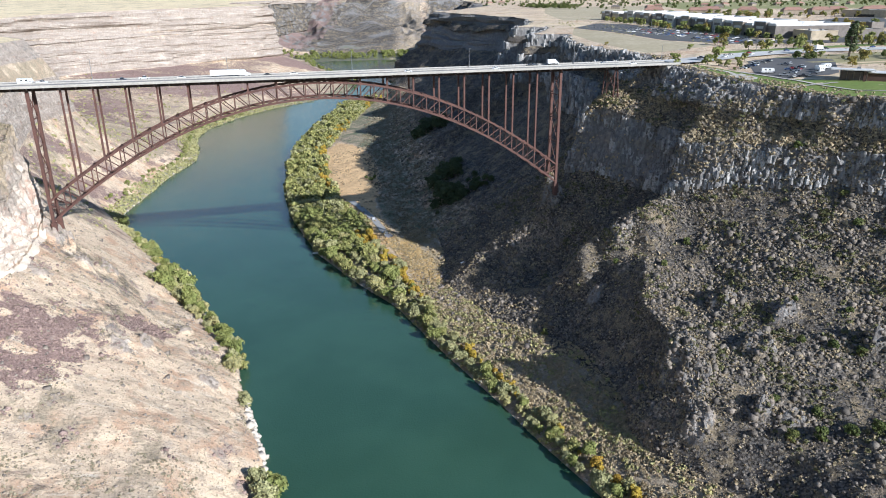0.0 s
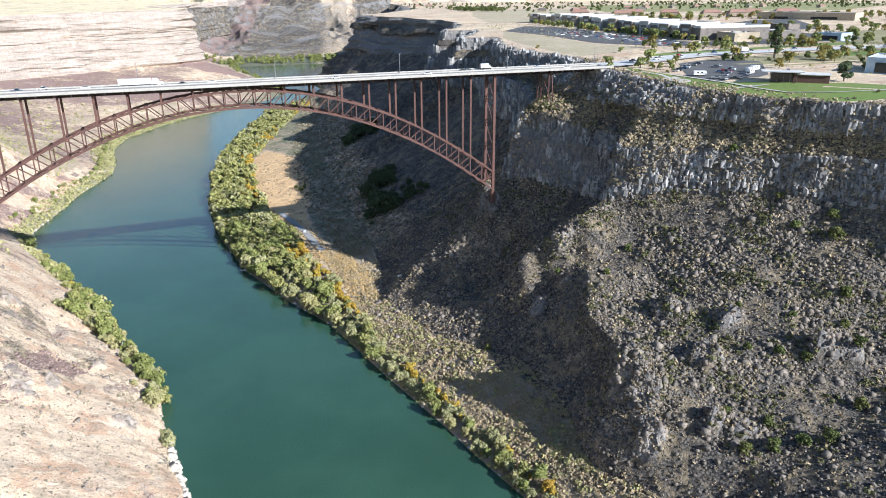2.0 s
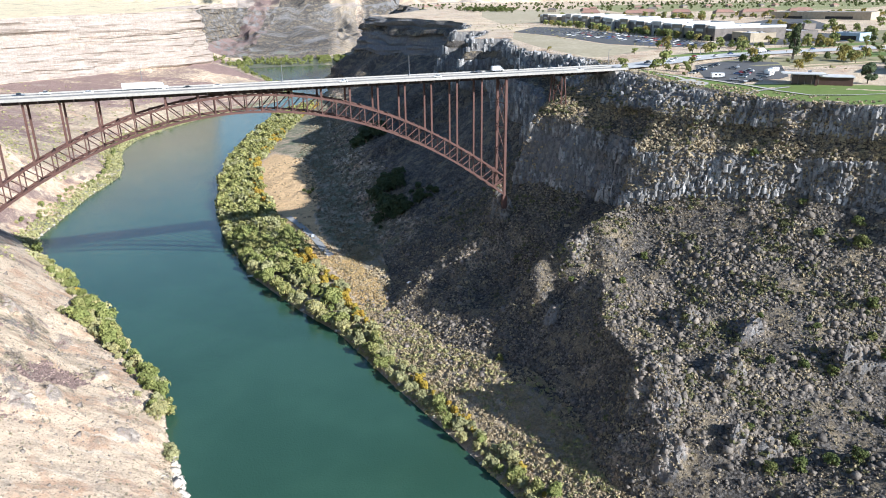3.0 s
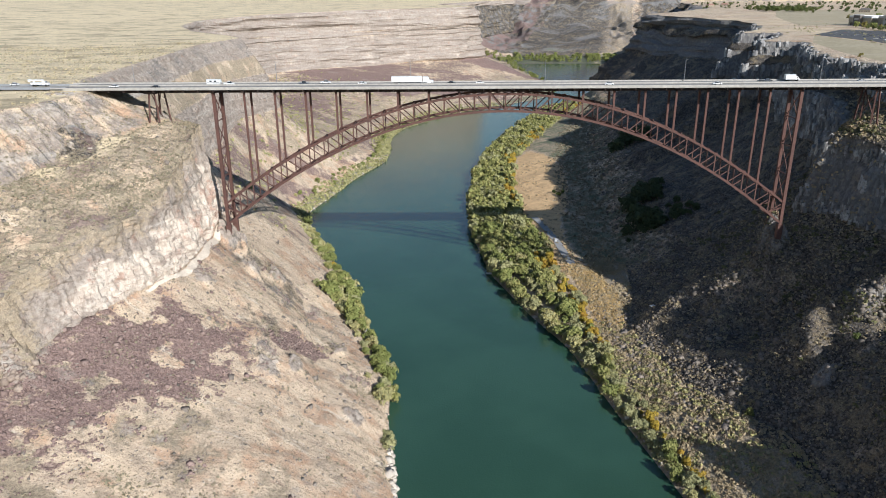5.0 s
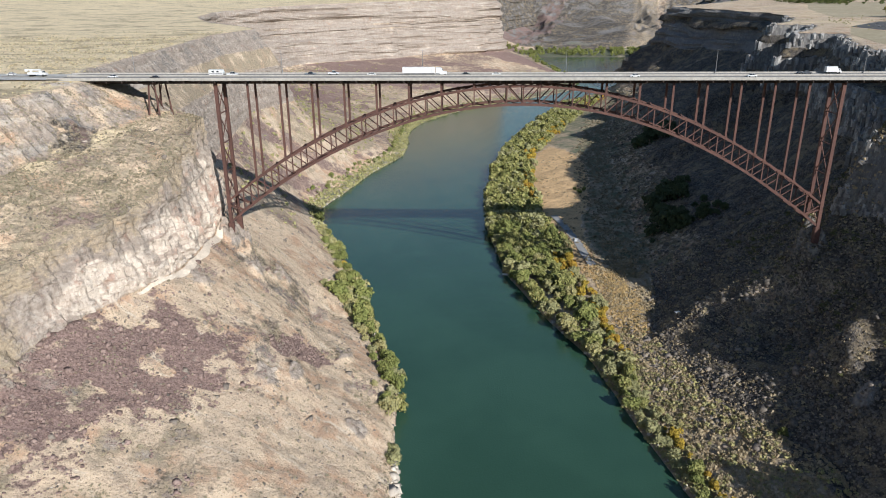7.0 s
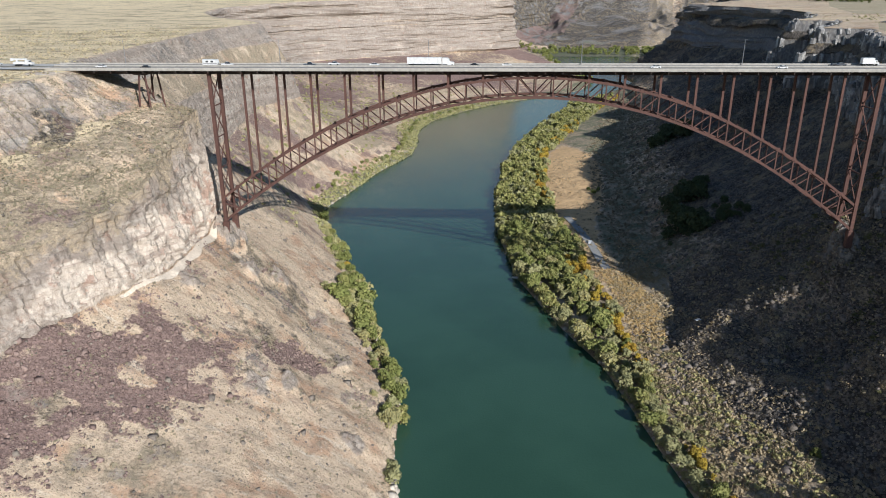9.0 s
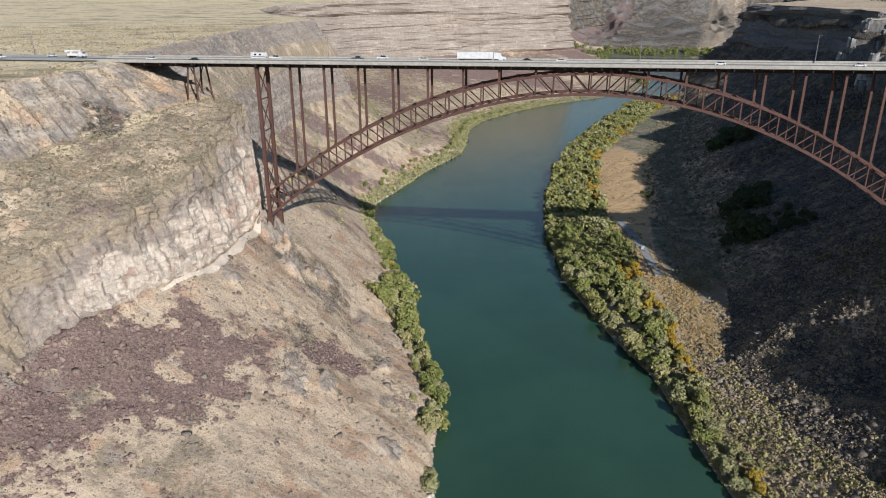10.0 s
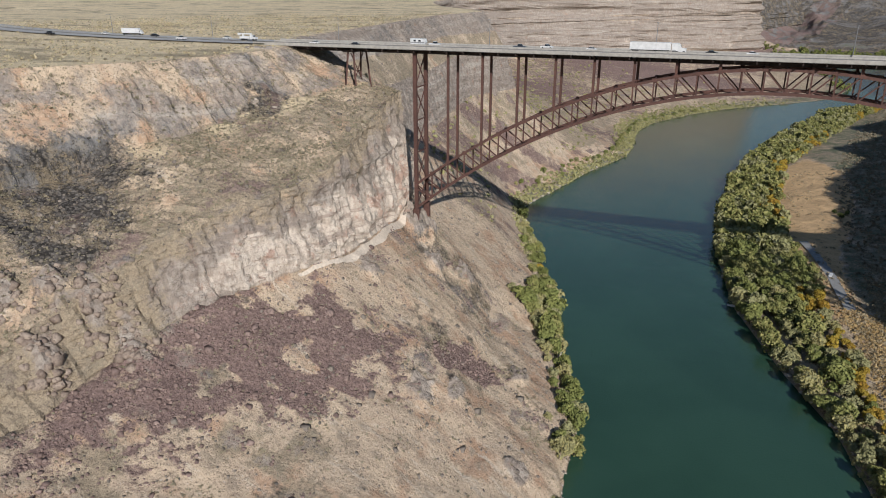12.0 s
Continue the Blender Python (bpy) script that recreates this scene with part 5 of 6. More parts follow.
p = strew((1 - LEFT) * seg_is("bar") * ramp(CY, 120, 150) * ramp(CY, 480, 430) * (CX > shore_x(R_SHORE, 200) + 52) * ramp(CX - np.interp(CY, [r[0] for r in SAND_END], [r[1] for r in SAND_END]), 4, -2) * (0.1 + ramp(FINE + CLUMP, 0.1, 0.4)), 420)
merged("dry_shrubs", "small dry clumps on the bare sand", "shrubs", BUSHES, p, np.clip(rng.lognormal(-0.1, 0.4, len(p)), 0.4, 2.0), DRYBUSH)

# trees of the right bank: a narrow line near, a wide belt past the raft
SPARSE = {key: [leaves(crown_blobs(7.0, 3.6, 12, 0.12), 120, 0.78) for _ in range(4)] for key in ("willow", "olive", "shade")}
far_spots = {"willow": [], "olive": []}
y = -232.0
count = 0
while y < 900:
    wide = float(belt_at(y))
    wide *= 1 + 0.2 * float(vnoise(y / 24, 0.5, 0.5, 201))
    rows = max(2, int(wide / 5.2))
    for n in range(rows):
        d = (n + rng.uniform(0.1, 0.9)) * wide / rows + 1.0
        x, yy = shore_x(R_SHORE, y) + d, y + rng.uniform(-2.5, 2.5)
        if 20 < yy < 105 and 7 < d < 17 and rng.random() < 0.85:
            continue
        edge = d > wide * 0.75
        key = "gold" if edge and float(vnoise(yy / 30, 0.5, 0.5, 203)) > -0.15 and rng.random() < 0.75 else ("olive" if rng.random() < (0.7 if yy < 30 else 0.35) else "willow")
        size = np.clip(rng.lognormal(-0.25, 0.28), 0.4, 1.3) if yy < 0 else np.clip(rng.lognormal(0.08, 0.28), 0.5, 1.8)
        if yy > 200 and key != "gold":
            far_spots[key].append((x, yy, height_at(x, yy), size))
        else:
            plant(key, x, yy, size, group="trees on the river bank")
    y += 4.0 if y < 0 else 5.2
for key, spots in far_spots.items():
    spots = np.array(spots)
    merged("far_thicket", "green thicket lining the far river bank", "trees", SPARSE[key], spots[:, :3], spots[:, 3], LEAF if key == "willow" else LEAF_OLIVE)
# left bank
for y, d, s, key in ((-176, 6, 1.2, "olive"), (-170, 2, 1.1, "willow"), (-166, 7, 1.0, "olive"), (-103, 4, 0.7, "olive"), (-96, 4, 0.6, "olive"), (-66, 5, 1.0, "olive"), (-60, 2, 0.9, "willow"), (-54, 6, 0.7, "olive"),
                     (-44, 3, 0.9, "willow"), (-38, 6, 0.9, "olive"), (-32, 2, 0.8, "olive"), (-24, 4, 0.8, "willow"), (-16, 3, 0.8, "willow"), (-8, 5, 0.9, "olive"), (0, 4, 0.9, "willow"), (7, 8, 0.9, "willow"),
                     (14, 4, 1.1, "olive"), (20, 10, 1.1, "willow"), (27, 5, 1.2, "willow"), (33, 12, 1.0, "olive"), (36, 20, 1.1, "willow"), (40, 6, 1.2, "willow"), (48, 5, 1.1, "olive"), (55, 4, 1.3, "willow"), (62, 8, 1.2, "willow"),
                     (70, 4, 1.3, "olive"), (78, 7, 1.2, "willow"), (86, 4, 1.1, "willow"), (95, 5, 1.0, "olive"), (106, 4, 0.8, "willow"), (116, 5, 0.9, "gold"), (128, 4, 0.9, "willow"), (140, 5, 1.0, "willow"), (152, 4, 0.8, "gold"), (166, 4, 0.9, "olive"),
                     (180, 5, 0.8, "willow"), (196, 5, 0.8, "olive"), (215, 6, 0.9, "willow"), (235, 6, 0.9, "olive")):
    plant(key, shore_x(L_SHORE, y) - d + 3.0, y, s * 1.45, group="trees on the river bank")
    if -70 < y < 170:
        plant(("olive", "willow", "olive")[int(rng.integers(3))], shore_x(L_SHORE, y) - d - rng.uniform(1, 6), y + rng.uniform(-3, 3), s * rng.uniform(0.7, 1.2), group="trees on the river bank")
for i in range(52):
    y = 270 + i * 11 + rng.uniform(-3, 3)
    plant(("olive", "willow")[i % 2], shore_x(L_SHORE, y) - rng.uniform(5, 16), y, rng.uniform(0.55, 0.95), group="trees on the river bank")
# single shrubs on the right slope and the dark thickets in the shade
for x, y, s in ((238, -112, 1.8), (251, -135, 1.6), (247, -150, 1.2), (258, -165, 1.5), (262, -158, 1.3), (186, -100, 1.0), (165, -112, 0.9), (150, -88, 0.8), (107, -92, 1.0), (152, -228, 1.2), (162, -232, 1.3), (168, -222, 1.1),
                (172, -236, 1.2), (196, -198, 1.1), (204, -205, 1.2), (156, -212, 1.0), (186, -190, 0.9), (214, -186, 0.8), (180, -240, 1.2), (205, -232, 1.3), (222, -214, 1.2), (200, -168, 0.7), (230, -200, 1.1), (240, -190, 1.2)):
    plant("fresh", x, y, s)
for x, y, s in ((112, 166, 1.5), (122, 172, 1.8), (132, 162, 1.6), (124, 184, 1.6), (136, 178, 1.7), (126, 222, 1.6), (136, 228, 1.8), (146, 220, 1.6), (140, 238, 1.6), (150, 232, 1.5), (162, 440, 2.0), (176, 456, 2.2), (192, 446, 2.0), (184, 474, 2.0), (200, 470, 2.0)):
    plant("dark", x, y, s)
for i in range(36):
    plant("dark", rng.uniform(108, 165), rng.uniform(150, 250), rng.uniform(0.3, 0.8))
for x, y, s in ((77, 300, 1.2), (82, 308, 1.0), (74, 312, 0.9)):
    plant("fresh", x, y, s)

# far bank of the distant reach
spots = np.array([(rng.uniform(60, 620), rng.uniform(1785, 1935), 0.0, rng.uniform(1.0, 2.2)) for _ in range(190)] + [(shore_x(L_SHORE, q) - rng.uniform(0, 30), q, 0.0, rng.uniform(0.8, 1.6)) for q in rng.uniform(1150, 1950, 70)])
spots[:, 2] = [height_at(a, b) for a, b in spots[:, :2]]
merged("far_thicket", "green thicket on the distant river flat", "trees", SPARSE["willow"], spots[:, :3], spots[:, 3], LEAF)


# ---- columns of the cliffs ----
def column_material(name, a, b, c, pale):
    m, s = material(name, 0.9, 0, 0.2)
    geo = node(m, "ShaderNodeNewGeometry")
    col = blend(m, geo.outputs["Random Per Island"], a, b)
    col = blend(m, sharpen(m, noise_of(m, 0.09, 4), 0.5, 0.62), col, pale)
    col = blend(m, sharpen(m, noise_of(m, 0.8, 6, 0.7), 0.5, 0.68), col, c)
    m.node_tree.links.new(col, s.inputs["Base Color"])
    m.node_tree.links.new(bump(m, noise_of(m, 1.4, 6, 0.7), 0.7, 0.35), s.inputs["Normal"])
    return m


COLUMN_DARK = column_material("basalt_columns", (0.18, 0.174, 0.168), (0.30, 0.29, 0.278), (0.11, 0.104, 0.1), (0.42, 0.41, 0.39))


def columns(label, seg, left, y0, y1, step, radius, layers, mat, proud=0.6, cover=1.0, patchy=0.0, first=0.0):
    """Broken rock columns in tiers along a cliff band, as one object."""
    rows = np.where((LAND["seg"] == seg) & (LAND["left"][:, 0] == left))[0]
    if rows[-1] + 1 < len(PG):
        rows = np.r_[rows, rows[-1] + 1]
    ys = np.arange(y0, y1, step)
    V = []
    for y in ys:
        for n in range(layers):
            if rng.random() > cover or (patchy and float(vnoise(y / 11.0, n / 2.5, 0.3, 301)) < patchy - 0.5):
                continue
            yy = y + rng.uniform(-0.5, 0.5) * step
            j = int(np.argmin(np.abs(LAND["ys"] - yy)))
            line = PG[rows, j][:, [0, 2]]
            if line[0, 1] < line[-1, 1]:
                line = line[::-1]
            f = np.linspace(0, 1, len(line))
            top, low = max(first, (n + rng.uniform(-0.6, 0.6)) / layers), (n + 1.3) / layers
            zt, zl = np.interp(top, f, line[:, 1]), np.interp(low, f, line[:, 1]) - 0.8
            x = np.interp((top + min(low, 1)) / 2, f, line[:, 0]) + (1 if left else -1) * rng.uniform(-0.4, 1.0) * proud
            r = radius * min(rng.lognormal(0.0, 0.42), 2.6)
            q = np.arange(6) * math.pi / 3 + rng.uniform(0, 1)
            ring = np.stack([x + np.cos(q) * r * rng.uniform(0.8, 1.2, 6), yy + np.sin(q) * r * rng.uniform(0.8, 1.2, 6)], -1)
            tilt = rng.uniform(-0.8, 0.8, 6) * r
            lean = rng.normal(scale=0.35, size=2)
            V.append(np.concatenate([np.c_[ring + lean, np.full(6, zl)], np.c_[ring * 0.94 + ring.mean(0) * 0.06, np.full(6, zt) + tilt]]))
    n = len(V)
    quads = [[i, (i + 1) % 6, 6 + (i + 1) % 6, 6 + i] for i in range(6)] + [[6, 7, 8, 9], [6, 9, 10, 11]]
    F = (np.array(quads)[None] + (np.arange(n) * 12)[:, None, None]).reshape(-1, 4)
    ob = new("cliff_columns", mesh_of("cliff_columns", np.concatenate(V), F.tolist(), mat))
    return tagged(ob, label, "cliff", kind="stuff")


columns("dark basalt columns of the rim cliff", "upper", False, -260, 62, 0.85, 0.66, 8, COLUMN_DARK, 0.7, 0.62, 0.4)
columns("broken grey basalt columns of the lower cliff", "wall", False, -240, 62, 0.9, 0.7, 16, COLUMN_DARK, 0.8, 0.6, 0.48)
# paler copy of the columns: sunlight on the buttress is partly put into its colour
COLUMN_SUNLIT = column_material("sunlit_basalt_columns", (0.30, 0.285, 0.265), (0.46, 0.44, 0.41), (0.2, 0.175, 0.155), (0.52, 0.50, 0.47))
columns("grey basalt columns coloured paler for sunlight on the buttress", "wall", False, -102, -66, 0.7, 0.55, 12, COLUMN_SUNLIT, 1.1, 0.5, 0.55)
columns("shaded basalt columns past the bridge", "upper", False, 62, 700, 2.4, 1.4, 4, COLUMN_DARK, 1.6, 0.7)
columns("shaded basalt wall past the bridge", "wall", False, 62, 700, 2.4, 1.5, 6, COLUMN_DARK, 1.8, 0.7)

# rounded reddish rocks of the outcrop on the left slope
p = strew(L_NEAR * ramp(np.minimum.reduce([np.hypot(CX - a, CY - b) for a, b in ((-182, -150), (-192, -153), (-202, -158), (-212, -168), (-196, -170))]), 9, 4), 240)
merged("rock_outcrop", "rounded reddish rocks standing out of the dry slope", "rocks", SHARDS, p - (0, 0, 0.5), np.clip(rng.lognormal(-0.1, 0.4, len(p)), 0.4, 1.7), OUTCROP, 0.3)
p = strew(R_NEAR * seg_is("bar", "talus", "high") * ramp(np.minimum.reduce([np.hypot(CX - a, CY - b) for a, b, *_ in CRAGS if a > 100]), 9.5, 3), 460)
merged("rock_outcrop", "craggy pale brown blocks standing out of the boulder slope", "rocks", SHARDS, p - (0, 0, 0.5), np.clip(rng.lognormal(-0.45, 0.4, len(p)), 0.3, 1.3), SPUR_ROCK, 0.4, (1, 1, 1.2))
# fallen blocks and shrubs lodged on the right cliff
p = strew(R_NEAR * seg_is("wall", "upper", "ledge") * ramp(CY, -20, -60) * (0.25 + ramp(FINE + CLUMP, 0.0, 0.4)), 5200)
merged("boulder_field", "broken basalt blocks lodged on the cliff", "boulders", STONES, p, np.clip(rng.lognormal(-0.35, 0.4, len(p)), 0.3, 2.0), BASALT, 0.3)
p = strew(R_NEAR * seg_is("wall", "upper", "ledge") * (0.15 + ramp(CLUMP, -0.05, 0.3) + seg_is("ledge")), 4200)
merged("dry_shrubs", "dry shrubs growing on the cliff ledges", "shrubs", TUFTS, p, np.clip(rng.lognormal(-0.1, 0.4, len(p)), 0.4, 2.0), DRYBUSH)

p = strew(R_NEAR * (seg_is("ledge") + 0.6 * seg_is("upper") * ramp(KK, 0.6, 0.2) + 0.3 * seg_is("wall")) * ramp(CY, -210, -190) * ramp(CY, -50, -66), 3600)
merged("dry_shrubs", "straw-brown shrubs on the broad cliff ledge", "shrubs", BUSHES, p, np.clip(rng.lognormal(0.2, 0.4, len(p)), 0.6, 2.4), DRYBUSH)

# ---- the town on the right rim ----
WHITE = plain("white_roof", (0.66, 0.655, 0.64), (0.56, 0.555, 0.545), 0.3, 0.7)
BEIGE = plain("beige_wall", (0.47, 0.39, 0.28), (0.40, 0.33, 0.24), 0.3, 0.85)
GREYWALL = plain("grey_brown_wall", (0.20, 0.175, 0.155), (0.16, 0.14, 0.125), 0.3, 0.85)
PALEWALL = plain("pale_stucco", (0.58, 0.54, 0.48), (0.50, 0.47, 0.42), 0.3, 0.85)
TANWALL = plain("tan_wall", (0.36, 0.30, 0.23), (0.30, 0.25, 0.19), 0.3, 0.85)
BRICK = plain("dark_red_brick", (0.12, 0.066, 0.05), (0.095, 0.055, 0.043), 0.6, 0.85)
REDROOF = plain("reddish_roof", (0.36, 0.21, 0.155), (0.30, 0.18, 0.14), 0.4, 0.85)
GLASS = plain("dark_window_glass", (0.025, 0.03, 0.035), (0.02, 0.022, 0.026), 0.3, 0.12, 0, 0.5)
BLUEPANEL = plain("pale_blue_panel", (0.42, 0.52, 0.60), (0.36, 0.46, 0.55), 0.3, 0.5)
LAWN = plain("mown_lawn", (0.125, 0.20, 0.045), (0.165, 0.21, 0.055), 0.5, 0.95)
LAWN_DRY = plain("dry_field", (0.47, 0.40, 0.28), (0.40, 0.34, 0.22), 0.25, 0.95)
LAWN_GREEN = plain("rough_grass", (0.22, 0.22, 0.10), (0.30, 0.26, 0.15), 0.15, 0.95)
FIELD = plain("green_field", (0.20, 0.24, 0.09), (0.28, 0.26, 0.12), 0.1, 0.95)
PATH_MAT = plain("pale_path", (0.52, 0.485, 0.43), (0.45, 0.42, 0.37), 0.5, 0.9)
TYRE = plain("black_tyre", (0.02, 0.02, 0.02), None, 3.0, 0.9)
RUBBER_GREY = plain("grey_metal", (0.35, 0.35, 0.36), None, 2.0, 0.45, 0.8)
PAINTS = [plain("car_paint", c, tuple(v * 0.92 for v in c), 0.6, 0.3, 0.1, 0.5) for c in
          ((0.78, 0.78, 0.77), (0.02, 0.02, 0.024), (0.30, 0.31, 0.33), (0.08, 0.09, 0.11), (0.30, 0.03, 0.025), (0.05, 0.09, 0.2), (0.5, 0.48, 0.43))]
PAINT_WORDS = ("white", "black", "silver grey", "dark grey", "red", "dark blue", "beige")


def flat_patch(name, corners, lift, mat, label, category, step=7.0):
    """A flat sheet that follows the rim's ground; corners go round."""
    ys = [c[1] for c in corners]
    lo, hi = min(ys), max(ys)
    n = max(2, int((hi - lo) / step) + 1)
    vs, fs = [], []
    for i in range(n + 1):
        y = lo + (hi - lo) * min(max(i / n, 0.0005), 0.9995)
        xs = []
        for a, b in zip(corners, corners[1:] + corners[:1]):
            if (a[1] - y) * (b[1] - y) < 0:
                xs.append(a[0] + (b[0] - a[0]) * (y - a[1]) / (b[1] - a[1]))
        if len(xs) < 2:
            continue
        x0 = max(min(xs), shore_x(R_RIM, y) + 3)
        if max(xs) < x0 + 1:
            continue
        vs.append([(x0 + (max(xs) - x0) * c / 8, y, height_at(x0 + (max(xs) - x0) * c / 8, y) + lift) for c in range(9)])
    for a in range(len(vs) - 1):
        fs += [(9 * a + c, 9 * a + c + 1, 9 * a + c + 10, 9 * a + c + 9) for c in range(8)]
    vs = [v for row in vs for v in row]
    return tagged(new(name, mesh_of(name, vs, fs, mat)), label, category, kind="structure")


flat_patch("lawn", [(240, -2), (247, -17), (251, -38), (264, -76), (290, -98), (312, -108), (345, -150), (345, -170), (262, -136), (246, -110), (246, -89), (238, -52), (238, -22)], 0.06, LAWN, "mown green lawn along the canyon rim", "lawn")
flat_patch("car_park", [(287, -1), (336, 18), (350, -11), (301, -67), (272, -78), (258, -76), (255, -50)], 0.12, ASPHALT, "dark asphalt car park beside the visitor centre", "car park")
flat_patch("car_park", [(362, 425), (448, 528), (470, 470), (452, 330), (430, 200), (440, 140), (520, 130), (590, 160), (590, 120), (480, 105), (372, 128), (345, 190), (368, 320)], 0.12, ASPHALT, "large dark asphalt car park of the shopping centre", "car park")
flat_patch("car_park", [(640, 300), (760, 300), (960, 540), (900, 560), (700, 430)], 0.12, ASPHALT, "distant dark asphalt car park", "car park")
flat_patch("car_park", [(452, 110), (600, 118), (660, 170), (640, 290), (560, 250), (500, 170)], 0.1, ASPHALT, "dark asphalt between the shops", "car park")
flat_patch("field", [(258, 70), (300, 92), (352, 120), (340, 190), (362, 320), (358, 415), (310, 318), (276, 200), (262, 120)], 0.05, LAWN_DRY, "bare pale dirt field on the rim", "field")
flat_patch("field", [(440, 620), (560, 660), (760, 900), (1000, 1300), (700, 1300), (540, 930)], 0.05, LAWN_DRY, "dry straw-coloured field", "field")
flat_patch("field", [(900, 1000), (1500, 900), (2200, 1300), (2400, 1800), (1200, 1700)], 0.05, FIELD, "distant green field", "field")
flat_patch("verge", [(345, -30), (470, -30), (640, 0), (640, 28), (470, 32), (330, 20), (300, -2)], 0.04, LAWN_GREEN, "rough green grass beside the highway", "lawn")
flat_patch("verge", [(480, 70), (700, 60), (900, 160), (900, 260), (700, 240), (600, 118), (500, 100)], 0.04, LAWN_GREEN, "rough green grass behind the car park", "lawn")
flat_patch("verge", [(300, 60), (420, 80), (560, 100), (560, 78), (420, 66), (310, 44)], 0.05, LAWN, "green grass verge beside the road", "lawn")
flat_patch("lawn", [(420, 20), (520, 30), (620, 10), (600, -40), (480, -50)], 0.05, LAWN, "green lawn beside the road", "lawn")
def on_rim(x, y):
    """A place on the right rim's ground, kept off the edge."""
    x = max(x, shore_x(R_RIM, y) + 4)
    return x, y, height_at(x, y)


ribbon("path", [on_rim(x, y) for x, y in ((252, -40), (257, -58), (262, -78), (265, -96), (270, -112), (282, -124), (305, -138), (335, -158))], 1.6, 0.2, PATH_MAT, "pale concrete footpath across the lawn", "path")
ribbon("path", [on_rim(x, y) for x, y in ((246, -92), (254, -88), (262, -90), (274, -94))], 1.4, 0.24, PATH_MAT, "pale concrete path to the overlook", "path")
ribbon("path", [on_rim(x, y) for x, y in ((242, -22), (246, -36), (244, -50), (241, -62))], 1.6, 0.22, PATH_MAT, "pale curved footpath to the rim", "path")
flat_patch("terrace", [(239, -42), (249, -44), (250, -60), (243, -66), (239, -56)], 0.3, PATH_MAT, "pale paved overlook terrace at the rim", "terrace", 4)
ribbon("boat_ramp", [(x, y, height_at(x, y)) for x, y in ((46, 236), (50, 214), (54, 190), (57, 165), (59, 140), (61, 118))], 3.0, 0.25, plain("ramp_concrete", (0.40, 0.40, 0.39), None, 0.4, 0.9), "pale grey boat ramp on the sandy bar", "ramp")


def building(name, label, x, y, w, d, h, turn, wall, roof, fronts=(), parapet=0.9, group="", cap=None):
    """A flat-roofed block: w along its front, d deep, with a parapet and windows along the front."""
    t = thing(name, label, "building", group, at=pose(x, y, height_at(x, y) - 0.3, 0, 0, turn))
    part("wall", slab((-w / 2, 0, 0), (w / 2, d, h)), wall, t)
    part("roof", slab((-w / 2 + 0.5, 0.5, h), (w / 2 - 0.5, d - 0.5, h + 0.25)), roof, t, "white flat roof")
    for a, b in (((-w / 2, -0.15, h - 0.3), (w / 2, 0.45, h + parapet)), ((-w / 2, d - 0.45, h - 0.3), (w / 2, d + 0.1, h + parapet)),
                 ((-w / 2 - 0.1, 0.45, h - 0.3), (-w / 2 + 0.4, d - 0.45, h + parapet)), ((w / 2 - 0.4, 0.45, h - 0.3), (w / 2 + 0.1, d - 0.45, h + parapet))):
        part("parapet", slab(a, b), cap or wall, t)
    for u, fw, z0, fh, mat in fronts:
        f = part("window", slab((u - fw / 2, -0.2, z0), (u + fw / 2, -0.02, z0 + fh)), mat, t)
        part("sill", slab((u - fw / 2 - 0.2, -0.45, z0 + fh), (u + fw / 2 + 0.2, -0.21, z0 + fh + 0.3)), wall, f)
    for i in range(2):
        u = rng.uniform(-w * 0.3, w * 0.3)
        part("roof_unit", slab((u - 1.5, d * 0.5 + i * 4 - 2, h + 0.25), (u + 1.5, d * 0.5 + i * 4, h + 1.6)), RUBBER_GREY, t)
    return t


# shopping centre: fronts face the canyon
stores = ((512, 612, 46, 9, BEIGE), (522, 560, 50, 10, TANWALL), (518, 508, 48, 9, GREYWALL), (507, 458, 46, 10, TANWALL), (494, 410, 44, 9, GREYWALL), (486, 366, 42, 10, GREYWALL), (478, 322, 40, 9, TANWALL), (470, 280, 40, 10, GREYWALL), (464, 238, 38, 9, BEIGE), (458, 196, 38, 10, GREYWALL))
for i, (x, y, w, h, wall) in enumerate(stores):
    building("store", "flat-roofed shop with a %s front and dark glass doors" % ("beige" if wall is BEIGE else "tan" if wall is TANWALL else "grey-brown"), x, y, w - 1, 80, h * 1.2, -90 + (y - 400) * 0.028, wall, WHITE,
             ((-w * 0.28, w * 0.25, 0.4, 3.6, GLASS), (w * 0.28, w * 0.25, 0.4, 3.6, GLASS), (0, w * 0.2, 0.4, 5.0, GLASS)), 2.0, "shops of the shopping centre", WHITE)
    t = thing("entrance_tower", "raised shop entrance with a pale cornice", "building", "shop entrances", at=pose(x - 1.4, y + 2, height_at(x, y) - 0.3, 0, 0, -90))
    part("body", slab((-8, -2.2, 0), (8, 3.0, h * 1.2 + 2.6)), (GREYWALL, PALEWALL, TANWALL)[i % 3], t)
    part("sign_band", slab((-5, -2.4, h * 0.85), (5, -2.21, h * 1.1)), PALEWALL if i % 3 != 1 else GREYWALL, t)
    part("cornice", slab((-8.6, -2.8, h * 1.2 + 2.6), (8.6, 3.4, h * 1.2 + 3.4)), WHITE, t)
    part("doorway", slab((-3.4, -2.4, 0.1), (3.4, -2.21, 5.2)), GLASS, t)
building("shop", "low grey-green roofed shop beside the car park", 545, 190, 46, 30, 7, -90, GREYWALL, WHITE, ((-12, 10, 0.4, 3.4, GLASS), (12, 10, 0.4, 3.4, GLASS)))
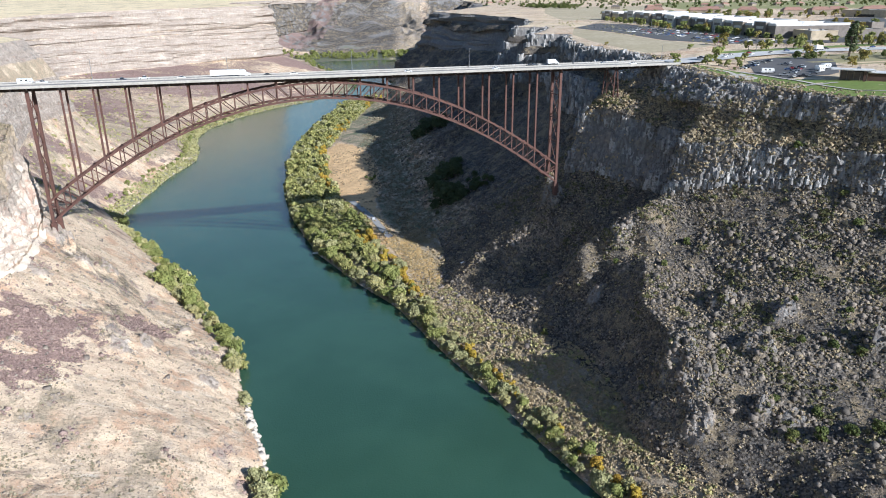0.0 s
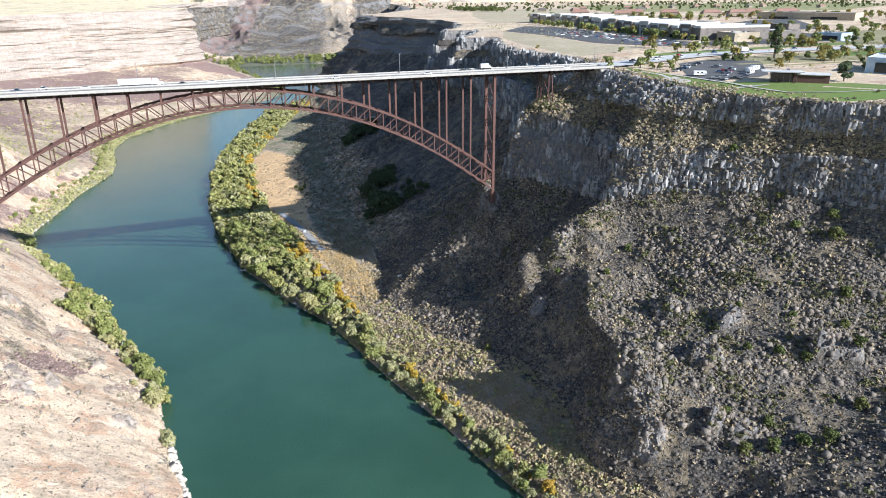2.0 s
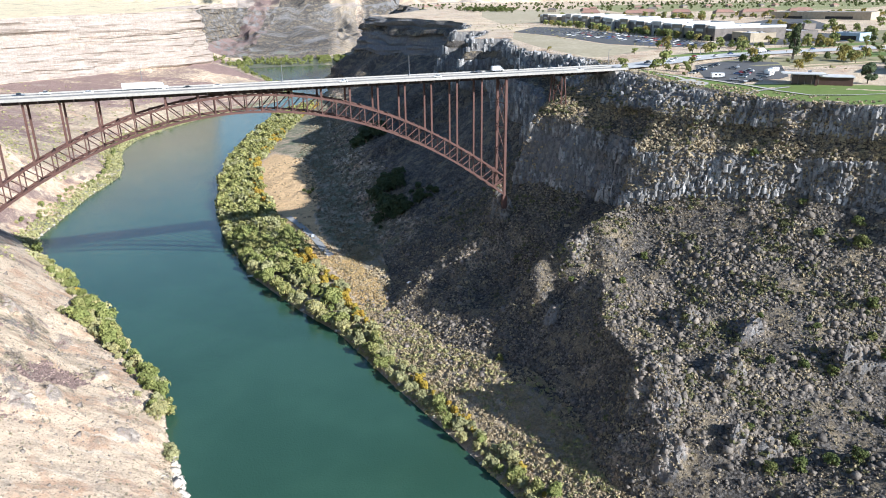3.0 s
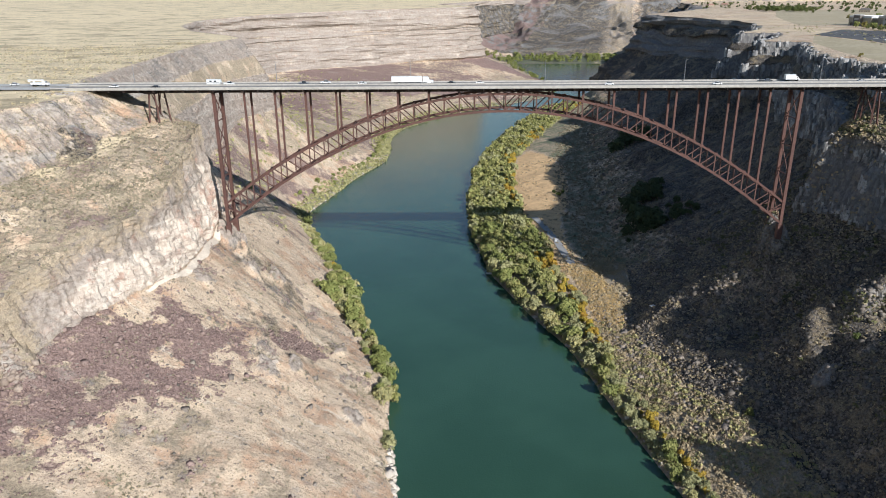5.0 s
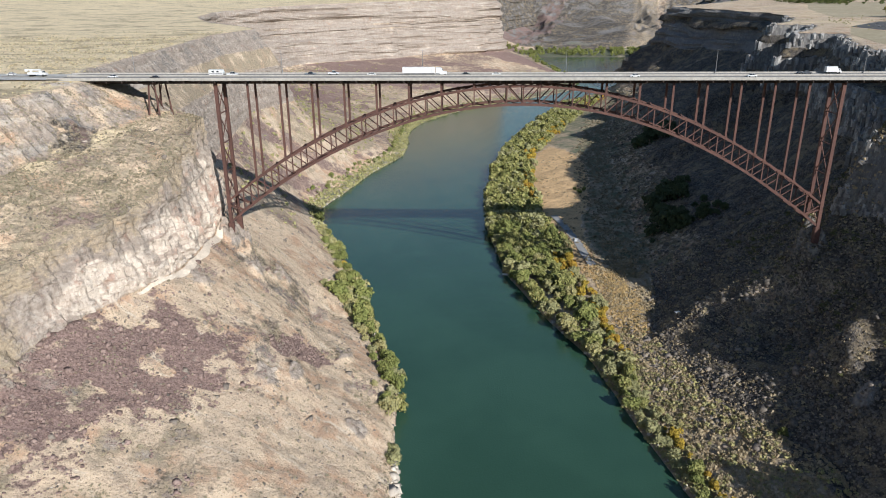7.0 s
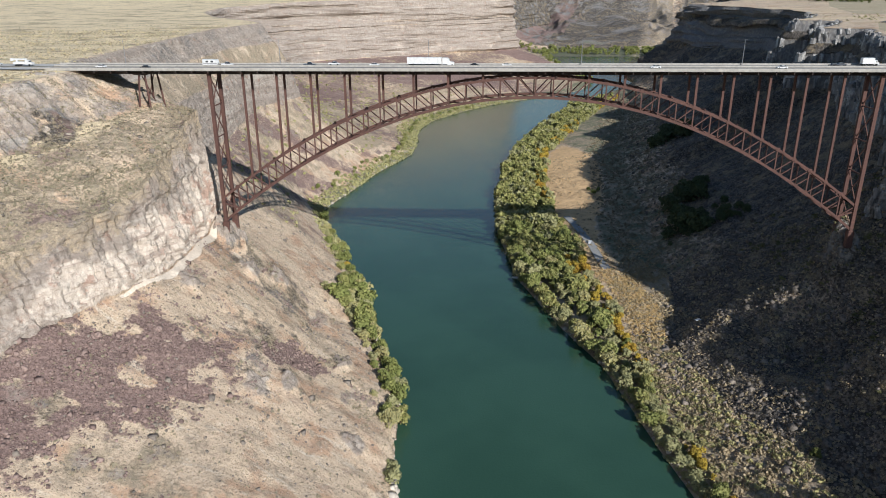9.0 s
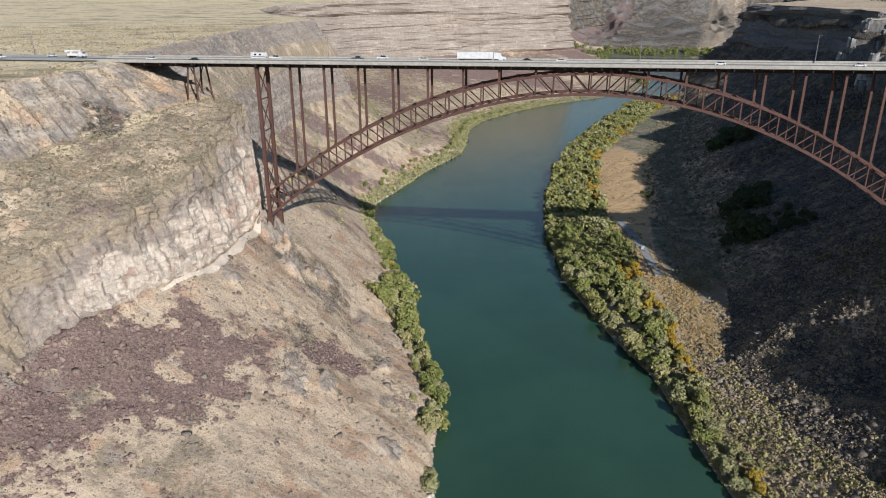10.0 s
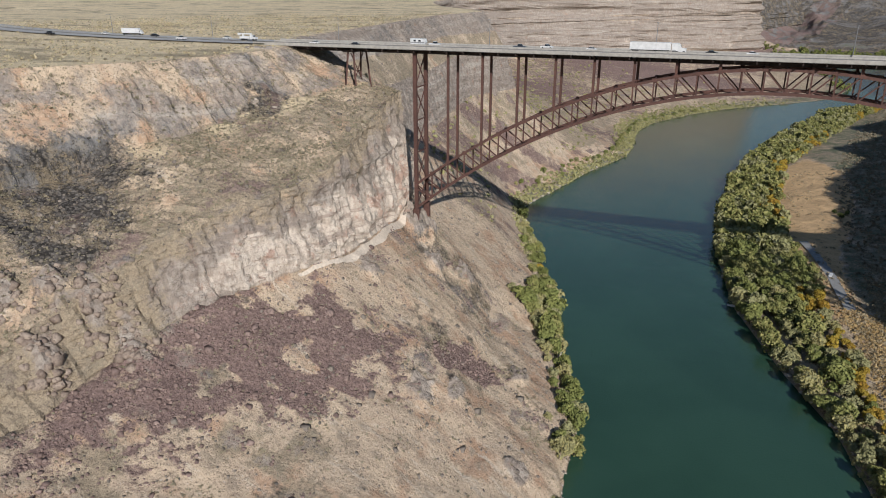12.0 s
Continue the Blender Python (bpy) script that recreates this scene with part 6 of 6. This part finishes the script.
building("shop", "beige shop with an arched brick entrance", 470, 158, 30, 26, 8, -100, BEIGE, WHITE, ((0, 6, 0.2, 5, GLASS), (-9, 5, 0.2, 3, GLASS)))
building("office", "grey office block beside the road", 660, 285, 36, 22, 8, -80, GREYWALL, WHITE, ((-9, 12, 2, 2, GLASS), (9, 12, 2, 2, GLASS)))
building("office", "round-fronted pale office beside a lawn", 560, 120, 24, 18, 7, -80, BLUEPANEL, WHITE, ((0, 18, 1, 4, GLASS),))
building("warehouse_store", "long beige store with a grey roof, far off", 960, 520, 150, 60, 11, -62, BEIGE, CONCRETE, ((-40, 30, 1, 4, GLASS), (30, 40, 1, 4, GLASS)))
building("warehouse_store", "long pale store behind a car park, far off", 1110, 400, 120, 60, 10, -66, TANWALL, WHITE, ((0, 60, 1, 4, GLASS),))
building("panel_building", "pale blue and white metal-clad building beside the road", 372, -92, 30, 40, 9, -60, BLUEPANEL, WHITE, ((-6, 8, 1, 6, GLASS), (8, 5, 1, 6, GLASS)))
building("glass_building", "glass-fronted building with a white roof", 404, -120, 20, 24, 8, -60, BLUEPANEL, WHITE, ((0, 16, 0.5, 6, GLASS),))


def visitor_centre():
    x, y = 288, -92
    t = thing("visitor_centre", "low brick visitor centre with an overhanging white flat roof", "building", at=pose(x, y, height_at(x, y) - 0.2, 0, 0, -42) @ Matrix.Diagonal((0.82, 0.82, 0.95, 1)))
    part("glass_hall", slab((-10, -5, 0), (6, 7, 5.2)), GLASS, t, "dark glazed hall")
    for u in (-10, -6, -2, 2, 6):
        part("mullion", slab((u - 0.15, -5.2, 0), (u + 0.15, -4.98, 5.2)), GREYWALL, t)
    part("brick_wing", slab((6.2, -4.5, 0), (26, 9, 4.6), 0.05), BRICK, t, "dark red brick wing")
    part("brick_pier", slab((3.6, -9.0, 0), (5.2, -7.6, 5.8)), BRICK, t)
    # roof that rises a little towards the rim
    bm = bmesh.new()
    lo = [bm.verts.new(p) for p in ((-16, -10.5, 6.2), (10, -10.5, 6.0), (10, 10, 5.3), (-16, 10, 5.4))]
    hi = [bm.verts.new((v.co.x, v.co.y, v.co.z + 0.6)) for v in lo]
    bm.faces.new(lo[::-1]), bm.faces.new(hi)
    for i in range(4):
        bm.faces.new((lo[i], lo[(i + 1) % 4], hi[(i + 1) % 4], hi[i]))
    part("main_roof", bm, WHITE, t, "white overhanging roof")
    part("wing_roof", slab((6, -5.5, 4.6), (27, 10, 5.0)), WHITE, t, "white flat roof")
    part("chimney", slab((0, 4, 5.8), (2, 6, 7.2)), RUBBER_GREY, t)


visitor_centre()


def house(x, y, w, d, h, turn, wall, roof):
    t = thing("house", "distant house with a reddish pitched roof", "house", "houses far behind the shops", at=pose(x, y, height_at(x, y) - 0.3, 0, 0, turn))
    part("wall", slab((-w / 2, -d / 2, 0), (w / 2, d / 2, h)), wall, t)
    bm = bmesh.new()
    p = [bm.verts.new(q) for q in ((-w / 2 - 0.8, -d / 2 - 0.8, h), (w / 2 + 0.8, -d / 2 - 0.8, h), (w / 2 + 0.8, d / 2 + 0.8, h), (-w / 2 - 0.8, d / 2 + 0.8, h), (-w / 2 + d * 0.3, 0, h + d * 0.3), (w / 2 - d * 0.3, 0, h + d * 0.3))]
    for f in ((0, 1, 5, 4), (1, 2, 5), (2, 3, 4, 5), (3, 0, 4), (3, 2, 1, 0)):
        bm.faces.new([p[i] for i in f])
    part("roof", bm, roof, t)
    for u in range(int(w / 4)):
        part("window", slab((-w / 2 + 2 + u * 4 - 0.7, -d / 2 - 0.12, 1.2), (-w / 2 + 2 + u * 4 + 0.7, -d / 2 - 0.01, 2.6)), GLASS, t)


for i in range(9):
    house(700 + i * 52, 760 + rng.uniform(-40, 40) - i * 12, 34, 18, 9, -25 + rng.uniform(-10, 10), TANWALL, REDROOF)
for i in range(12):
    house(800 + i * 75, 1120 + rng.uniform(-80, 120), 20, 13, 5, rng.uniform(-40, 20), TANWALL, REDROOF if i % 3 else GREYWALL)
for i in range(5):
    house(520 + i * 60, 1750 + rng.uniform(-40, 40), 20, 13, 5, rng.uniform(-40, 20), TANWALL, REDROOF)

# town trees
for x, y, s, key in ((234, 2, 1.05, "shade"), (250, -10, 0.7, "shade"), (254, -16, 0.7, "shade"), (258, -20, 0.65, "shade"), (262, -26, 0.65, "shade"), (254, -32, 0.5, "fresh"), (270, -14, 0.7, "shade"), (284, -2, 0.9, "shade"), (318, -104, 1.0, "pine"),
                     (350, -130, 0.8, "shade"), (378, 6, 1.0, "poplar"), (300, 84, 0.7, "shade"), (340, 66, 0.9, "shade_gold"), (262, 150, 0.6, "shade_gold"), (420, -10, 0.9, "shade"), (436, -6, 0.8, "shade"), (400, 24, 0.8, "shade"), (300, -140, 0.4, "fresh"),
                     (336, -40, 0.7, "shade_gold"), (362, 30, 0.8, "shade"), (520, 20, 1.2, "shade"), (545, 30, 1.2, "shade"), (570, 10, 1.2, "shade")):
    plant(key, x, y, s, group="trees of the town")
for i in range(56):
    k = i / 55
    plant(("shade", "fresh", "shade_gold", "shade", "shade")[i % 5], 446 + 45 * k + rng.uniform(-8, 2) - 38 * (1 - k) * 0, 170 + 400 * k + rng.uniform(-5, 5), rng.uniform(0.8, 1.35), group="trees of the town")
for i in range(150):
    x, y = 262 + rng.uniform(0, 330), rng.uniform(-70, 130)
    if abs(y - 40) < 17 or (x < 345 and y < -4) or (x < 340 and y > 55):
        continue
    plant(("shade", "fresh", "shade", "shade_gold")[i % 4], x, y, rng.uniform(0.6, 1.4), group="trees of the town")
for i in range(60):
    plant("shade" if i % 3 else "shade_gold", 540 + rng.uniform(0, 420), 120 + rng.uniform(0, 200), rng.uniform(0.8, 1.7), group="trees of the town")
for i in range(34):
    plant("shade" if i % 4 else "shade_gold", 380 + rng.uniform(0, 200), 70 + rng.uniform(0, 60), rng.uniform(0.4, 0.8), group="trees of the town")
for i in range(150):
    x = 560 + rng.uniform(0, 900)
    plant("shade" if i % 3 else "shade_gold", x, 640 - (x - 560) * 0.15 + rng.uniform(-60, 160), rng.uniform(0.8, 1.7), group="trees of the town")
spots = np.array([(x, 1300 + rng.uniform(-250, 900), 150.0, rng.uniform(0.6, 1.3)) for x in rng.uniform(650, 2600, 700)] + [(rng.uniform(640, 760), rng.uniform(1180, 1320), 150.0, rng.uniform(1.0, 1.7)) for _ in range(60)])
spots[:, 2] = [height_at(a, b) for a, b in spots[:, :2]]
merged("distant_trees", "distant dark green tree rows behind the town", "trees", SPARSE["shade"], spots[:, :3], spots[:, 3], LEAF_FRESH)
p = strew((1 - LEFT) * seg_is("plain_right") * ramp(CX, 700, 520) * ramp(CY, -250, -180) * ramp(CY, 700, 600) * (0.05 + ramp(FINE, 0.1, 0.4)) * (np.abs(CX - 300) > 50), 900)
q = strew((1 - LEFT) * seg_is("plain_right") * ramp(CY, -250, -220) * ramp(CY, 60, 40) * (KK < 14) * (0.2 + ramp(FINE, 0.0, 0.4)), 700)
merged("verge_shrubs", "dry brown brush along the canyon rim", "shrubs", TUFTS, q, rng.uniform(0.4, 1.3, len(q)), DRYBUSH)
merged("verge_shrubs", "low shrubs along the roads and rim", "shrubs", TUFTS, p, rng.uniform(0.5, 1.4, len(p)), LEAF_OLIVE)


# ---- vehicles ----
def loft(prof, w, top_in=0.0, z_in=0.0):
    """A car-like body: a side outline (x, z) drawn out to the width w, drawn in above z_in."""
    bm = bmesh.new()
    rows = []
    for s in (-1, 1):
        rows.append([bm.verts.new((x, s * (w / 2 - (top_in if z > z_in else 0)), z)) for x, z in prof])
    n = len(prof)
    bm.faces.new(rows[0]), bm.faces.new(rows[1][::-1])
    for i in range(n):
        bm.faces.new((rows[0][(i + 1) % n], rows[0][i], rows[1][i], rows[1][(i + 1) % n]))
    bmesh.ops.recalc_face_normals(bm, faces=bm.faces)
    return bm


def wheel_mesh(r, w):
    bm = bmesh.new()
    bmesh.ops.create_cone(bm, cap_ends=True, segments=14, radius1=r, radius2=r, depth=w, matrix=Matrix.Rotation(math.pi / 2, 4, "X"))
    bmesh.ops.bevel(bm, geom=[e for e in bm.edges if len(e.link_faces) == 2 and any(len(f.verts) > 4 for f in e.link_faces)], offset=0.05, segments=1, affect="EDGES")
    me = bpy.data.meshes.new("wheel")
    bm.to_mesh(me)
    bm.free()
    me.materials.append(TYRE)
    return me


CAR_WHEEL, TRUCK_WHEEL = wheel_mesh(0.34, 0.24), wheel_mesh(0.52, 0.5)


def wheels(t, xs, half, me, r):
    for x in xs:
        for s in (-1, 1):
            w = part("wheel", me, None, t)
            w.location = (x, s * half, r)


def car(paint, word, shape="saloon"):
    t = thing("pickup" if shape == "pickup" else "car", "%s %s with dark windows" % (word, "pickup truck" if shape == "pickup" else "car"), "vehicle", "cars and trucks")
    if shape == "pickup":
        part("body", loft([(-2.7, 0.45), (2.75, 0.45), (2.8, 0.95), (1.4, 1.12), (-0.9, 1.12), (-0.9, 1.1), (-2.7, 1.1)], 1.95), paint, t)
        part("cabin", loft([(-0.8, 1.1), (1.35, 1.1), (0.7, 1.85), (-0.65, 1.88)], 1.8, 0.18, 1.5), GLASS, t, "dark cab windows")
        part("roof", slab((-0.6, -0.72, 1.86), (0.68, 0.72, 1.93)), paint, t)
        wheels(t, (-1.75, 1.75), 0.88, CAR_WHEEL, 0.34)
    else:
        part("body", loft([(-2.2, 0.35), (2.2, 0.35), (2.3, 0.7), (1.3, 0.98), (-1.5, 1.0), (-2.25, 0.9)], 1.82), paint, t)
        part("cabin", loft([(-1.6, 0.98), (1.25, 0.96), (0.45, 1.44), (-0.95, 1.47)], 1.7, 0.2, 1.2), GLASS, t, "dark windows")
        part("roof", slab((-0.9, -0.62, 1.44), (0.42, 0.62, 1.52)), paint, t)
        wheels(t, (-1.4, 1.4), 0.82, CAR_WHEEL, 0.34)
    return t


MODELS = []
for i, paint in enumerate(PAINTS):
    for shape in ("saloon", "pickup"):
        if shape == "pickup" and i > 3:
            continue
        MODELS.append([paint, PAINT_WORDS[i], shape, None])


def park(which, x, y, z, turn):
    k = MODELS[which % len(MODELS)]
    m = pose(x, y, z, 0, 0, turn)
    if k[3] is None:
        k[3] = car(*k[:3])
        k[3].matrix_basis = m
        return k[3]
    return copy_thing(k[3], m)


def box_truck(x, y, z, turn, length=7.5, label="white box truck on the bridge", name="box_truck"):
    t = thing(name, label, "vehicle", "cars and trucks", at=pose(x, y, z, 0, 0, turn))
    part("cargo_box", slab((-length / 2, -1.2, 0.9), (length / 2 - 2.2, 1.2, 3.5), 0.05), PAINTS[0], t, "white cargo box")
    part("chassis", slab((-length / 2, -0.6, 0.5), (length / 2, 0.6, 0.88)), TYRE, t)
    part("cab", loft([(length / 2 - 2.1, 0.6), (length / 2, 0.6), (length / 2, 1.4), (length / 2 - 0.6, 1.6), (length / 2 - 1.0, 2.5), (length / 2 - 2.1, 2.55)], 2.1), PAINTS[0], t)
    part("windscreen", slab((length / 2 - 1.5, -1.07, 1.65), (length / 2 - 1.05, 1.07, 2.3)), GLASS, t)
    wheels(t, (-length / 2 + 1.4, length / 2 - 1.2), 1.0, TRUCK_WHEEL, 0.52)
    return t


def semi(x, y, z, turn):
    t = thing("semi_truck", "white articulated lorry with a long box trailer", "vehicle", "cars and trucks", at=pose(x, y, z, 0, 0, turn))
    part("trailer", slab((-11.5, -1.3, 1.15), (4.6, 1.3, 4.1), 0.05), PAINTS[0], t, "long white box trailer")
    part("trailer_frame", slab((-11, -0.5, 0.8), (4, 0.5, 1.13)), TYRE, t)
    part("cab", loft([(5.0, 0.7), (10.4, 0.7), (10.5, 1.9), (8.6, 2.2), (8.2, 3.3), (7.4, 3.9), (5.0, 3.9)], 2.45), PAINTS[0], t)
    part("windscreen", slab((8.15, -1.1, 2.3), (8.5, 1.1, 3.1)), GLASS, t)
    part("fuel_tank", slab((5.2, -1.3, 0.6), (6.8, -1.23, 1.2)), RUBBER_GREY, t)
    wheels(t, (-10, -8.7, 5.6, 6.9, 9.6), 1.05, TRUCK_WHEEL, 0.52)


def bucket_truck(x, y, z, turn):
    t = thing("utility_truck", "white utility truck with a folded boom", "vehicle", "cars and trucks", at=pose(x, y, z, 0, 0, turn))
    part("bed", slab((-4.5, -1.2, 0.9), (1.4, 1.2, 2.0), 0.05), PAINTS[0], t)
    part("boom", slab((-4.8, -0.3, 2.9), (2.2, 0.3, 3.5), 0.05), PAINTS[0], t, "white folded boom")
    part("boom_post", slab((-3.4, -0.35, 2.0), (-2.6, 0.35, 2.9)), PAINTS[0], t)
    part("bucket", slab((-6.0, -0.6, 2.4), (-4.85, 0.6, 3.6), 0.05), PAINTS[0], t)
    part("cab", loft([(1.6, 0.7), (4.8, 0.7), (4.9, 1.6), (3.6, 1.8), (3.2, 2.7), (1.6, 2.75)], 2.2), PAINTS[0], t)
    part("windscreen", slab((3.25, -1.0, 1.85), (3.55, 1.0, 2.5)), GLASS, t)
    wheels(t, (-3.2, -2.0, 3.6), 1.0, TRUCK_WHEEL, 0.52)


def camper(x, y, z, turn, label="white camper trailer with a grey stripe"):
    t = thing("camper_trailer", label, "vehicle", "cars and trucks", at=pose(x, y, z, 0, 0, turn))
    part("body", loft([(-3.6, 0.6), (3.4, 0.6), (3.9, 1.6), (3.4, 3.0), (-3.6, 3.05)], 2.3), PAINTS[0], t)
    part("stripe", slab((-3.5, -1.19, 1.2), (3.3, -1.155, 1.5)), RUBBER_GREY, t)
    for u in (-2.0, 0.4):
        part("window", slab((u, -1.19, 1.8), (u + 1.2, -1.155, 2.5)), GLASS, t)
    part("tow_bar", slab((3.6, -0.1, 0.5), (5.0, 0.1, 0.62)), TYRE, t)
    wheels(t, (-0.6, 0.4), 1.0, CAR_WHEEL, 0.34)


ROAD_Z = DECK_HI + 0.01
semi(-48, 9.2, ROAD_Z, 0)
bucket_truck(-246, 9.0, 148.93, 0)
camper(-153.5, 9.4, ROAD_Z, 0)
park(1, -145.5, 9.4, ROAD_Z, 0)
box_truck(152, 14.6, ROAD_Z, 0)
for which, x, y, turn in ((0, -203, 1.0, 180), (2, -180, -2.6, 180), (7, -106, 9.4, 0), (1, -95, 13.6, 0), (0, -75, 9.4, 0), (2, -28, 9.4, 0), (0, -13, 9.4, 0), (0, 53, 1.2, 180), (0, 108, 1.0, 180), (2, 134, 9.4, 0), (6, 139, 13.4, 0), (0, 200, -2.4, 180), (4, 186, 9.4, 0)):
    park(which, x, y, ROAD_Z, turn)
for which, x, y, turn in ((0, -262, 13, 3), (1, -282, 2, 182), (2, -312, 16, 6), (0, -352, 21, 8), (3, -380, 8, 188)):
    park(which, x, y, 148.95, turn)
box_truck(-335, 24, 148.95, 6, 13, "white lorry on the highway", "box_truck")
for i, (x, y) in enumerate(((262, 15), (285, 20), (300, 34), (315, 30), (322, 42), (338, 38), (362, 50), (380, 42), (402, 54), (425, 46), (450, 56), (470, 45), (500, 53), (540, 44))):
    park(int(rng.integers(11)), x, y, 149.5, 20 if x < 340 else 4)
box_truck(392, 50, 149.5, 4, 8, "white box truck on the highway", "box_truck")
# visitor centre car park
for i in range(13):
    x, y = 262 + 3.1 * i, -32 + 1.9 * i
    if i not in (3, 7, 8):
        park(int(rng.integers(11)), x, y + 2, height_at(x, y) + 0.14, 118 + rng.uniform(-4, 4))
    x, y = 266 + 3.0 * i, -74 + 2.6 * i
    if i not in (2, 5, 10) and i > 1:
        park(int(rng.integers(11)), x, y + 8, height_at(x, y) + 0.14, 118 + rng.uniform(-4, 4))
for i, (x, y) in enumerate(((262, -50), (266, -52), (264, -64), (278, -18), (284, -14), (266, -70), (270, -72), (274, -73), (283, -66), (289, -62), (282, -46), (290, -40), (298, -24), (306, -20))):
    park(int(rng.integers(11)), x, y, height_at(x, y) + 0.14, -38 + 90 * (i % 2))
camper(300, -52, height_at(300, -52) + 0.14, 20)
camper(293, -60, height_at(293, -60) + 0.14, 25, "white camper trailer parked beside others on asphalt")
camper(262, -52, height_at(262, -52) + 0.14, -20, "small white trailer on the car park")
camper(310, -46, height_at(310, -46) + 0.14, 15, "white camper van at the car park's edge")
# shopping centre car park, in rows
n = 0
for row in range(9):
    for i in range(34):
        k = i / 33
        x, y = 372 + row * 9.5 + 20 * math.sin(k * 3.1), 140 + 330 * k
        x += 30 * max(0, k - 0.6)
        front = np.interp(y, [150, 240, 366, 510, 612], [440, 446, 468, 500, 494])
        back = np.interp(y, [128, 190, 320, 425, 528], [374, 347, 370, 364, 445])
        if back + 4 < x < front - 8 and rng.random() < 0.72:
            park(int(rng.integers(11)), x, y + rng.uniform(-0.5, 0.5), 149.2 + 0.0 * n, rng.choice((0, 180)) + 6)
            n += 1


# ---- lamps, raft and small things ----
def lamp(x, y, z, turn, high=11.5, name="street_lamp", label="grey street lamp pole on the bridge deck"):
    t = thing(name, label, "lamp", "street lamps", at=pose(x, y, z, 0, 0, turn))
    bm = bmesh.new()
    bmesh.ops.create_cone(bm, cap_ends=True, segments=8, radius1=0.2, radius2=0.11, depth=high, matrix=Matrix.Translation((0, 0, high / 2)))
    part("pole", bm, RUBBER_GREY, t)
    part("arm", slab((-0.06, -2.4, high - 0.12), (0.06, 0.1, high)), RUBBER_GREY, t)
    part("lamp_head", slab((-0.18, -2.9, high - 0.2), (0.18, -2.2, high + 0.02), 0.04), RUBBER_GREY, t)
    part("base", slab((-0.35, -0.35, 0), (0.35, 0.35, 0.5), 0.05), CONCRETE, t)


for x in (-199, -122, -50, 22, 96, 168):
    lamp(x, SIDE_HI - 0.9, DECK_HI, 0)
for x, y in ((236, 22), (300, 50), (344, 62), (396, 64), (-280, 24), (-360, 34), (390, 180), (400, 260), (420, 340)):
    lamp(x, y, height_at(x, y), 0, 11, "street_lamp", "grey street lamp beside the road")


def raft(x, y, turn, l, w):
    t = thing("dock", "small white floating dock by the bank", "dock", at=pose(x, y, 0, 0, 0, turn))
    part("float", slab((-l / 2, -w / 2, -0.3), (l / 2, w / 2, 0.35), 0.08), PALE_DECK, t)
    part("gangway", slab((l / 2, -0.5, 0.2), (l / 2 + 5, 0.5, 0.4)), RUBBER_GREY, t)


PALE_DECK = plain("pale_dock_boards", (0.72, 0.72, 0.70), (0.62, 0.62, 0.6), 1.0, 0.8)
raft(0.0, 111, -12, 6.5, 2.4)
t = thing("boat_trailer", "white boat trailer standing on the ramp", "vehicle", at=pose(56, 168, height_at(56, 168) + 0.3, 0, 0, 75))
part("hull", loft([(-2.6, 0.5), (2.0, 0.5), (2.9, 1.3), (-2.6, 1.3)], 1.9), PAINTS[0], t)
wheels(t, (-0.5,), 0.9, CAR_WHEEL, 0.34)
for x, y, s in ((30, 62, 1.0), (93, 20, 0.8)):
    t = thing("picnic_shelter", "small white flat shelter beside the river path", "shelter", at=pose(x, y, height_at(x, y), 0, 0, 20))
    part("roof", slab((-2 * s, -1.2 * s, 2.0), (2 * s, 1.2 * s, 2.2)), PALE_DECK, t)
    for u in (-1.7, 1.7):
        for v in (-1.0, 1.0):
            part("post", slab((u * s - 0.08, v * s - 0.08, -0.3), (u * s + 0.08, v * s + 0.08, 2.0)), RUBBER_GREY, t)
